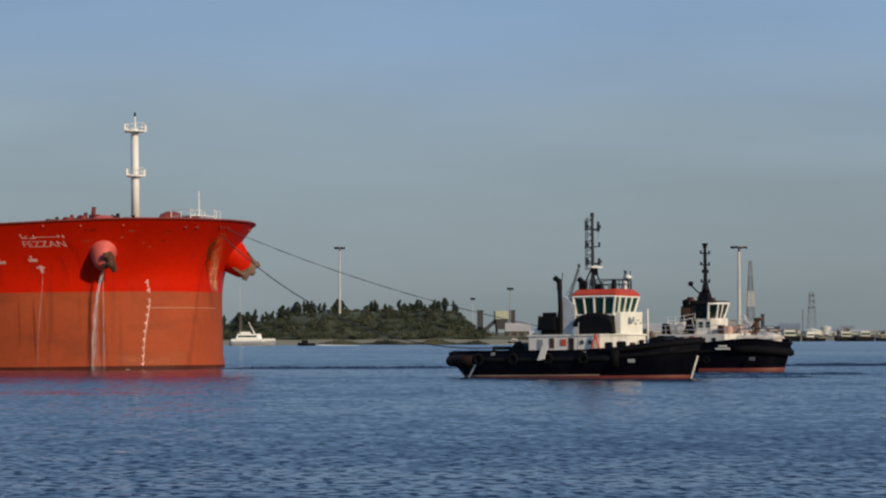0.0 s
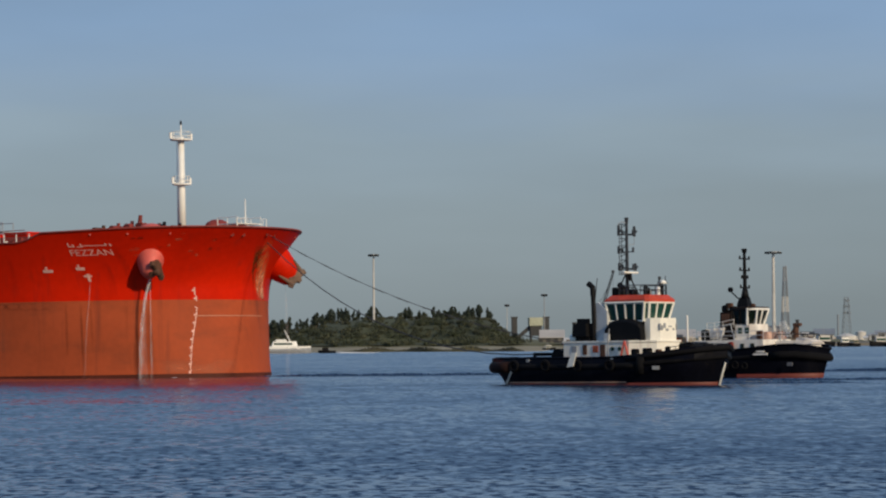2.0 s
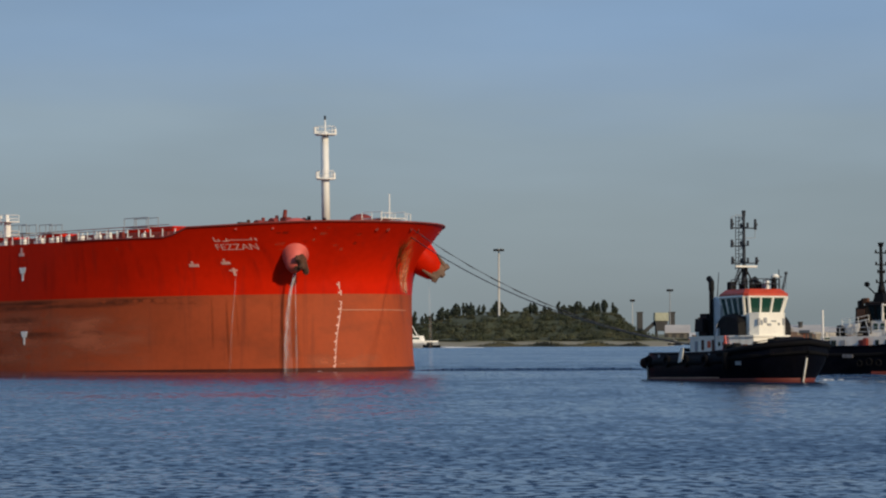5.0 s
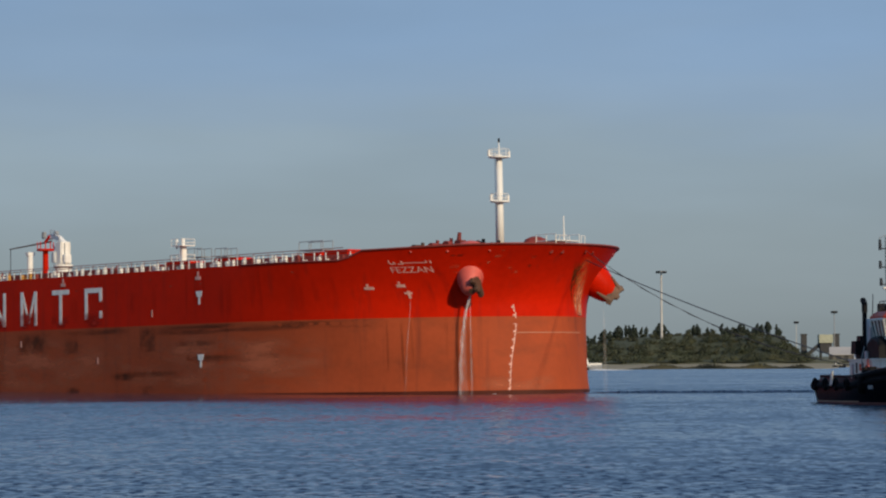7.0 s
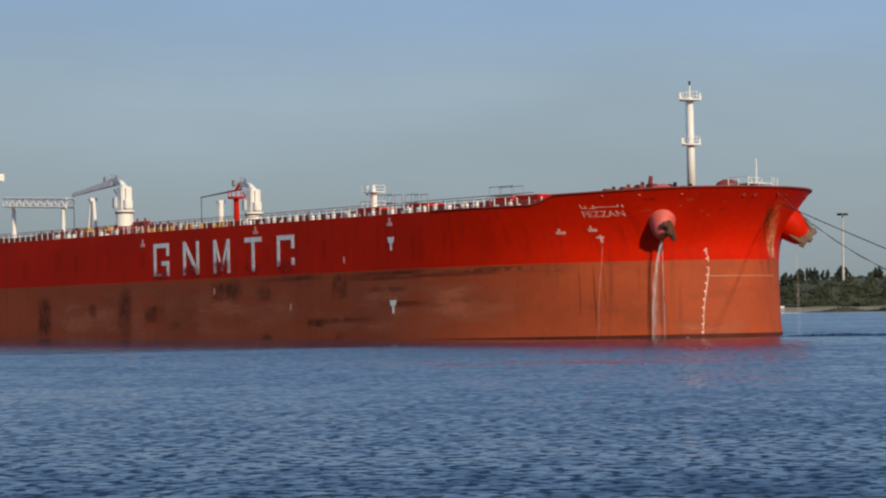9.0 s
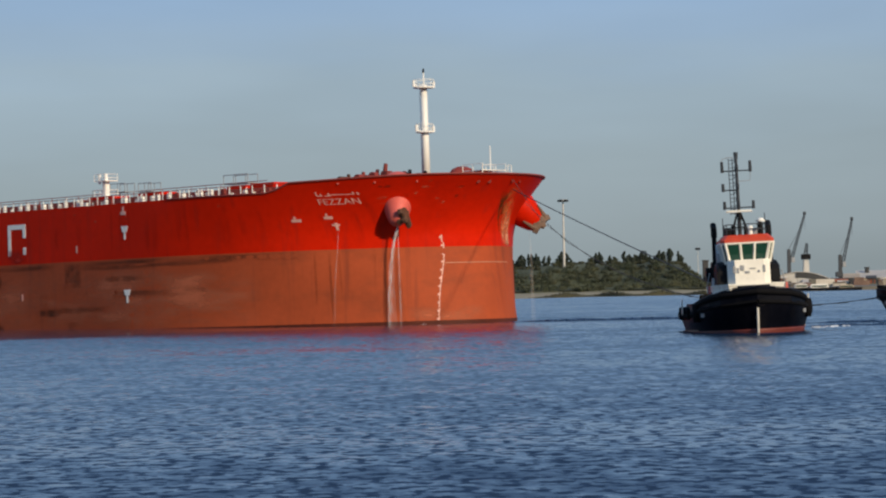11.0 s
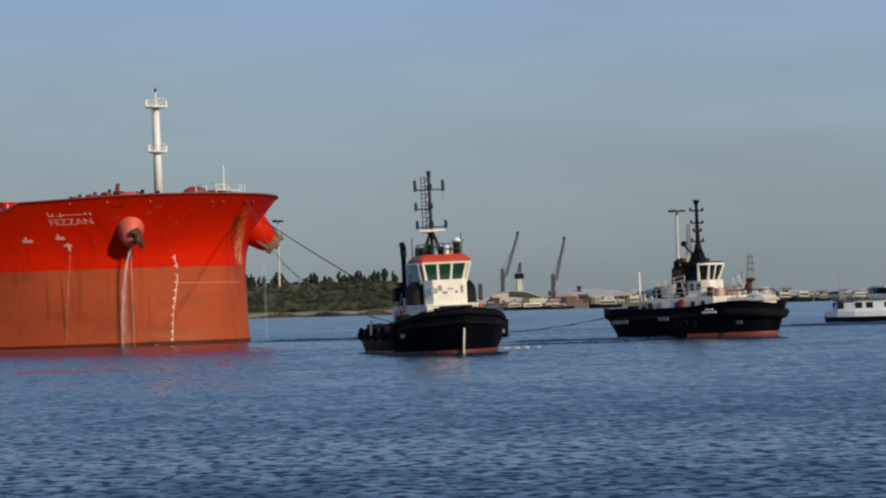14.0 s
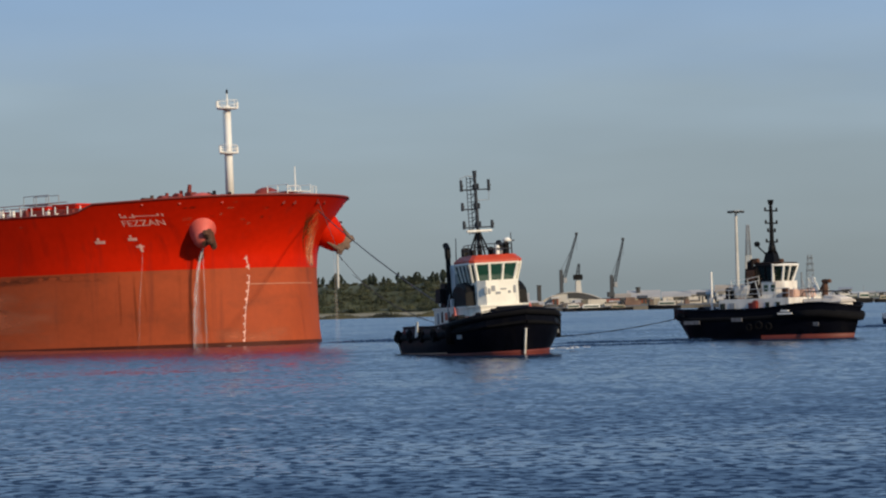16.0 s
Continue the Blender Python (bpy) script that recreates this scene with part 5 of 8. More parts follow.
def main_deck_gear():
    # rail along the open deck
    edge = lambda x: (hull_half(x, 15.6) if x > -48 else stern_half(x, 15.6)) - 0.15
    posts = [(-18.2 - 1.55 * i) for i in range(118)]
    first = None
    for s in (-1, 1):
        for x in posts:
            y = s * edge(x)
            m = Matrix.Translation((x, y, deck_z(x) - 0.2))
            if first is None:
                first = part("rail_post", box(B(), -0.05, 0.05, -0.05, 0.05, 0, 1.2), WHITE, tanker)
                first.matrix_basis = m
            else:
                same("rail_post", first, tanker, m)
        for h, r in ((0.35, 0.03), (0.7, 0.03), (1.08, 0.045)):
            bm = B()
            path_rod(bm, [(x, s * edge(x), 15.52 + h) for x in (-17.4, -19, -21, -24, -27, -30, -34, -38, -44, -60, -90, -120, -150, -180, -201)], r, 6)
            part("rail", bm, DECKRED, tanker)
    rng = random.Random(21)
    # small white and ochre fittings just inside the rail
    for i in range(112):
        x = -18.0 - i * 0.95 - rng.uniform(0, 0.5)
        y = -edge(x) + rng.uniform(0.5, 1.8)
        h, w = rng.uniform(0.55, 1.15), rng.uniform(0.10, 0.34)
        z = 15.35
        bm = B()
        box(bm, x - w, x + w, y - 0.2, y + 0.2, z, z + h, 0.03)
        if i % 3 == 0:
            rod(bm, (x, y, z + h), (x + 0.3, y, z + h + 0.25), 0.09, 0.09, 6)
        part("deck_fitting", bm, YELLOW if -100 < x < -76 and rng.random() < 0.6 else (WHITE if rng.random() < 0.72 else DECKRED), tanker)
    # dark pipe rack behind the fittings
    for s in (-1, 1):
        bm = B()
        row = [(-19.5, 2.6), (-24, 2.6), (-30, 2.6), (-38, 2.6), (-48, 2.6), (-90, 2.6), (-140, 2.6), (-200, 2.6)]
        loft(bm, [[(x, s * (edge(x) - o), 15.3), (x, s * (edge(x) - o), 16.45), (x, s * (edge(x) - o - 0.6), 16.45), (x, s * (edge(x) - o - 0.6), 15.3)] for x, o in row])
        part("pipe_rack", bm, DECKRED, tanker, "dark red side pipe rack")
    # cargo pipes fore and aft
    for y, z, r in ((-3.0, 16.7, 0.28), (-2.0, 16.7, 0.28), (-1.0, 16.9, 0.34), (1.2, 16.7, 0.28), (2.4, 16.8, 0.3)):
        bm = B()
        rod(bm, (-45, y, z), (-198, y, z), r, r, 10)
        part("cargo_pipe", bm, DECKRED, tanker, "dark red cargo pipe")
    # catwalk and pipe gantries
    for x in (-50, -62, -74, -86, -98, -134, -150, -166, -182):
        bm = B()
        for y in (-4, 4):
            box(bm, x - 0.15, x + 0.15, y - 0.15, y + 0.15, 15.5, 17.5)
        box(bm, x - 0.2, x + 0.2, -4.2, 4.2, 17.4, 17.7)
        part("pipe_gantry", bm, DECKRED, tanker)
    bm = B()
    box(bm, -198, -45, 3.2, 4.2, 17.7, 17.8)
    for x in range(-198, -45, 3):
        rod(bm, (x, 3.2, 17.8), (x, 3.2, 18.8), 0.04, 0.04, 4)
    rod(bm, (-198, 3.2, 18.8), (-45, 3.2, 18.8), 0.05, 0.05, 5)
    part("catwalk", bm, DECKRED, tanker)
    # raised deck houses, vents and gallows
    for x, y, w, d, h in ((-47, -13, 2.2, 1.4, 0.9), (-27, -12, 2.2, 1.6, 1.0), (-58, -12, 2.6, 1.4, 0.9), (-36, -8, 1.8, 1.8, 1.2)):
        bm = B()
        box(bm, x - w, x + w, y - d, y + d, 15.3, 16.3 + h, 0.12)
        part("deck_trunk", bm, RED if x > -60 else DECKRED, tanker)
    bm = B()
    box(bm, -60.25, -59.55, -11.25, -10.55, 15.4, 19.3, 0.08)
    for z in (17.3, 19.3):
        box(bm, -61.0, -58.8, -11.9, -9.9, z, z + 0.12)
        railing(bm, [(-61.0, -11.9, z), (-59.9, -11.9, z), (-58.8, -11.9, z), (-58.8, -9.9, z), (-61.0, -9.9, z)], 0.9, 0.04)
    rod(bm, (-59.9, -10.9, 19.3), (-59.9, -10.9, 20.3), 0.32, 0.24, 10)
    rod(bm, (-61.2, -10.9, 19.0), (-61.2, -10.9, 20.3), 0.14, 0.2, 8)
    part("vent_tower", bm, WHITE, tanker, "white ventilation tower")
    for x0, x1, y, z in ((-40.0, -35.5, -7.5, 18.7), (-63.0, -60.0, -7.0, 18.9), (-68.0, -65.0, -6.0, 18.3), (-56.0, -53.5, -8.0, 18.6)):
        p = part("access_platform", box(B(), x0, x1, y - 0.8, y + 0.8, z - 0.9, z - 0.8), GREY, tanker, "railed deck access platform")
        for s in (-0.8, 0.8):
            for x in (x0, (x0 + x1) / 2, x1):
                part("platform_post", rod(B(), (x, y + s, 15.4), (x, y + s, z + 0.25), 0.05, 0.05, 5), GREY, p)
            part("platform_rail", rod(B(), (x0, y + s, z + 0.25), (x1, y + s, z + 0.25), 0.05, 0.05, 5), GREY, p)


main_deck_gear()


def hose_crane(x, y, jib_x, jib_z):
    bm = B()
    rod(bm, (x, y, 16.6), (x, y, 19.3), 1.3, 1.25, 18)
    rod(bm, (x, y, 19.5), (x, y, 19.8), 1.45, 1.45, 18)
    c = part("hose_crane", bm, WHITE, tanker, "white hose handling crane")
    part("slewing_ring", rod(B(), (x, y, 19.3), (x, y, 19.5), 1.35, 1.35, 18), DARK, c, "dark slewing ring")
    part("crane_pedestal", rod(B(), (x, y, 15.4), (x, y, 16.7), 1.5, 1.4, 16), DECKRED, c, "dark red crane pedestal")
    part("crane_column", box(B(), x - 0.85, x + 0.75, y - 0.9, y + 0.9, 19.8, 23.2, 0.15), WHITE, c)
    part("winch_box", box(B(), x + 0.7, x + 1.5, y - 0.7, y + 0.5, 19.9, 21.3, 0.12), WHITE, c)
    part("luffing_ram", rod(B(), (x - 0.8, y, 21.0), (x - 2.7, y, 22.9), 0.16, 0.12, 8), STEEL, c)
    bm = B()
    loft(bm, [[(x + dx, y + s * 0.4, z + k * 0.34) for s, k in ((-1, -1), (1, -1), (1, 1), (-1, 1))] for dx, z in ((0.5, 22.8), (-1.0, 23.8), (-2.6, 24.2), (-3.6, 24.0))])
    part("crane_head", bm, WHITE, c)
    if y < 0:
        part("jib", loft(B(), [[(jx, y + s * w, jz + k * w) for s, k in ((-1, -1), (1, -1), (1, 1), (-1, 1))] for jx, jz, w in ((x - 2.6, 23.9, 0.42), (x - 5.0, 23.7, 0.40), (jib_x - 3.5, jib_z, 0.22))]), WHITE, c, "white box-section crane jib")
    else:
        part("jib", rod(B(), (x - 3.0, y, 23.4), (jib_x - 3.5, y, jib_z), 0.14, 0.09, 8), RUSTBROWN, c, "slim rust-stained crane jib")
    part("head_rail", railing(B(), [(x - 2.6, y - 0.5, 24.3), (x - 1.2, y - 0.5, 24.1), (x - 0.2, y - 0.5, 23.4)], 0.8, 0.05), STEEL, c)
    part("column_ladder", path_rod(B(), [(x + 0.85, y - 0.3, 17.0), (x + 0.85, y - 0.3, 23.0)], 0.07, 5), GREY, c)
    part("cab", box(B(), x - 1.3, x - 0.5, y - 1.3, y - 0.5, 20.1, 21.7, 0.1), STEEL, c, "small crane cab")
    part("hook", path_rod(B(), [(jib_x - 3.3, y, jib_z), (jib_x - 3.3, y, 18.4), (jib_x - 3.3, y + 0.01, 16.4)], 0.05, 6), DARK, c, "hanging hook and wire")
    for k in (-1.6, 1.6):
        part("sheave", box(B(), x - 3.6 + k, x - 3.0 + k, y - 0.3, y + 0.3, 23.9, 24.9, 0.1), GREY, c)


def midship_gear():
    hose_crane(-118.0, -11.4, -128.5, 22.7)
    hose_crane(-118.0, 11.4, -128.5, 22.7)
    for y in (-11.4, 11.4):
        bm = B()
        if y < 0:
            rod(bm, (-128.0, y, 15.4), (-126.8, y, 22.0), 0.34, 0.24, 10)
            rod(bm, (-125.6, y, 15.4), (-126.4, y, 22.0), 0.34, 0.24, 10)
        else:
            rod(bm, (-126.6, y, 15.4), (-126.6, y, 22.0), 0.52, 0.42, 12)
        box(bm, -127.0, -126.2, y - 0.6, y + 0.6, 21.5, 22.0)
        part("jib_rest", bm, WHITE, tanker, "white crane jib rest")
    for x0, x1, y, z in ((-127, -117, -14.5, 17.0), (-121, -113, -10.5, 18.1), (-112, -104, -12.5, 17.3), (-104, -96, -13.5, 16.9), (-140, -128, -13.0, 17.2)):
        bm = B()
        box(bm, x0, x1, y - 0.9, y + 0.9, 15.3, z - 0.5, 0.15)
        rod(bm, (x0, y, z - 0.3), (x1, y, z - 0.3), 0.3, 0.3, 10)
        for k in range(4):
            x = x0 + (x1 - x0) * (k + 0.5) / 4
            rod(bm, (x, y, z - 0.3), (x, y, z + 0.4), 0.12, 0.16, 8)
        part("valve_block", bm, DECKRED, tanker, "dark red pipes and valves")
    # fire monitor tower
    bm = B()
    rod(bm, (-109.0, 2.0, 15.5), (-109.0, 2.0, 21.4), 0.45, 0.40, 12)
    rod(bm, (-109.0, 2.0, 21.2), (-109.0, 2.0, 21.5), 1.25, 1.25, 14)
    for k in range(10):
        a = k * math.pi / 5
        rod(bm, (-109 + 1.2 * math.cos(a), 2 + 1.2 * math.sin(a), 21.4), (-109 + 1.2 * math.cos(a), 2 + 1.2 * math.sin(a), 22.5), 0.05, 0.05, 5)
    rod(bm, (-109.0, 2.0, 22.5), (-108.0, 2.0, 23.3), 0.22, 0.16, 8)
    part("monitor_tower", bm, RED, tanker, "red fire monitor tower")
    for y in (-15.5, 15.5):
        for i in range(5):
            x = -110.0 - i * 2.6
            bm = B()
            rod(bm, (x, y - 2.4, 16.8), (x, y + 2.4, 16.8), 0.32, 0.32, 10)
            rod(bm, (x, y - 2.5 if y < 0 else y + 2.3, 16.8), (x, y - 2.3 if y < 0 else y + 2.5, 16.8), 0.5, 0.5, 12)
            box(bm, x - 0.3, x + 0.3, y - 0.3, y + 0.3, 15.4, 16.6)
            part("manifold_pipe", bm, YELLOW if i % 2 else DECKRED, tanker, "manifold pipe with flange")


midship_gear()


def hose_davit():
    """White truss on posts abaft the starboard crane."""
    bm = B()
    lattice(bm, (-133.5, -11.0, 21.6), (-152.0, -11.0, 22.6), 1.3, 1.3, 9, 0.16)
    d = part("hose_davit", bm, WHITE, tanker, "white hose davit truss")
    for x, z in ((-135.5, 21.2), (-150.0, 22.0)):
        part("davit_post", rod(B(), (x, -11.0, 15.4), (x, -11.0, z), 0.4, 0.3, 10), WHITE, d)


hose_davit()


def accommodation():
    """The deck house aft, in plain white tiers."""
    house = part("deck_house", box(B(), -232, -208, -17, 17, 15.0, 30.0, 0.3), WHITE, tanker, "white accommodation block")
    part("bridge", box(B(), -222, -208.5, -15, 15, 30.0, 33.0, 0.2), WHITE, house)
    part("bridge_wing", box(B(), -214, -209.5, -22, 22, 29.7, 31.0, 0.1), WHITE, house)
    part("funnel", box(B(), -243, -234, -4, 4, 15.0, 34.0, 0.5, 0.2), RED, tanker)
    pane = None
    for j in range(5):
        for i in range(9):
            m = Matrix.Translation((-207.99, -14 + i * 3.5, 17.5 + j * 2.6))
            if pane is None:
                pane = part("window", box(B(), -0.03, 0.03, -0.45, 0.45, -0.45, 0.45), GLASS, house)
                pane.matrix_basis = m
            else:
                same("window", pane, house, m)
    part("bridge_window", box(B(), -208.52, -208.44, -14.2, 14.2, 31.2, 32.4), GLASS, house)


accommodation()
# ---- tugs ----
# tug space: x forward, y to port, z up from the waterline, midships at the origin


def tug_outline(L, beam, full, n=16, aft=0.0):
    """Half outline of a tug's deck from stern to stem: (x, y)."""
    pts = []
    for i in range(n + 1):
        k = i / n
        x = -L / 2 - aft + (L + aft) * k
        bow = clamp01((k - 0.56) / 0.44)
        stern = clamp01((0.24 - k) / 0.24)
        y = beam / 2 * math.sqrt(max(0.0, 1 - bow ** (2.0 + full))) * (1 - 0.47 * stern ** 2.2)
        pts.append((x, max(0.02, y)))
    return pts


def boot_stripe(tug, ring, z0, z1, material, i0=1, i1=12, label="pale worn stripe above the boot top"):
    """A painted band just above the boot top, on both sides."""
    lo, hi = ring(0, z0), ring(0, z1)
    n = len(lo) // 2
    for side in (slice(i0, i1), slice(2 * n - i1, 2 * n - i0)):
        bm = B()
        loft(bm, [[(x, y * 1.004 + math.copysign(0.012, y), z) for x, y, z in r[side]] for r in (lo, hi)], closed=False)
        part("boot_stripe", bm, material, tug, label)


def tug_hull(tug, L, beam, sheer, z_aft, flare, black, boot, boot_z, rake, tumble=0.0, full=0.5, aft=0.0):
    """Black hull with sheer, flared bow and a red boot top; sheer(k) is the bulwark's height along the ship."""
    out = tug_outline(L, beam, full, 16, aft)
    n = len(out) - 1

    def ring(zf, z_abs=None):
        pts = []
        for i, (x, y) in enumerate(out):
            k = i / n
            top = sheer(k)
            z = z_abs if z_abs is not None else top * zf
            rel = clamp01(z / top)
            bow = clamp01((k - 0.5) / 0.5)
            stern = clamp01((0.16 - k) / 0.16)
            shrink = 1 - (1 - rel) * (0.10 + flare * bow ** 1.5)
            shrink -= tumble * clamp01((rel - 0.52) / 0.48)
            dx = -rake * (1 - rel) * bow ** 2 + z_aft * (1 - rel) * stern
            dx += tumble * 4.5 * clamp01((rel - 0.6) / 0.4) * stern
            pts.append((x + dx, y * shrink, z))
        return [(x, -y, z) for x, y, z in pts] + [(x, y, z) for x, y, z in pts[::-1]]

    bm = B()
    loft(bm, [ring(0, boot_z)] + [ring(q) for q in (0.3, 0.45, 0.6, 0.75, 0.88, 1.0)], caps=False)
    part("hull", bm, black, tug, "black painted steel hull", True)
    bm = B()
    loft(bm, [ring(0, -2.2), ring(0, -1.0), ring(0, 0.0), ring(0, boot_z)], caps=True)
    part("boot_top", bm, boot, tug, "orange red boot top at the waterline", True)
    # bulwark inside and deck
    bm = B()
    deck = [(x, y * (0.955 - tumble * 0.6), sheer(i / n) - 0.95) for i, (x, y) in enumerate(out)]
    top = [(x, y * (0.965 - tumble), sheer(i / n)) for i, (x, y) in enumerate(out)]
    dr = [(x * 0.985, -y, z) for x, y, z in deck] + [(x * 0.985, y, z) for x, y, z in deck[::-1]]
    tr = [(x * 0.985, -y, z) for x, y, z in top] + [(x * 0.985, y, z) for x, y, z in top[::-1]]
    loft(bm, [dr, tr], caps=False)
    part("bulwark_inside", bm, black, tug)
    bm = B()
    m = len(deck)
    loft(bm, [[(x * 0.985, -y, z) for x, y, z in deck], [(x * 0.985, y, z) for x, y, z in deck]], closed=False)
    part("deck", bm, DECKRED, tug, "dark red working deck")
    # rubbing strake and top rail
    for zf, r, mat_, nm in ((1.0, 0.11, black, "bulwark_cap"), (0.70, 0.20, RUBBER, "rubbing_strake")):
        bm = B()
        rr = ring(zf)
        path_rod(bm, rr[: len(rr) // 2], r, 7)
        part(nm, bm, mat_, tug)
        bm = B()
        path_rod(bm, rr[len(rr) // 2:], r, 7)
        part(nm, bm, mat_, tug)
    return ring


def wheelhouse(tug, x0, x1, wb, wt, z0, z_sill, z_head, z_roof, wall, roof, frame_mat, front=3, sides=4, cut=0.75, aft=0.45, glass=GLASS):
    """A faceted wheelhouse: walls, leaning windows with panes and mullions, and an overhanging roof."""
    def plan(w, a, b, c):
        return [(a, -w / 2 + aft), (a + aft, -w / 2), (b - c, -w / 2), (b, -w / 2 + c), (b, w / 2 - c), (b - c, w / 2), (a + aft, w / 2), (a, w / 2 - aft)]
    lo, hi = plan(wb, x0, x1 - 0.25, cut), plan(wt, x0 - 0.15, x1 + 0.15, cut)
    body = part("wheelhouse", prism(B(), plan(wb, x0, x1 - 0.25, cut), z0, z_sill), wall, tug, "white wheelhouse")
    bm = B()
    inner = lambda p, k: [(x0 + (x - x0) * k + (1 - k) * 2, y * k) for x, y in p]
    loft(bm, [[(x, y, z_sill) for x, y in inner(lo, 0.93)], [(x, y, z_head) for x, y in inner(hi, 0.93)]])
    part("wheelhouse_core", bm, DARK, body, "dark wheelhouse interior")
    mull = B()
    panes = []
    m = len(lo)
    for i in range(m):
        j = (i + 1) % m
        a0, b0 = Vector((*lo[i], z_sill)), Vector((*lo[j], z_sill))
        a1, b1 = Vector((*hi[i], z_head)), Vector((*hi[j], z_head))
        length = (b0 - a0).length
        cnt = front if i == 3 else (sides if i in (1, 5) else (1 if length < 1.4 else 2))
        rod(mull, a0, a1, 0.14, 0.14, 6)
        for k in range(cnt):
            u0, u1 = k / cnt, (k + 1) / cnt
            if k:
                rod(mull, a0.lerp(b0, u0), a1.lerp(b1, u0), 0.115, 0.115, 6)
            pad = 0.10 / max(length / cnt, 0.3)
            panes.append([a0.lerp(b0, u0 + (u1 - u0) * pad), a0.lerp(b0, u1 - (u1 - u0) * pad), a1.lerp(b1, u1 - (u1 - u0) * pad), a1.lerp(b1, u0 + (u1 - u0) * pad)])
    for z, p in ((z_sill, lo), (z_head, hi)):
        path_rod(mull, [(x, y, z) for x, y in p + p[:1]], 0.12, 6)
    part("window_frame", mull, frame_mat, body, "white window frames")
    for q in panes:
        c = sum(q, Vector()) / 4
        nrm = (q[1] - q[0]).cross(q[3] - q[0]).normalized()
        bm = B()
        up = [p.lerp(c, 0.05) for p in q]
        loft(bm, [[p + nrm * 0.02 for p in up], [p - nrm * 0.02 for p in up]])
        part("window_pane", bm, glass, body, "green-tinted window pane" if glass is GLASS else "dark window pane")
    bm = B()
    top = plan(wt + 0.12, x0 - 0.15, x1 + 0.25, cut)
    loft(bm, [[(x, y, z_head + 0.05) for x, y in top], [(x, y, z_head + 0.26) for x, y in top], [((x - (x0 + x1) / 2) * 0.82 + (x0 + x1) / 2, y * 0.80, z_roof) for x, y in top]])
    part("wheelhouse_roof", bm, roof, tug, "orange red wheelhouse roof" if roof is TUGRED else "dark wheelhouse roof")
    return body


def small_hull(bm, L, beam, h, rake=0.12):
    rings = []
    for z, k in ((-0.4, 0.7), (0.0, 0.86), (h * 0.6, 0.97), (h, 1.0)):
        side = []
        for i in range(13):
            q = i / 12
            x = -L / 2 + L * q
            y = beam / 2 * k * math.sqrt(max(0.0, 1 - clamp01((q - 0.45) / 0.55) ** 2.2)) + 0.01
            side.append((x * (1 - rake * (1 - k)), y, z + (0.25 * h * q ** 2 if z > 0 else 0)))
        rings.append([(x, -y, z) for x, y, z in side] + [(x, y, z) for x, y, z in side[::-1]])
    return loft(bm, rings)


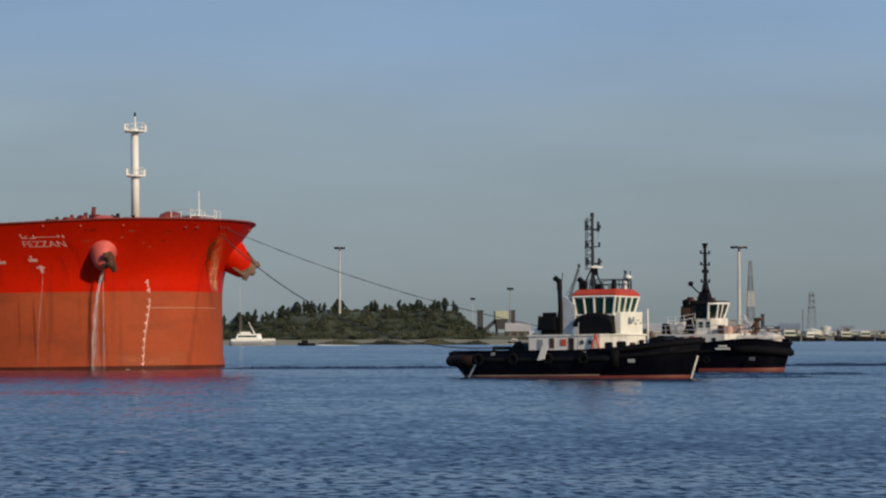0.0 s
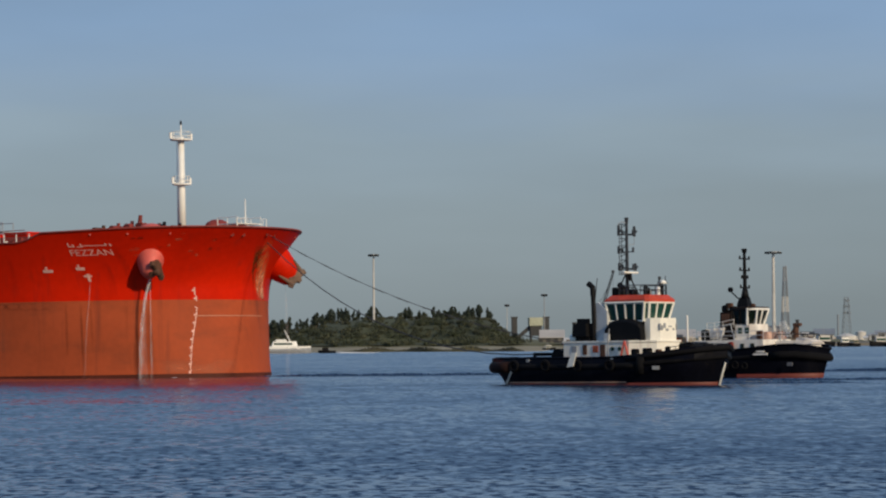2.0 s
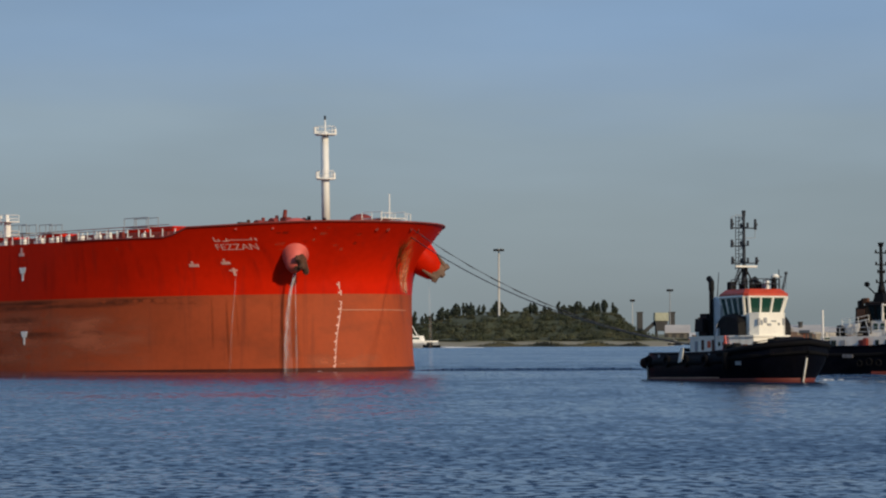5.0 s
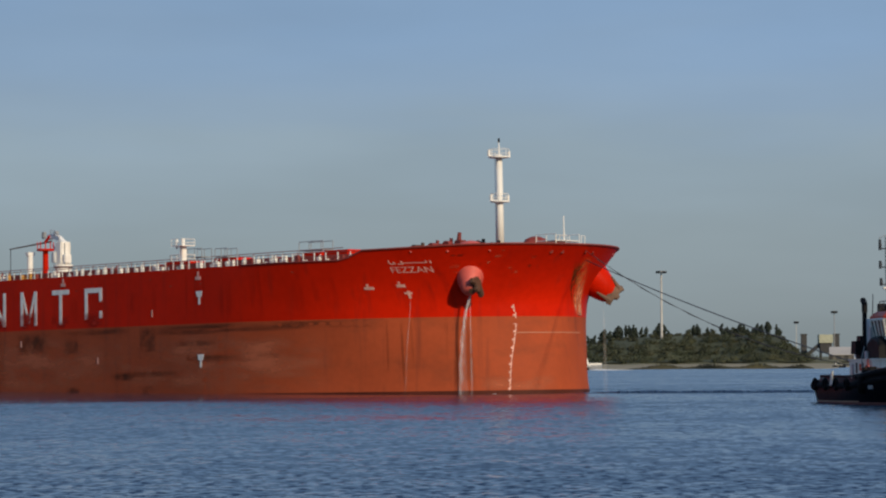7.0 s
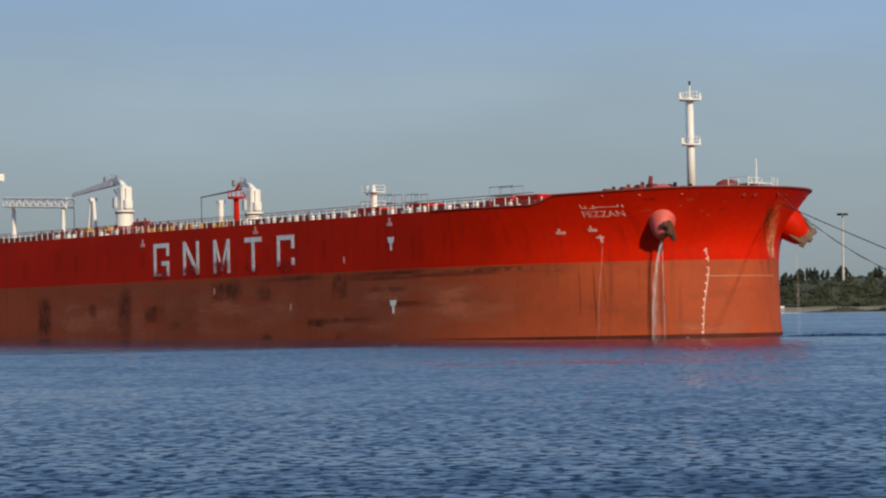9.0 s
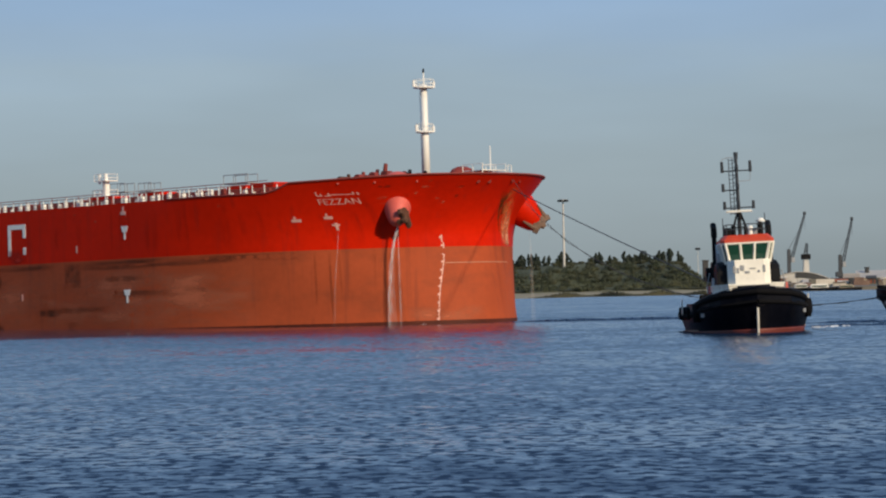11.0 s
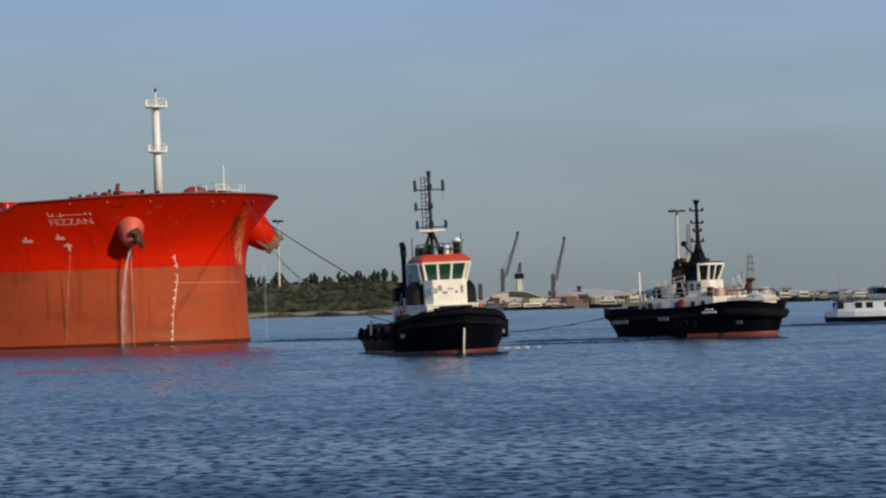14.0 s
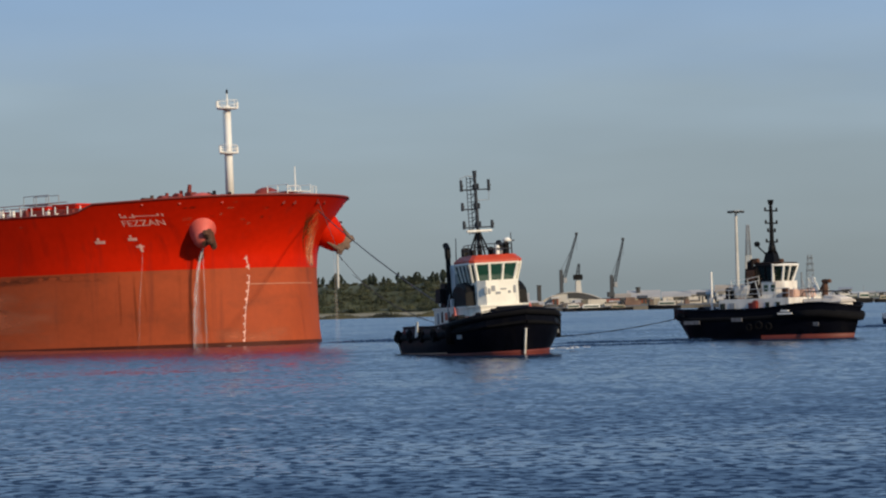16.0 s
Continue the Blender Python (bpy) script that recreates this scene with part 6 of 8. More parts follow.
def harbour_tug():
    t = thing("harbour_tug", "black-hulled harbour tug with white house and orange red roof", "tugboat", "tugs")
    L, beam = 24.2, 10.6
    sheer = lambda k: 2.36 + 0.12 * (1 - k) + 1.12 * clamp01((k - 0.52) / 0.48) ** 2.0
    ring = tug_hull(t, L, beam, sheer, 2.2, 0.42, BLACK, BOOT, 0.20, 1.2, 0.15, 1.3, 0.9)
    boot_stripe(t, ring, 0.205, 0.32, mat("worn pale stripe paint", (0.42, 0.26, 0.18), 0.7, var=0.4, scale=0.5, grain=4))
    # heavy bow fender, side tyres and stern roll
    rr = ring(0.93)
    n = len(rr) // 2
    pts = [Vector(p) for p in rr[n - 6:n]] + [Vector(p) for p in rr[n:n + 6]]
    bm = B()
    path_rod(bm, pts, 0.24, 10)
    part("bow_fender", bm, RUBBER, t, "thick black rubber bow fender", True)
    rr = ring(0.66)
    pts = [Vector(p) + Vector((-0.25, 0, 0)) for p in list(rr[n + n - 4:]) + list(rr[:4])]
    bm = B()
    path_rod(bm, pts, 0.52, 12)
    part("stern_fender", bm, STERNRUBBER, t, "thick black rubber stern fender", True)
    first = None
    for s in (-1, 1):
        for i in range(4):
            x = -8.0 + i * 3.6
            y = s * (beam / 2 * 0.985 - 0.16)
            m = Matrix.Translation((x, y, 1.75)) @ Matrix.Rotation(radians(90), 4, "X")
            if first is None:
                bm = B()
                rings = []
                for a in range(12):
                    th = a * math.pi / 6
                    rings.append([((0.42 + 0.17 * math.cos(b * math.pi / 3)) * math.cos(th), (0.42 + 0.17 * math.cos(b * math.pi / 3)) * math.sin(th), 0.17 * math.sin(b * math.pi / 3)) for b in range(6)])
                loft(bm, rings + rings[:1], caps=False)
                bmesh.ops.remove_doubles(bm, verts=bm.verts, dist=0.001)
                first = part("tyre_fender", bm, RUBBER, t, "old tyre hung as a fender", True)
                first.matrix_basis = m
            else:
                same("tyre_fender", first, t, m)
    # heavy side fenders and pale quarter marks
    for half in (rr[3:n - 4], rr[n + 4:2 * n - 3]):
        bm = B()
        path_rod(bm, [Vector(p) for p in half], 0.25, 10)
        part("side_fender", bm, RUBBER, t, "thick black rubber side fender", True)
    for s in (-1, 1):
        bm = B()
        p0, p1 = Vector(ring(0, 0.15)[2]), Vector(ring(0, 1.35)[3])
        rod(bm, (p0.x, s * (abs(p0.y) + 0.06), 0.15), (p1.x, s * (abs(p1.y) + 0.06), 1.35), 0.11, 0.11, 6)
        part("quarter_mark", bm, CREAM, t, "pale slanting mark on the quarter")
    # white stem bar with draught marks, quarter marks
    bm = B()
    stem = [ring(q)[n - 1] for q in (0.25, 0.40, 0.54)]
    path_rod(bm, [(ring(0, -0.1)[n - 1][0] + 0.10, 0, -0.1)] + [(x + 0.12, 0, z) for x, y, z in stem], 0.09, 6)
    part("stem_bar", bm, CREAM, t, "white painted stem bar")
    # deck house
    house = part("deck_house", prism(B(), [(-3.9, -2.95), (3.4, -2.95), (5.6, -1.75), (5.6, 1.75), (3.4, 2.95), (-3.9, 2.95)], 1.5, 3.78), CREAM, t, "cream white deck house")
    part("house_top", prism(B(), [(-4.0, -3.03), (3.45, -3.03), (5.7, -1.82), (5.7, 1.82), (3.45, 3.03), (-4.0, 3.03)], 3.78, 3.93), CREAM, t)
    for s in (-1, 1):
        for x, m_, w, z0, z1, nm in ((-0.3, ORANGE, 0.30, 2.9, 3.5, "locker_door"), (0.5, RUST, 0.28, 2.5, 3.6, "door"), (-2.7, GREY, 0.28, 2.6, 3.5, "vent_grille"), (-1.5, RUST, 0.24, 2.7, 3.6, "door")):
            bm = B()
            box(bm, x - w, x + w, s * 2.95 - 0.05, s * 2.95 + 0.05, z0, z1, 0.02)
            part(nm, bm, m_, house)
        for x in (1.6, 2.4):
            bm = B()
            rod(bm, (x, s * 2.90, 3.2), (x, s * 3.01, 3.2), 0.20, 0.20, 14)
            part("porthole", bm, GLASS, house)
        bm = B()
        for a, b in (((2.6, 2.2), (3.1, 3.9)), ((3.6, 2.2), (3.1, 3.9))):
            rod(bm, (a[0], s * 3.2, a[1]), (b[0], s * 3.2, b[1]), 0.09, 0.09, 6)
        part("davit", bm, BELL, t, "faded red davit legs")
    # upper tier under the wheelhouse
    tier = part("upper_tier", prism(B(), [(0.9, -1.75), (4.9, -1.75), (5.6, -1.2), (5.6, 1.2), (4.9, 1.75), (0.9, 1.75)], 3.9, 5.9), CREAM, t, "cream white tier below the wheelhouse")
    for s in (-1, 1):
        # dark slab on the tier's side stands for a recess, dark by colour only
        bm = B()
        box(bm, 0.95, 4.3, s * 1.80 - 0.07, s * 1.80 + 0.07, 3.95, 5.85, 0.02)
        part("recess_slab", bm, DARK, tier)
        # arched dark canopy frame on the side deck, with a pale locker under it
        bm = B()
        arc = [(2.45 + 2.05 * math.cos(math.pi * k / 10), 3.93 + 1.95 * math.sin(math.pi * k / 10) ** 0.45) for k in range(11)]
        loft(bm, [[(x, s * y, 3.93 + (z - 3.93) * k) for x, z in arc] for y, k in ((1.90, 1.0), (2.45, 0.97), (2.60, 0.85))])
        part("canopy", bm, DARK, t, "dark arched canopy beside the wheelhouse")
        part("side_locker", box(B(), 0.5, 1.1, s * 2.70 - 0.12, s * 2.70 + 0.12, 3.93, 4.6, 0.06), STEEL, t, "pale grey deck locker")
        # light grey fairing between the exhaust and the wheelhouse
        bm = B()
        loft(bm, [[(x, s * y, z) for x, z in ((-1.2, 3.93), (0.5, 3.93), (0.5, 6.6), (-0.5, 7.4), (-0.85, 7.2))] for y in (1.95, 2.25)])
        part("exhaust_fairing", bm, STEEL, t, "light grey exhaust fairing")
    for y, w, z0, z1 in ((-1.25, 0.12, 4.8, 5.4), (-0.95, 0.10, 4.8, 5.25), (-0.6, 0.16, 5.0, 5.45), (-0.2, 0.2, 4.75, 4.95), (0.25, 0.25, 5.1, 5.2), (0.75, 0.10, 4.8, 5.0), (1.2, 0.10, 4.8, 5.4)):
        bm = B()
        box(bm, 5.56, 5.66, y - w, y + w, z0, z1, 0.02)
        part("name_bar", bm, GREY, tier)
    wheelhouse(t, 0.10, 4.75, 3.6, 4.3, 5.5, 5.65, 7.3, 7.98, CREAM, TUGRED, CREAM, 3, 4, 0.32, 0.35)
    # exhausts
    for s in (-1, 1):
        bm = B()
        path_rod(bm, [(-0.9, s * 2.35, 3.9), (-0.9, s * 2.35, 6.2), (-1.0, s * 2.3, 8.2)], 0.21, 10)
        stack = part("exhaust_pipe", bm, DARK, t, "sooty black exhaust stack")
        part("exhaust_elbow", path_rod(B(), [(-1.0, s * 2.3, 8.0), (-1.02, s * 2.3, 8.75), (-1.5, s * 2.3, 9.1)], 0.26, 10), DARK, stack, "black exhaust elbow")
        bm = B()
        box(bm, -3.2, -0.7, s * 2.5 - 0.65, s * 2.5 + 0.65, 3.9, 5.95, 0.45, 0.12)
        part("funnel_casing", bm, DARK, t, "black funnel casing")
        bm = B()
        rod(bm, (-3.5, s * 2.3, 4.25), (-2.7, s * 2.3, 4.25), 0.32, 0.32, 12)
        part("life_raft", bm, WHITE, t, "white life raft canister")
    # mast
    mx, my = 1.35, -0.28
    mast = part("mast", rod(B(), (mx, my, 8.0), (mx, my, 14.75), 0.17, 0.12, 10), MASTGREY, t, "dark grey pole mast with a ladder")
    bm = B()
    for x, y in ((-0.42, -0.30), (-0.42, -0.62)):
        rod(bm, (mx + x, my + y, 9.8), (mx + x * 0.8, my + y, 14.5), 0.035, 0.035, 5)
    for i in range(15):
        rod(bm, (mx - 0.42, my - 0.62, 9.9 + i * 0.32), (mx - 0.42, my - 0.30, 9.9 + i * 0.32), 0.025, 0.025, 4)
        rod(bm, (mx - 0.42, my - 0.30, 9.9 + i * 0.32), (mx, my, 9.9 + (i + i % 2) * 0.32), 0.035, 0.035, 4)
    part("mast_ladder", bm, MASTGREY, mast)
    part("mast_head", rod(B(), (mx, my, 14.45), (mx, my, 15.0), 0.15, 0.19, 8), MASTGREY, mast)
    # yards with their lamps: height, reach to starboard and to port, height of the lamps
    for z, a, b, up in ((10.35, 1.15, 1.25, 0.55), (11.85, 1.20, 0.0, 0.55), (13.45, 1.20, 1.15, 0.80)):
        bm = B()
        rod(bm, (mx, my - a, z), (mx, my + b, z), 0.06, 0.06, 6)
        rod(bm, (mx - 0.5, my, z + 0.05), (mx + 0.7, my, z + 0.05), 0.05, 0.05, 6)
        part("mast_yard", bm, MASTGREY, mast)
        for y in (-a, b) if b else (-a,):
            bm = B()
            rod(bm, (mx, my + y, z - 0.12), (mx, my + y, z + up), 0.14, 0.12, 8)
            rod(bm, (mx, my + y, z + up * 0.4), (mx + 0.25, my + y, z + up * 0.4), 0.10, 0.12, 8)
            part("mast_lamp", bm, MASTGREY, mast)
        for x in (-0.5, 0.7):
            part("mast_lamp", rod(B(), (mx + x, my, z), (mx + x, my, z + 0.45), 0.11, 0.10, 8), MASTGREY, mast)
    bm = B()
    part("mast_bracket", path_rod(bm, [(mx, my, 14.5), (mx, my - 0.7, 14.6), (mx, my - 1.25, 14.4), (mx, my - 1.15, 13.5)], 0.035, 5), GREY, mast)
    part("mast_bracket", path_rod(B(), [(mx, my, 12.55), (mx, my + 1.1, 12.6), (mx, my + 1.15, 13.4)], 0.03, 5), GREY, mast)
    part("radar_scanner", box(B(), mx + 0.2, mx + 0.5, my - 1.1, my + 1.1, 9.95, 10.12, 0.05), WHITE, mast, "white radar scanner bar")
    part("radar_pedestal", rod(B(), (mx + 0.35, my, 9.3), (mx + 0.35, my, 9.95), 0.2, 0.14, 8), DARK, mast)
    bm = B()
    for q in (-1, 1):
        rod(bm, (mx - 0.8, my + q * 0.75, 7.9), (mx - 0.05, my + q * 0.15, 9.9), 0.07, 0.07, 6)
        rod(bm, (mx + 0.8, my + q * 0.75, 7.9), (mx + 0.05, my + q * 0.15, 9.9), 0.07, 0.07, 6)
    rod(bm, (mx - 0.5, my - 0.5, 8.7), (mx - 0.5, my + 0.5, 8.7), 0.05, 0.05, 6)
    rod(bm, (mx + 0.5, my - 0.5, 8.7), (mx + 0.5, my + 0.5, 8.7), 0.05, 0.05, 6)
    part("mast_tripod", bm, DARK, mast)
    # roof gear
    bm = B()
    railing(bm, [(1.4, -1.6, 8.0), (3.0, -1.7, 8.0), (4.3, -1.6, 8.0), (4.8, 0, 8.0), (4.3, 1.6, 8.0), (3.0, 1.7, 8.0), (1.4, 1.6, 8.0)], 0.85, 0.04)
    part("roof_rail", bm, MASTGREY, t)
    for x, y, r, z in ((4.0, 1.2, 0.26, 8.75), (3.9, -1.0, 0.2, 8.6), (4.3, 0.35, 0.2, 8.5)):
        bm = B()
        rod(bm, (x, y, 7.9), (x, y, z), r, r * 0.9, 12)
        rod(bm, (x, y, z), (x, y, z + 0.25), r * 1.2, r * 0.6, 12)
        part("searchlight", bm, WHITE if 0 < y < 1 else DARK, t)
    for x, y, w, h, m_ in ((0.9, -1.3, 0.32, 0.75, DARK), (2.6, -1.2, 0.22, 0.55, DARK), (2.7, 0.9, 0.3, 0.5, GREY), (0.9, 1.2, 0.3, 0.65, DARK), (3.3, 0.1, 0.2, 0.7, DARK)):
        part("roof_box", box(B(), x - w, x + w, y - w, y + w, 7.75, 7.95 + h, 0.06), m_, t)
    part("radome", rod(B(), (4.15, 1.25, 9.0), (4.15, 1.25, 9.3), 0.42, 0.20, 14), WHITE, t, "white satellite dome", True)
    bm = B()
    rod(bm, (4.2, 1.6, 8.0), (4.2, 1.6, 9.7), 0.05, 0.04, 5)
    box(bm, 4.1, 4.3, 1.35, 1.85, 9.0, 9.1)
    part("antenna", bm, MASTGREY, t)
    bm = B()
    rod(bm, (-1.9, -1.5, 3.9), (-1.1, -1.5, 9.6), 0.06, 0.035, 6)
    part("boom", bm, MASTGREY, t)
    # foredeck winch and rails, aft towing gear
    bm = B()
    rod(bm, (8.6, -1.3, 3.1), (8.6, 1.3, 3.1), 0.65, 0.65, 14)
    box(bm, 7.9, 9.3, -1.7, -1.3, 2.0, 3.6, 0.05)
    box(bm, 7.9, 9.3, 1.3, 1.7, 2.0, 3.6, 0.05)
    part("bow_winch", bm, DARK, t, "dark bow towing winch")
    # towing staple over the bow, shoulder fenders and marks on the bow plating
    bm = B()
    path_rod(bm, [(9.9, -0.55, 2.4), (9.9, -0.55, 3.45), (9.9, 0.55, 3.45), (9.9, 0.55, 2.4)], 0.17, 8)
    rod(bm, (9.9, -0.9, 3.2), (9.9, 0.9, 3.2), 0.12, 0.12, 8)
    part("towing_staple", bm, DARK, t, "black towing staple on the foredeck")
    for q in (-1, 1):
        p, o = Vector(ring(0, 1.0)[12]), Vector(ring(0, 2.4)[12])
        part("shoulder_fender", rod(B(), (p.x, q * (abs(p.y) + 0.12), 1.0), (o.x, q * (abs(o.y) + 0.12), 2.45), 0.38, 0.38, 14), RUBBER, t, "fat black rubber fender hung at the shoulder", True)
    for k in range(5):      # ladder of draught marks and worn bars either side of the stem
        for q in (-1, 1):
            p = Vector(ring(0, 0.7 + 0.28 * k)[15])
            part("bow_mark", box(B(), p.x + 0.02, p.x + 0.08, q * (abs(p.y) * 0.62) - 0.22, q * (abs(p.y) * 0.62) + 0.22, 0.64 + 0.28 * k, 0.72 + 0.28 * k), FADED, t)
    bm = B()
    railing(bm, [(6.9, -2.3, 2.7), (8.2, -2.6, 2.8), (9.6, -2.3, 2.9), (10.6, -1.2, 3.0), (10.9, 0, 3.0), (10.6, 1.2, 3.0), (9.6, 2.3, 2.9), (8.2, 2.6, 2.8), (6.9, 2.3, 2.7)], 0.55, 0.035)
    part("foredeck_rail", bm, DARK, t)
    bm = B()
    rod(bm, (-6.0, -1.2, 2.6), (-6.0, 1.2, 2.6), 0.7, 0.7, 14)
    box(bm, -7.0, -5.0, -1.7, 1.7, 1.5, 2.0, 0.05)
    part("aft_winch", bm, DARK, t, "dark aft towing winch")
    bm = B()
    path_rod(bm, [(-8.4, -1.7, 1.4), (-8.4, -1.5, 2.8), (-8.4, 1.5, 2.8), (-8.4, 1.7, 1.4)], 0.18, 8)
    part("towing_arch", bm, DARK, t, "black towing arch")
    # small deck gear and hull marks
    for s in (-1, 1):
        for x, z in ((-9.6, 2.35), (-7.2, 2.3), (9.2, 2.9)):
            bm = B()
            rod(bm, (x - 0.25, s * 3.1, z - 0.7), (x - 0.25, s * 3.1, z + 0.25), 0.15, 0.15, 8)
            rod(bm, (x + 0.25, s * 3.1, z - 0.7), (x + 0.25, s * 3.1, z + 0.25), 0.15, 0.15, 8)
            rod(bm, (x - 0.5, s * 3.1, z), (x + 0.5, s * 3.1, z), 0.08, 0.08, 6)
            part("bollard", bm, DARK, t, "black double bollard")
        part("house_ladder", path_rod(B(), [(1.3, s * 3.2, 2.2), (1.3, s * 3.25, 4.0), (1.3, s * 3.0, 5.0)], 0.05, 5), GREY, t)
        for q, zz, w in ((13, 1.5, 0.32), (12, 2.4, 0.2), (10, 2.4, 0.16), (4, 2.2, 0.18)):
            p = Vector(ring(0, zz)[q])
            o = Vector(ring(0, zz)[q + 1]) - Vector(ring(0, zz)[q - 1])
            o.normalize()
            bm = B()
            out = Vector((o.y, -o.x, 0)) * 0.05
            loft(bm, [[p + o * u * w + Vector((0, 0, v * 0.16)) + out * k for u, v in ((-1, -1), (1, -1), (1, 1), (-1, 1))] for k in (-1, 1)])
            if s > 0:
                for vert in bm.verts:
                    vert.co.y *= -1
            part("hull_mark", bm, GREY, t, "small worn grey mark on the hull")
        part("tow_bitt", rod(B(), (-3.9, s * 1.2, 1.6), (-3.9, s * 1.2, 3.2), 0.22, 0.22, 10), DARK, t)
    for q in (-1, 1):
        bm = B()
        loft(bm, [[(x, q * y, z) for x, z in ((-1.7, 1.6), (-1.0, 1.7), (-0.6, 2.9), (-1.2, 2.9))] for y in (5.28, 5.36)])
        part("pale_board", bm, CREAM, t, "pale weathered board leaning on the bulwark")
    for x, y, w, h, m_ in ((5.9, -3.6, 0.35, 0.9, DARK), (6.9, -3.3, 0.25, 0.7, RUST), (4.8, -3.9, 0.3, 0.8, DARK), (5.9, 3.6, 0.35, 0.9, DARK), (6.9, 3.3, 0.25, 0.7, RUST), (7.4, -2.6, 0.2, 1.1, DARK), (7.4, 2.6, 0.2, 1.1, DARK)):
        part("deck_locker", box(B(), x - w, x + w, y - w, y + w, 1.4, 2.7 + h * 0.6, 0.08), m_, t)
    part("tow_hook", box(B(), -5.0, -4.3, -0.4, 0.4, 1.8, 2.9, 0.1), RUST, t, "rusty tow hook")
    return t


def escort_tug():
    t = thing("escort_tug", "black tug with white house, black funnels and tall black mast", "tugboat", "tugs")
    L, beam = 20.2, 8.2
    sheer = lambda k: 2.85 + 0.25 * clamp01((0.2 - k) / 0.2) + 0.45 * smooth01((k - 0.52) / 0.33) - 0.50 * clamp01((k - 0.86) / 0.14) ** 1.5
    ring = tug_hull(t, L, beam, sheer, 2.0, 0.30, BLACK, BOOT, 0.36, 0.9, 0.06, 1.0)
    boot_stripe(t, ring, -0.4, 0.38, BLACK, 0, 10, "black band along the waterline at the stern")
    rr = ring(0.80)
    n = len(rr) // 2
    bm = B()
    path_rod(bm, [Vector(p) + Vector((0.05, 0, -0.38)) for p in rr[n - 5:n]] + [Vector(p) + Vector((0.05, 0, -0.38)) for p in rr[n:n + 5]], 0.37, 12)
    part("bow_fender", bm, RUBBER, t, "black rubber bow fender", True)
    bm = B()
    path_rod(bm, [Vector(p) for p in rr[n + n - 3:]] + [Vector(p) for p in rr[:3]], 0.26, 10)
    part("stern_fender", bm, RUBBER, t, "", True)
    for s in (-1, 1):
        for x, w, z in ((-6.4, 0.9, 1.75), (-1.2, 0.6, 1.9), (7.2, 0.3, 1.3)):
            bm = B()
            yy = beam / 2 if x < 0 else beam / 2 * (0.985 if x < 6 else 0.84)
            box(bm, x - w, x + w, s * yy - 0.06, s * yy + 0.06, z - 0.18, z + 0.18)
            part("name_bar", bm, FADED, t, "unreadable pale lettering bar")
    for s in (-1, 1):
        for z, w in ((2.62, 0.45), (2.36, 0.80)):
            part("name_bar", box(B(), 4.2 - w, 4.2 + w, s * 4.05 - 0.06, s * 4.05 + 0.06, z - 0.08, z + 0.08), MARK, t, "unreadable white lettering bar")
        for x, z, r in ((1.3, 1.3, 0.34), (2.4, 1.2, 0.30), (0.2, 1.15, 0.28)):
            bm = B()
            path_rod(bm, [(x + r * math.cos(k * math.pi / 6), s * 4.16, z + r * math.sin(k * math.pi / 6)) for k in range(13)], 0.11, 6)
            part("tyre_fender", bm, RUBBER, t, "old tyre hung as a fender", True)
    house = part("deck_house", prism(B(), [(-4.1, -2.7), (3.8, -2.7), (4.6, -1.9), (4.6, 1.9), (3.8, 2.7), (-4.1, 2.7)], 1.6, 3.88), TUGWHITE, t, "white deck house")
    part("fore_casing", prism(B(), [(4.6, -1.7), (8.6, -1.2), (8.6, 1.2), (4.6, 1.7)], 1.8, 3.7, -0.08), TUGWHITE, t, "white low casing before the house")
    for s in (-1, 1):
        for x, m_, w in ((-3.7, DARKGLASS, 0.30), (-2.6, GREY, 0.3), (-0.4, DECKRED, 0.35), (1.4, DARKGLASS, 0.22), (2.6, DARKGLASS, 0.22)):
            bm = B()
            box(bm, x - w, x + w, s * 2.7 - 0.05, s * 2.7 + 0.05, 2.65, 3.5, 0.02)
            part("door" if m_ in (GREY, DECKRED) else "window", bm, m_, house)
        bm = B()
        box(bm, -0.1, 0.5, s * 2.95 - 0.18, s * 2.95 + 0.18, 2.8, 3.7, 0.1)
        part("fire_locker", bm, DECKRED, t, "red fire equipment locker")
        bm = B()
        box(bm, -1.7, 0.1, s * 1.55 - 0.5, s * 1.55 + 0.5, 3.9, 7.0, 0.22, 0.12)
        part("funnel", bm, SOOT, t, "black funnel casing")
        bm = B()
        railing(bm, [(-2.9, s * 2.3, 4.9), (-2.0, s * 2.3, 4.9), (-1.0, s * 2.3, 5.0), (0.2, s * 2.2, 5.2)], 0.8, 0.03)
        part("funnel_rail", bm, WHITE, t)
        part("boat_cradle", path_rod(B(), [(-1.2, s * 2.5, 3.88), (-0.9, s * 2.5, 5.3), (0.0, s * 2.5, 5.5), (0.4, s * 2.5, 3.88)], 0.05, 6), STEEL, t, "pale tubular cradle")
        part("tender", small_hull(B(), 2.6, 1.0, 0.7), TUGWHITE, t, "small white tender on the house top", True).matrix_basis = Matrix.Translation((-1.9, s * 1.7, 4.4))
        bm = B()
        rod(bm, (-1.0, s * 1.55, 7.0), (-1.15, s * 1.55, 7.5), 0.24, 0.24, 10)
        part("exhaust_pipe", bm, DARK, t)
    part("upper_tier", prism(B(), [(-1.9, -1.6), (1.7, -1.6), (2.4, -1.1), (2.4, 1.1), (1.7, 1.6), (-1.9, 1.6)], 3.86, 5.5), TUGWHITE, t, "white tier below the wheelhouse")
    wheelhouse(t, -0.5, 2.2, 3.0, 3.7, 5.3, 5.45, 7.0, 7.3, TUGWHITE, SOOT, DARK, 2, 2, 0.65, 0.45, DARKGLASS)
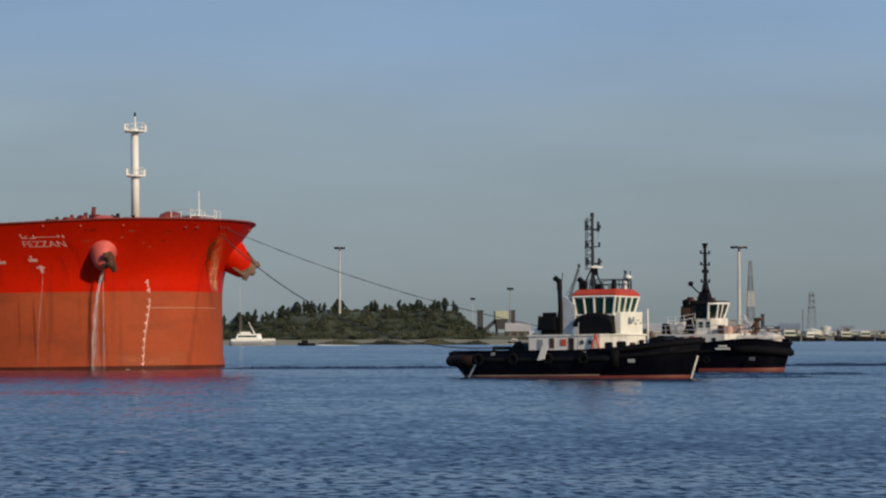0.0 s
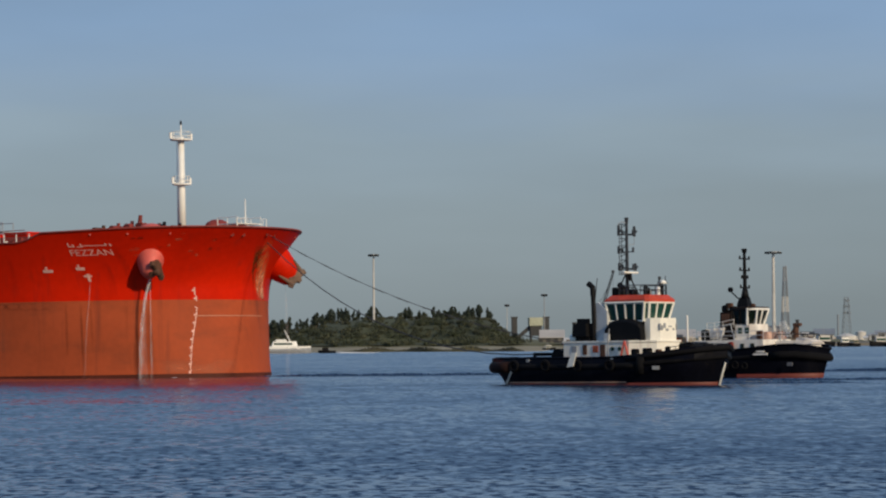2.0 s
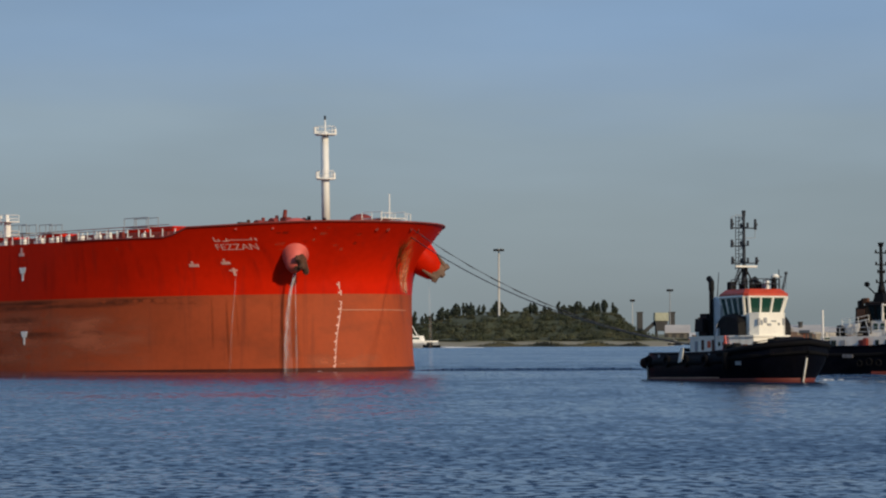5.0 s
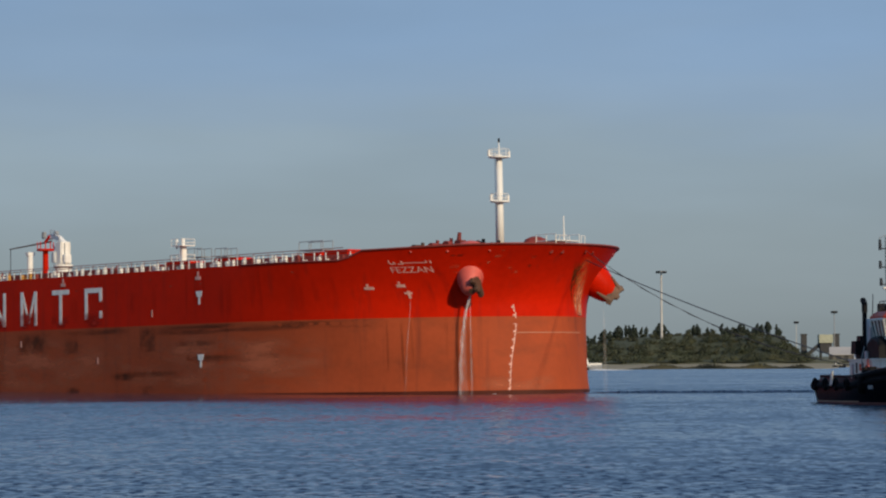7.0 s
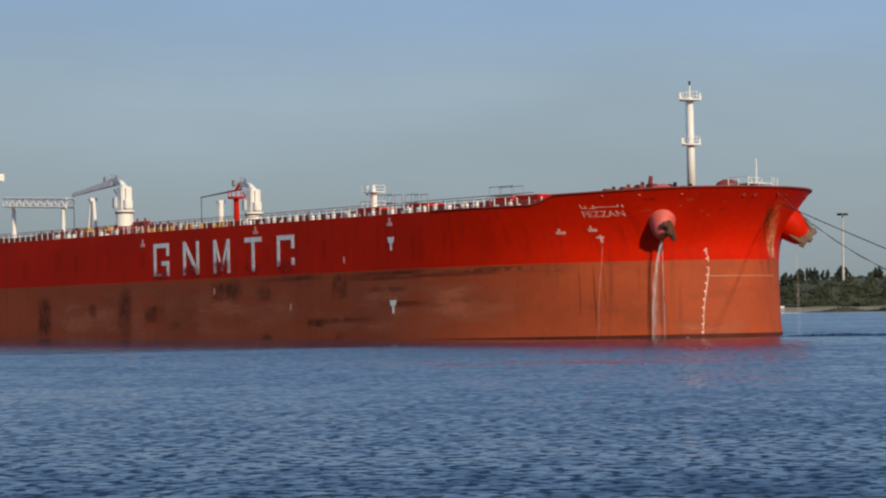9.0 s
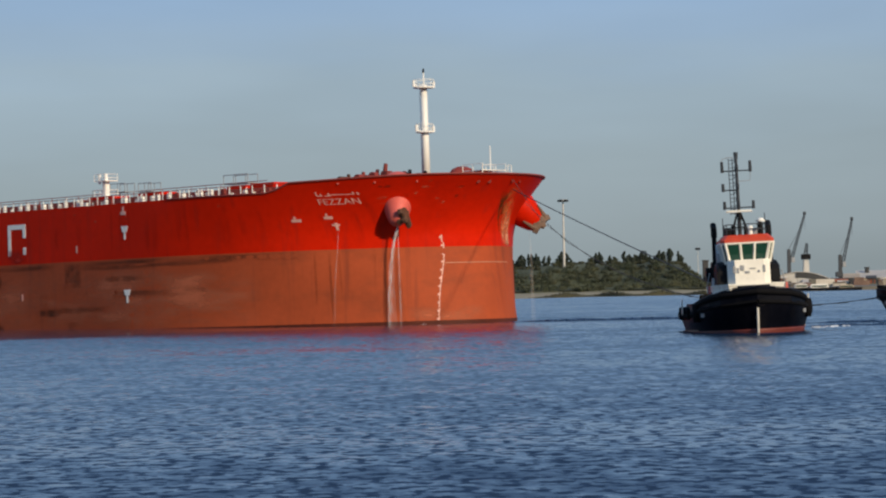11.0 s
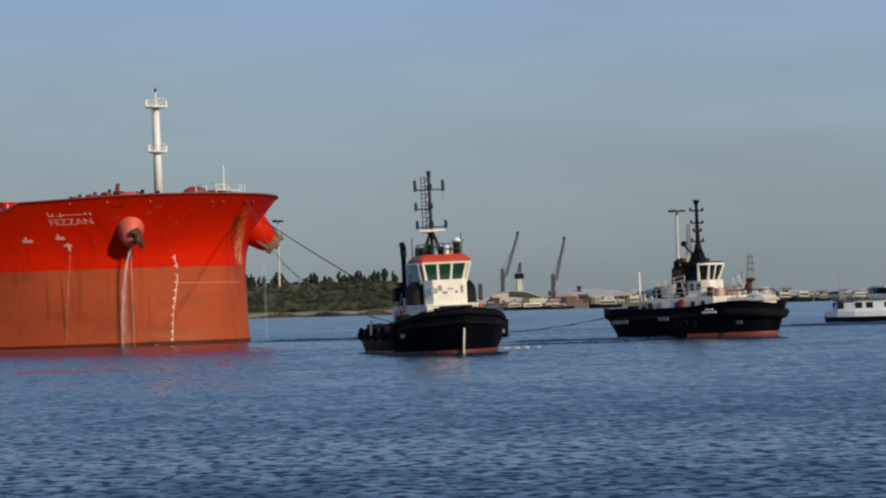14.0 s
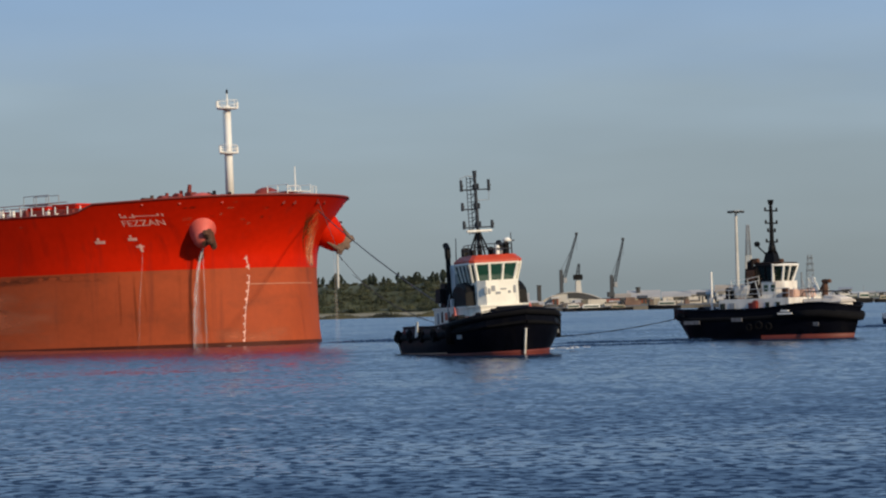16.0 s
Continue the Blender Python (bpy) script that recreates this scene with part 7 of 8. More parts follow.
    for s in (-1, 1):
        part("front_post", path_rod(B(), [(1.98, s * 0.85, 5.4), (2.42, s * 1.22, 7.0), (1.65, s * 1.9, 7.05), (1.4, s * 1.55, 5.4)], 0.15, 6), WHITE, t, "white wheelhouse front frame")
    part("centre_post", rod(B(), (2.0, 0, 5.4), (2.42, 0, 7.0), 0.1, 0.1, 6), WHITE, t)
    part("window_header", path_rod(B(), [(1.65, -1.9, 7.03), (2.42, -1.22, 7.03), (2.42, 1.22, 7.03), (1.65, 1.9, 7.03)], 0.13, 6), WHITE, t)
    # side windows of the tier, dark gear on the house top
    for s in (-1, 1):
        for x in (-1.3, -0.4, 0.6, 1.4):
            part("tier_window", box(B(), x - 0.24, x + 0.24, s * 1.6 - 0.04, s * 1.6 + 0.04, 4.55, 5.15, 0.02), GLASS, t)
        part("vent_box", box(B(), -3.6, -2.7, s * 1.9 - 0.5, s * 1.9 + 0.5, 3.88, 5.0, 0.1), DARK, t)
        part("side_locker", box(B(), 2.9, 3.5, s * 2.2 - 0.3, s * 2.2 + 0.3, 3.88, 4.8, 0.08), RUST, t)
        part("tow_rail", path_rod(B(), [(4.7, s * 1.8, 4.0), (4.9, s * 1.8, 4.35), (8.0, s * 1.4, 4.35), (8.3, s * 1.3, 4.0)], 0.05, 5), DARK, t)
    for s in (-1, 1):
        for x, y, z0, z1, w in ((-1.5, 1.2, 6.9, 7.45, 0.16), (-0.7, 1.9, 6.9, 7.7, 0.12), (-0.2, 1.5, 6.9, 7.35, 0.25)):
            part("funnel_vent", box(B(), x - w, x + w, s * y - w, s * y + w, z0, z1, 0.04), SOOT, t)
        part("funnel_grille", box(B(), -1.3, -0.4, s * 2.02 - 0.05, s * 2.02 + 0.05, 5.6, 6.6, 0.02), RUST, t, "rusty funnel grille")
    mx = 0.4
    mast = part("mast", rod(B(), (mx, 0, 7.2), (mx, 0, 13.0), 0.25, 0.15, 10), DARK, t, "tall black mast")
    part("mast_foot", prism(B(), [(mx - 0.75, -0.6), (mx + 0.6, -0.6), (mx + 0.6, 0.6), (mx - 0.75, 0.6)], 7.2, 8.3, -0.36), DARK, mast)
    part("mast_housing", rod(B(), (mx, 0, 8.2), (mx, 0, 9.2), 0.46, 0.26, 12), DARK, mast, "", True)
    for x, y, z in ((-1.0, -0.7, 7.5), (0.9, 0.6, 7.4), (-0.6, 0.8, 7.6)):
        part("roof_box", box(B(), x - 0.28, x + 0.28, y - 0.25, y + 0.25, 7.15, z + 0.25, 0.06), RUST, t)
    for z, w in ((9.3, 0.9), (10.3, 0.6), (11.1, 0.95), (12.3, 1.0)):
        bm = B()
        rod(bm, (mx, -w, z), (mx, w, z), 0.08, 0.08, 6)
        for y in (-w, w):
            rod(bm, (mx, y, z - 0.05), (mx, y, z + 0.3), 0.12, 0.1, 6)
        part("mast_arm", bm, DARK, mast)
    part("mast_head", rod(B(), (mx, 0, 12.9), (mx, 0, 13.35), 0.2, 0.32, 10), DARK, mast)
    bm = B()
    rod(bm, (-0.4, 0, 8.2), (-1.3, 0, 9.0), 0.07, 0.07, 6)
    box(bm, -1.55, -1.05, -0.22, 0.22, 8.9, 9.4, 0.1)
    part("aft_light", bm, DARK, t)
    bm = B()
    rod(bm, (-5.4, -2.0, 2.0), (-5.4, -2.0, 6.6), 0.13, 0.10, 10)
    part("crane_post", bm, WHITE, t, "white crane post on the aft deck")
    for x, y in ((4.9, -0.9), (6.4, 0.9)):
        part("fore_davit", rod(B(), (x, y, 3.6), (x - 0.7, y, 5.6), 0.06, 0.05, 6), GREY, t)
    bm = B()
    loft(bm, [[(x, y, z) for y, z in ((-1.5, 3.3), (-1.1, zt), (1.1, zt), (1.5, 3.3))] for x, zt in ((6.8, 4.0), (7.7, 3.9), (8.7, 3.55))])
    part("deck_tarpaulin", bm, TARP, t, "white tarpaulin over the fore deck gear")
    for q in (-1, 1):
        part("fore_casing_top", box(B(), 2.6, 4.0, q * 1.45 - 0.5, q * 1.45 + 0.5, 3.88, 4.65, 0.10), SALMON, t, "faded salmon pink casing before the wheelhouse")
    part("fore_lattice", lattice(B(), (4.9, 0.3, 4.0), (4.5, 0.3, 5.7), 0.8, 0.4, 4, 0.035), STEEL, t, "pale lattice davit")
    bm = B()
    rod(bm, (6.2, 0, 3.9), (6.2, 0, 5.3), 0.30, 0.26, 10)
    box(bm, 5.95, 6.8, -0.3, 0.3, 5.15, 5.5, 0.08)
    rod(bm, (6.0, 0, 4.9), (5.6, 0, 4.4), 0.16, 0.1, 8)
    part("fire_monitor", bm, RUST, t, "rust red fire monitor")
    bm = B()
    railing(bm, [(-4.4, -2.6, 3.88), (-3.0, -2.6, 3.88), (-1.5, -2.6, 3.88), (0.5, -2.6, 3.88), (2.2, -2.6, 3.88), (3.8, -2.6, 3.88)], 0.9, 0.035)
    railing(bm, [(-4.4, 2.6, 3.88), (-3.0, 2.6, 3.88), (-1.5, 2.6, 3.88), (0.5, 2.6, 3.88), (2.2, 2.6, 3.88), (3.8, 2.6, 3.88)], 0.9, 0.035)
    part("house_rail", bm, STEEL, t)
    bm = B()
    rod(bm, (-7.4, -1.0, 2.7), (-7.4, 1.0, 2.7), 0.6, 0.6, 14)
    box(bm, -8.2, -6.6, -1.5, 1.5, 1.7, 2.1, 0.05)
    part("aft_winch", bm, DARK, t)
    return t


tug_a = harbour_tug()
tug_b = escort_tug()


# ---- small craft ----


def motor_yacht():
    t = thing("motor_yacht", "white motor yacht with grey lower hull under way", "motor yacht")
    part("hull", small_hull(B(), 17.0, 4.6, 1.6), GREY, t, "pale grey hull", True)
    part("upper_hull", prism(B(), [(-7.6, -2.1), (4.0, -2.1), (8.2, 0), (4.0, 2.1), (-7.6, 2.1)], 1.5, 2.5, 0.03), WHITE, t)
    part("saloon", prism(B(), [(-6.0, -1.8), (2.0, -1.8), (3.6, 0), (2.0, 1.8), (-6.0, 1.8)], 2.4, 4.3, -0.12), WHITE, t, "white saloon")
    for s in (-1, 1):
        bm = B()
        box(bm, -5.2, 1.4, s * 1.72 - 0.05, s * 1.72 + 0.05, 3.0, 3.7, 0.03)
        part("saloon_window", bm, GLASS, t)
    part("flybridge", box(B(), -4.6, -0.6, -1.5, 1.5, 4.2, 5.0, 0.2), WHITE, t)
    bm = B()
    rod(bm, (1.2, 0, 3.6), (-1.4, 0, 8.6), 0.22, 0.10, 8)
    part("raked_mast", bm, WHITE, t, "white raked mast")
    return t


def work_launch():
    t = thing("work_launch", "small dark motor launch running along the shore", "motor boat")
    part("hull", small_hull(B(), 6.4, 2.2, 0.9), DARK, t, "dark hull", True)
    part("cuddy", box(B(), -0.6, 1.8, -0.8, 0.8, 0.9, 2.0, 0.15, 0.1), DARK, t)
    part("windscreen", box(B(), 1.7, 1.78, -0.7, 0.7, 1.4, 2.0), GLASS, t)
    bm = B()
    rings = []
    for x, w, h in ((-3.0, 0.8, 0.5), (-6.0, 1.1, 0.35), (-10.0, 1.3, 0.25), (-15.0, 1.0, 0.15), (-19.0, 0.4, 0.06)):
        rings.append([(x, -w, 0.0), (x, -w * 0.5, h), (x, w * 0.5, h * 0.9), (x, w, 0.0)])
    loft(bm, rings)
    part("wake", bm, FOAM, t, "white wake behind the launch", True)
    return t


def moored_boat(az, d, L, h, material, label, turn):
    t = thing("moored_boat", label, "boat", "boats at the far quay")
    t.matrix_basis = Matrix.Translation(bearing(az, d)) @ Matrix.Rotation(radians(turn), 4, "Z")
    part("hull", small_hull(B(), L, L * 0.24, h * 0.45), DARK, t, "", True)
    part("house", box(B(), -L * 0.35, L * 0.2, -L * 0.08, L * 0.08, h * 0.45, h, 0.15, 0.1), material, t)
    bm = B()
    box(bm, -L * 0.3, L * 0.15, -L * 0.09, L * 0.09, h * 0.62, h * 0.82)
    part("window_band", bm, GLASS, t)
    bm = B()
    rod(bm, (-L * 0.1, 0, h), (-L * 0.1, 0, h * 1.7), 0.1, 0.07, 6)
    part("mast", bm, GREY, t)
    return t


moored_boat(8.20, 992, 9, 2.6, FARWHITE, "small white boat moored at the far quay", 8)
moored_boat(8.60, 992, 12, 2.4, WHITE, "white cabin boat moored at the far quay", -4)
moored_boat(10.08, 992, 12, 2.9, FARWHITE, "white passenger boat moored at the far quay", 176)
moored_boat(6.92, 940, 5, 1.7, FARWHITE, "small pale boat drawn up on the shore", 20)
moored_boat(9.15, 992, 10, 2.0, SHED_WALL, "small tan barge moored at the far quay", 3)


for az, L, h, m_ in ((12.62, 12, 4.6, FARWHITE), (13.08, 6, 3.6, WHITE), (13.32, 4, 2.8, SHED_WALL), (13.80, 9, 3.9, FARWHITE), (14.20, 9, 4.1, FARWHITE), (14.62, 7, 2.8, SHED_WALL), (15.35, 10, 3.2, FARWHITE)):
    moored_boat(az, 1105, L, h, m_, "pale cabin boat moored along the far embankment", 172 + 3 * L)


def inland_vessel():
    t = thing("inland_vessel", "pale inland passenger vessel with navy blue lower hull", "inland vessel")
    L = 46.0
    pale = mat("pale blue white paint", (0.50, 0.55, 0.60), 0.5, var=0.12, scale=0.5, grain=4, dirt=(0.30, 0.28, 0.25), dirt_amount=0.4, streaks=True)
    navy = mat("navy blue hull paint", (0.006, 0.010, 0.030), 0.5, var=0.3, scale=0.6, grain=4)
    grey = mat("dark grey roof paint", (0.07, 0.08, 0.09), 0.7, var=0.2, scale=0.8, grain=4)
    part("hull", small_hull(B(), L, 6.4, 0.80, 0.05), navy, t, "navy blue lower hull", True)
    bow = lambda w, tip: [(-L / 2 + 0.8, -w), (16.0, -w), (19.6, -w * 0.78), (21.6, -w * 0.42), (tip, 0), (21.6, w * 0.42), (19.6, w * 0.78), (16.0, w), (-L / 2 + 0.8, w)]
    part("bulwark", prism(B(), bow(3.1, 22.9), 0.78, 1.45, 0.01), pale, t, "pale bulwark above the navy hull")
    part("cabin", prism(B(), bow(2.75, 22.0), 1.4, 2.8, -0.05), pale, t, "pale blue white passenger cabin")
    part("cabin_roof", prism(B(), bow(2.7, 21.9), 2.8, 3.0), grey, t, "dark grey cabin roof edge")
    # windows along both sides and round the bow
    for q in (-1, 1):
        side = [Vector((x, q * abs(y) * 0.965, 0)) for x, y in bow(2.75, 22.0)[:4]][::-1]
        at, seg = 0.45, 0
        k = 0
        while seg < len(side) - 1 and k < 24:
            p0, p1 = side[seg], side[seg + 1]
            run = (p1 - p0).length
            if at + 0.45 > run:
                at, seg = 0.6, seg + 1
                continue
            c = p0.lerp(p1, at / run)
            turn = math.atan2(p1.y - p0.y, p1.x - p0.x)
            tall = k % 7 == 4
            w = part("cabin_door" if tall else "window", box(B(), -0.42, 0.42, -0.06, 0.06, -0.95 if tall else -0.38, 0.38, 0.02), DARKGLASS, t)
            w.matrix_basis = Matrix.Translation((c.x, c.y, 2.22)) @ Matrix.Rotation(turn, 4, "Z")
            at += 1.35
            k += 1
    part("wheelhouse_base", prism(B(), [(2.0, -2.2), (15.4, -2.2), (16.2, -1.2), (16.2, 1.2), (15.4, 2.2), (2.0, 2.2)], 2.98, 3.6), pale, t)
    part("wheelhouse", prism(B(), [(6.0, -2.1), (15.2, -2.1), (16.2, -1.1), (16.2, 1.1), (15.2, 2.1), (6.0, 2.1)], 3.6, 4.4, 0.05), DARKGLASS, t, "dark glazed wheelhouse")
    part("wheelhouse_roof", prism(B(), [(5.6, -2.4), (15.6, -2.4), (16.7, -1.2), (16.7, 1.2), (15.6, 2.4), (5.6, 2.4)], 4.4, 4.56), pale, t, "pale wheelhouse roof")
    for q in (-1, 1):
        part("side_housing", box(B(), 10.2, 12.4, q * 2.82 - 0.1, q * 2.82 + 0.1, 1.2, 3.6, 0.03), WHITE, t, "bright white side housing")
        part("housing_window", box(B(), 10.7, 11.9, q * 2.93 - 0.03, q * 2.93 + 0.03, 2.2, 3.2, 0.02), DARKGLASS, t)
        part("roof_rail", railing(B(), [(16.0, q * 2.3, 3.0), (18.5, q * 2.0, 3.0), (20.6, q * 1.1, 3.0)], 0.5, 0.03), STEEL, t)
    part("flagstaff", rod(B(), (20.9, 0, 2.9), (20.9, 0, 6.2), 0.06, 0.04, 6), GREY, t)
    part("radar_post", rod(B(), (11.0, 0, 4.5), (11.0, 0, 6.4), 0.16, 0.12, 8), DARK, t)
    return t


yacht = motor_yacht()
yacht.scale = (0.86, 0.86, 0.86)
launch = work_launch()
launch.scale = (0.86, 0.86, 0.86)
vessel = inland_vessel()

# ---- disturbed water ----


def water_ridge(name, length, width, height, label):
    """A long low swell with rippled crests."""
    bm = B()
    rings = []
    for i in range(41):
        k = i / 40
        x = length * (k - 0.5)
        h = height * min(1.0, 5 * k, 5 * (1 - k)) * (0.85 + 0.15 * math.sin(k * 37) * math.sin(k * 11 + 1))
        y = 0.5 * math.sin(k * 9)
        rings.append([(x, y - width / 2, -0.03), (x, y - width * 0.2, h * 0.6), (x, y, h), (x, y + width * 0.2, h * 0.6), (x, y + width / 2, -0.03)])
    loft(bm, rings, closed=False)
    return solid(name, bm, WATER, label, "wave", smooth=True)


bow_swell = water_ridge("bow_swell", 34.0, 2.6, 0.36, "low dark swell running off the tanker's stem")
wash_swell = water_ridge("wash_swell", 40.0, 2.0, 0.42, "low dark swell in the wash of the tugs")

lead_swell = water_ridge("wash_swell", 26.0, 1.6, 0.26, "low dark swell between the two tugs")
trail_swell = water_ridge("wash_swell", 18.0, 1.4, 0.20, "short dark swell between the two tugs")


def lee_slick():
    """Smoother water along the tanker's side; it thins out away from the plating."""
    bm = B()
    uv = bm.loops.layers.uv.new("UVMap")
    side = [hull_point(i / 40.0, 0.0) for i in range(1, 41)] + [(x, BEAM) for x in (-60.0, -90.0, -130.0, -180.0)]
    rows = []
    for q in range(9):
        k = q / 8
        row = []
        for x, y in [(hull_point(0.002, 0.0)[0] + 0.2, -0.5)] + side:
            row.append((bm.verts.new((x + (1.0 + 12.0 * k) * 0.35, -y + 0.6 - 100.0 * k ** 1.8, 0.012 - 0.008 * k)), 1.0 - k))
        rows.append(row)
    for a, b in zip(rows, rows[1:]):
        for i in range(len(a) - 1):
            ring = (a[i], a[i + 1], b[i + 1], b[i])
            face = bm.faces.new([r[0] for r in ring])
            for loop, r in zip(face.loops, ring):
                loop[uv].uv = (0.0, r[1] ** 0.4)
    return solid("lee_slick", bm, SLICK, "smoother dark water along the tanker's side", "water", smooth=True)


slick = lee_slick()


def foam_streak(name, length, width, label, seed):
    """Broken white water: low uneven foam clots in a strip."""
    rng = random.Random(seed)
    t = thing(name, label, "wake")
    for i in range(16):
        x, y = rng.uniform(-0.5, 0.5) * length, rng.gauss(0, 0.25) * width
        w, h = rng.uniform(0.3, 1.0), rng.uniform(0.03, 0.10)
        bm = B()
        loft(bm, [[(x + w * s * math.cos(a * 0.7854) * (0.7 + 0.3 * math.sin(a * 3 + i)), y + 0.35 * w * s * math.sin(a * 0.7854), z) for a in range(8)] for z, s in ((-0.02, 1.0), (h, 0.6))])
        part("foam_clot", bm, FOAM, t)
    return t


tug_wash = foam_streak("tug_wash", 7.0, 2.4, "broken white wash beside the harbour tug", 3)
tug_wash_far = foam_streak("tug_wash", 10.0, 2.0, "thin white wash astern of the farther tug", 4)

# ---- tow lines ----


def tow_line(name, n, r, material, label):
    """A rope built in n stiff pieces that hang in a curve."""
    t = thing(name, label, "tow rope", "tow lines")
    pieces = []
    for i in range(n):
        bm = B()
        rod(bm, (-0.53, 0, 0), (0.53, 0, 0), r, r, 8)
        pieces.append(part("rope_piece", bm, material, t))
    return t, pieces


# ---- keyed movement ----


def ship_turn(t):
    u = (t - 8.0) / 8.0
    return 1.061 * u + 0.003 * u * u


SHIP_RZ = -45.56


def ship_pose(t):
    p = bearing(1.687 + ship_turn(t), 309.9)
    return pose(p.x, p.y, 0.0, 0, -TRIM, SHIP_RZ)


def ship_flat(t):
    p = bearing(1.687 + ship_turn(t), 309.9)
    return pose(p.x, p.y, 0.0, 0, 0, SHIP_RZ)


def between(rows, t):
    """Smooth value between keyed pairs (Catmull-Rom)."""
    i = 0
    while i < len(rows) - 2 and t > rows[i + 1][0]:
        i += 1
    (t0, a), (t1, b) = rows[i], rows[i + 1]
    u = (t - t0) / (t1 - t0)
    va = (b - rows[i - 1][1]) / (t1 - rows[i - 1][0]) if i > 0 else (b - a) / (t1 - t0)
    vb = (rows[i + 2][1] - a) / (rows[i + 2][0] - t0) if i + 2 < len(rows) else (b - a) / (t1 - t0)
    h = t1 - t0
    return (2 * u ** 3 - 3 * u ** 2 + 1) * a + (u ** 3 - 2 * u * u + u) * h * va + (-2 * u ** 3 + 3 * u * u) * b + (u ** 3 - u * u) * h * vb


# bearing of the mast, distance, and angle of the bow away from the camera
TUG_A_AZ = ((0, 8.66), (1, 8.68), (2, 8.66), (3.5, 8.57), (6, 8.33), (7, 8.12), (9, 7.53), (10.5, 7.08), (11, 7.02), (12, 6.92), (13, 6.75), (14, 6.55), (15, 6.41), (16, 6.34))
TUG_A_D = ((0, 247.0), (3.5, 242.0), (7, 238.0), (11, 228.0), (16, 222.0))
TUG_A_BOW = ((0, 62.0), (1.5, 56.5), (2.5, 50.0), (3.5, 43.0), (6, 20.0), (7, 16.0), (9.5, 8.5), (11, 4.5), (12.5, 5.0), (14.5, 12.8), (16, 17.0))
TUG_B_AZ = ((0, 10.91), (3.5, 11.11), (8, 11.42), (11.5, 11.74), (13.5, 11.99), (16, 12.34))
TUG_B_D = ((0, 285.0), (3.5, 281.0), (12.5, 268.0), (16, 263.0))
TUG_B_BOW = ((0, 64.0), (3.5, 60.0), (12.5, 54.0), (16, 57.0))


def tug_pose(t, az, dist, bow, mast_x, mast_y=0.0, bob=0.0, heel=0.0):
    a, d, k = between(az, t), between(dist, t), between(bow, t)
    toward = math.degrees(math.atan2(-math.cos(radians(a)), -math.sin(radians(a))))
    rz = toward + k
    p = bearing(a, d)
    m = pose(p.x, p.y, 0.03 * math.sin(t * 1.7 + bob), heel + 0.4 * math.sin(t * 1.3 + bob), -0.7 + 0.25 * math.sin(t * 1.1 + bob), rz)
    return m @ Matrix.Translation((-mast_x, -mast_y, 0))


def tug_a_pose(t):
    return tug_pose(t, TUG_A_AZ, TUG_A_D, TUG_A_BOW, 1.7, -0.2, 0.0, -0.4 + 1.9 * smooth01((t - 5.0) / 6.0))


def tug_b_pose(t):
    return tug_pose(t, TUG_B_AZ, TUG_B_D, TUG_B_BOW, 0.2, 0.0, 2.0)


def rope_rows(pieces, start, end, sag, skew=lambda t: 1.0):
    """Key the pieces along a hanging line between two moving points."""
    n = len(pieces)
    times = [0.5 * i for i in range(33)]
    curves = []
    for t in times:
        a, b = start(t), end(t)
        k = skew(t)      # below 1 the rope hangs deepest near its start
        curves.append([a.lerp(b, i / n) - Vector((0, 0, 4 * sag(t) * (i / n) ** k * (1 - (i / n) ** k))) for i in range(n + 1)])
    longest = max((c[i + 1] - c[i]).length for c in curves for i in range(n))
    for i, p in enumerate(pieces):
        for v in p.data.vertices:
            v.co.x *= longest * 1.03
        rows = []
        for t, c in zip(times, curves):
            way = c[i + 1] - c[i]
            m = way.to_track_quat("X", "Z").to_matrix().to_4x4()
            rows.append((t, Matrix.Translation((c[i] + c[i + 1]) / 2) @ m))
        walk(p, rows)


SAG_A = ((0, 4.2), (2.5, 4.1), (3.5, 3.4), (7, 0.5), (10.5, 0.2), (14.5, 0.3), (16, 0.5))
SAG_B = ((0, 1.7), (2.5, 3.8), (3.5, 4.3), (7, 4.6), (8.5, 5.4), (12, 8.0), (16, 9.8))
SKEW_B = ((0, 1.0), (4, 1.0), (7, 1.0), (11, 0.78), (16, 0.62))
line_a, pieces_a = tow_line("tow_line", 14, 0.055, ROPE, "dark towing rope from the tanker's bow to the tug")
line_b, pieces_b = tow_line("tow_line", 16, 0.030, ROPE, "slack towing rope from the tanker's bow to the farther tug")


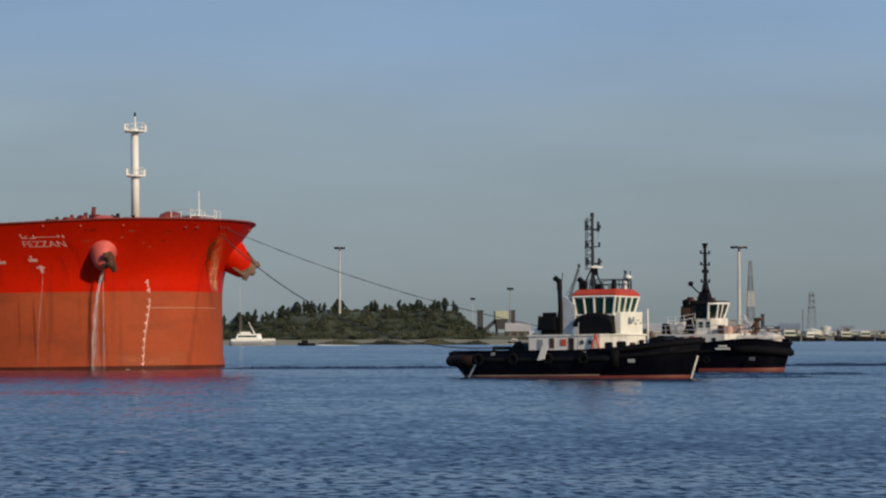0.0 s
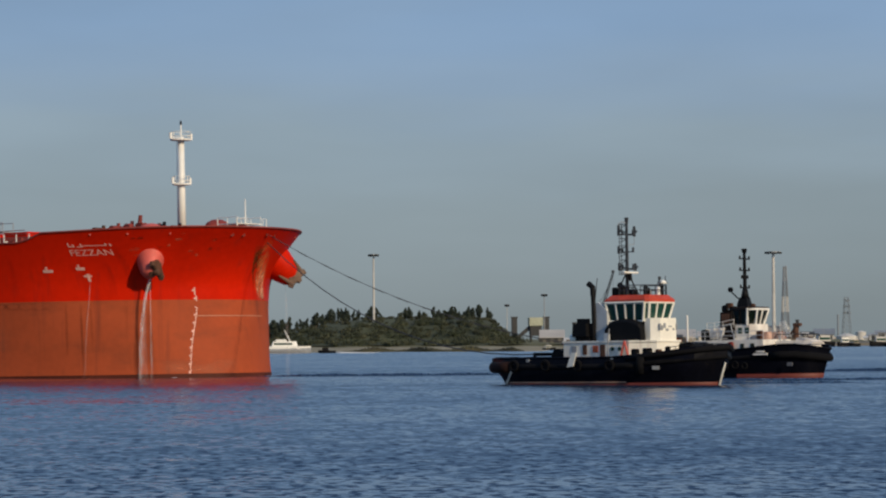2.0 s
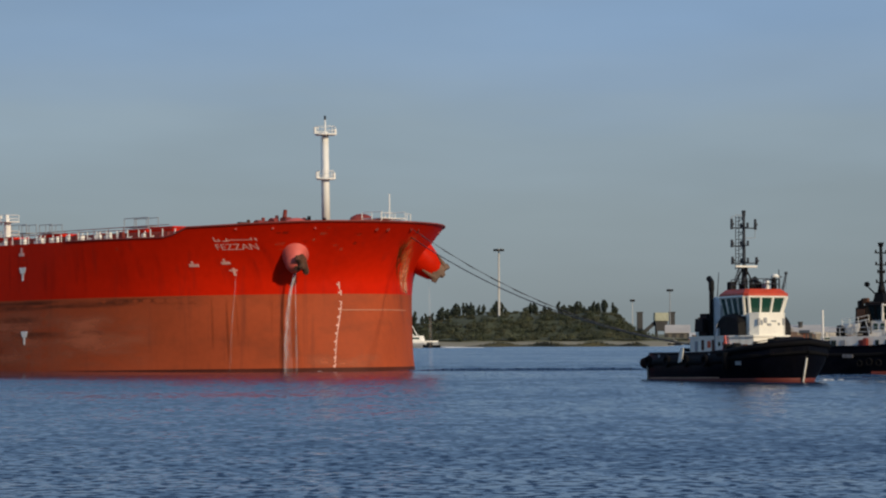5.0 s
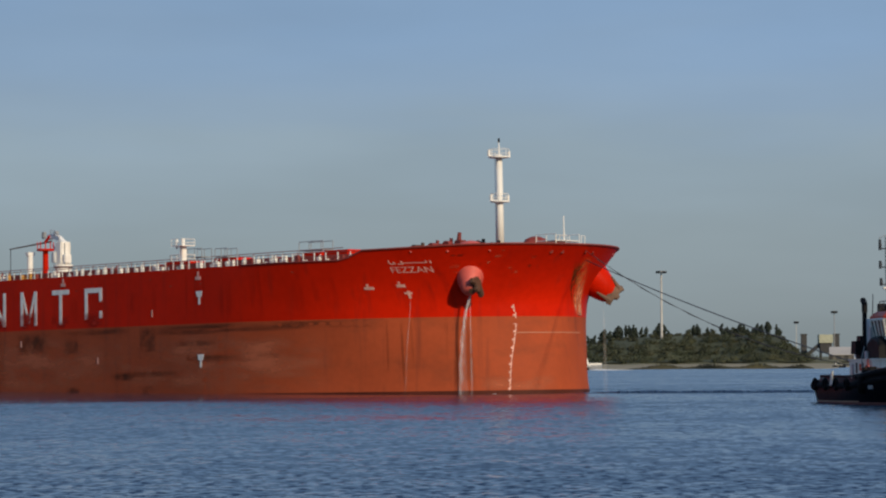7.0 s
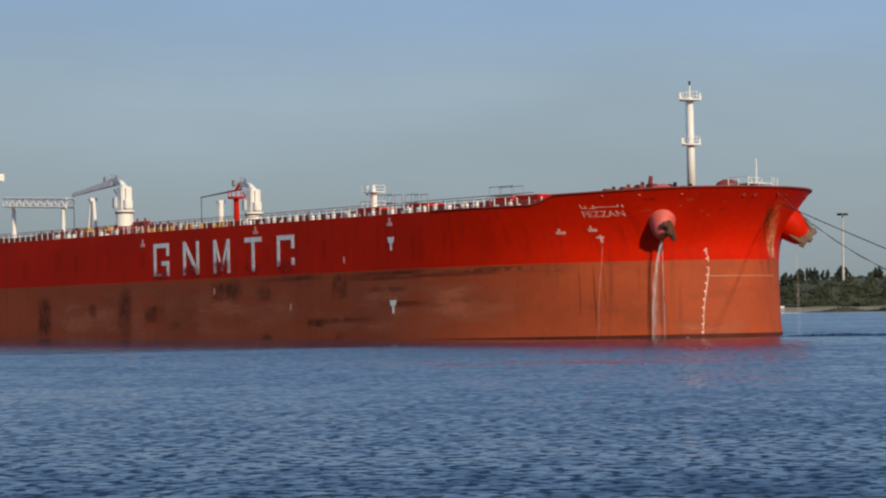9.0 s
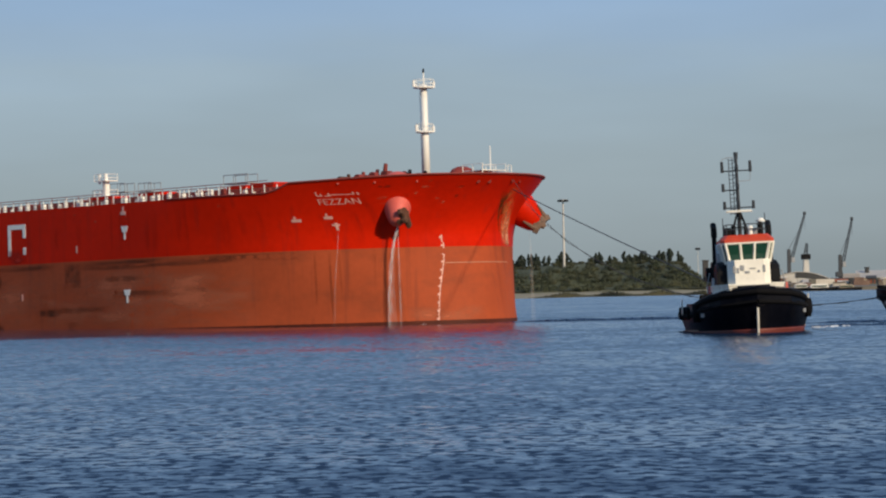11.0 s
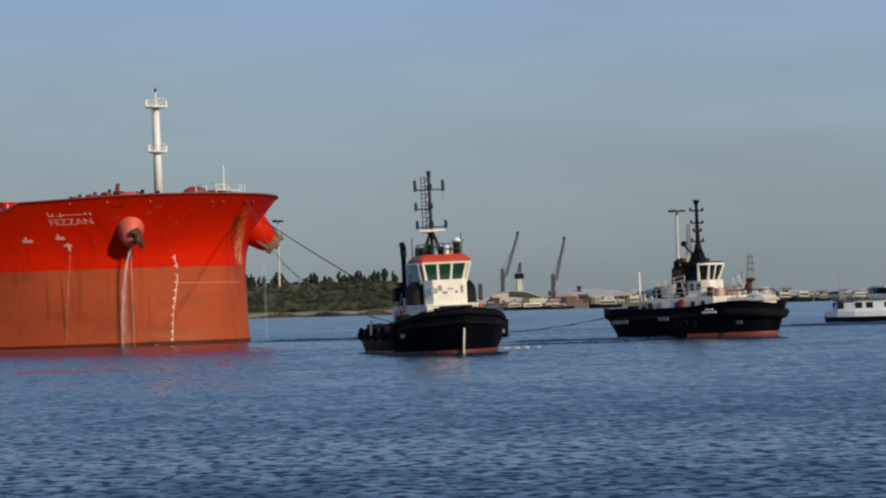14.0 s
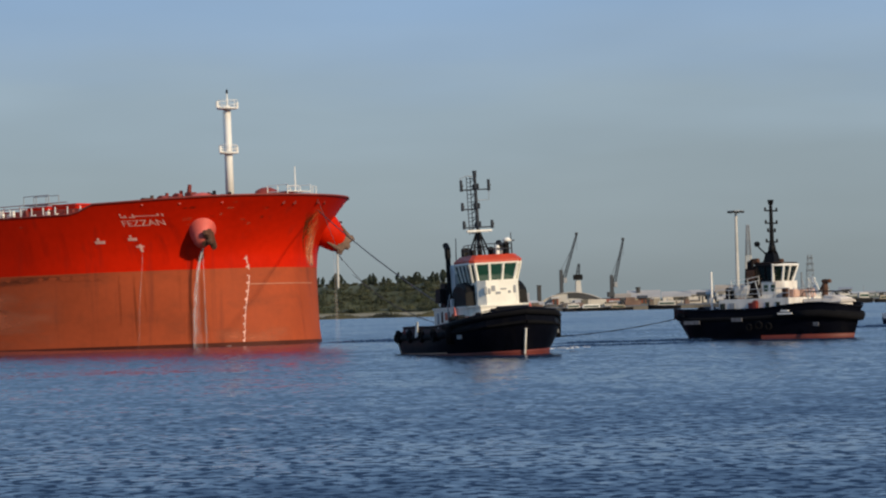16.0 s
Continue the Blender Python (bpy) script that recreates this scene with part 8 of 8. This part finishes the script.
def motions():
    halves = [0.5 * i for i in range(33)]
    walk(water, [(0, pose(0, 0, 0)), (16, pose(4.0, -1.5, 0))])
    walk(tanker, [(t, ship_pose(t)) for t in halves])
    walk(slick, [(t, ship_flat(t)) for t in halves])
    walk(tug_a, [(t, tug_a_pose(t)) for t in halves])
    walk(tug_b, [(t, tug_b_pose(t)) for t in halves])
    walk(bow_swell, [(t, Matrix.Translation(Vector((*(ship_pose(t) @ Vector((-4, 0, 0))).xy, 0)) + Vector((17.5, -3.0, 0)))) for t in halves])
    walk(wash_swell, [(t, Matrix.Translation(bearing(between(TUG_B_AZ, t) + 4.2, 330))) for t in halves])
    walk(lead_swell, [(t, Matrix.Translation(bearing(between(TUG_A_AZ, t) + 3.6, 262))) for t in halves])
    walk(trail_swell, [(t, Matrix.Translation(bearing(between(TUG_A_AZ, t) + 3.0, 246))) for t in halves])
    walk(tug_wash, [(t, tug_a_pose(t) @ Matrix.Translation((2.0, 6.2, 0))) for t in halves])
    walk(tug_wash_far, [(t, tug_b_pose(t) @ Matrix.Translation((-14.5, 1.0, 0))) for t in halves])
    rope_rows(pieces_a, lambda t: ship_pose(t) @ Vector((-1.7, 2.8, 15.3)), lambda t: tug_a_pose(t) @ Vector((-6.0, 0.0, 3.0)), lambda t: between(SAG_A, t))
    rope_rows(pieces_b, lambda t: ship_pose(t) @ Vector((-0.55, 1.6, 16.3)), lambda t: tug_b_pose(t) @ Vector((-7.0, 0.0, 2.9)), lambda t: between(SAG_B, t), lambda t: between(SKEW_B, t))
    walk(yacht, [(0, pose(*bearing(1.38, 850), 0, 0, 2)), (16, pose(*bearing(1.60, 850), 0, 0, 2))])
    walk(launch, [(0, pose(*bearing(2.52, 840), 0, 0, 178)), (16, pose(*bearing(0.2, 840), 0, 0, 178))])
    walk(vessel, [(0, pose(*(bearing(14.95, 352) + Vector((23.5, 0, 0))), 0, 0, 180)), (16, pose(*(bearing(14.52, 352) + Vector((23.5, 0, 0))), 0, 0, 180))])


motions()
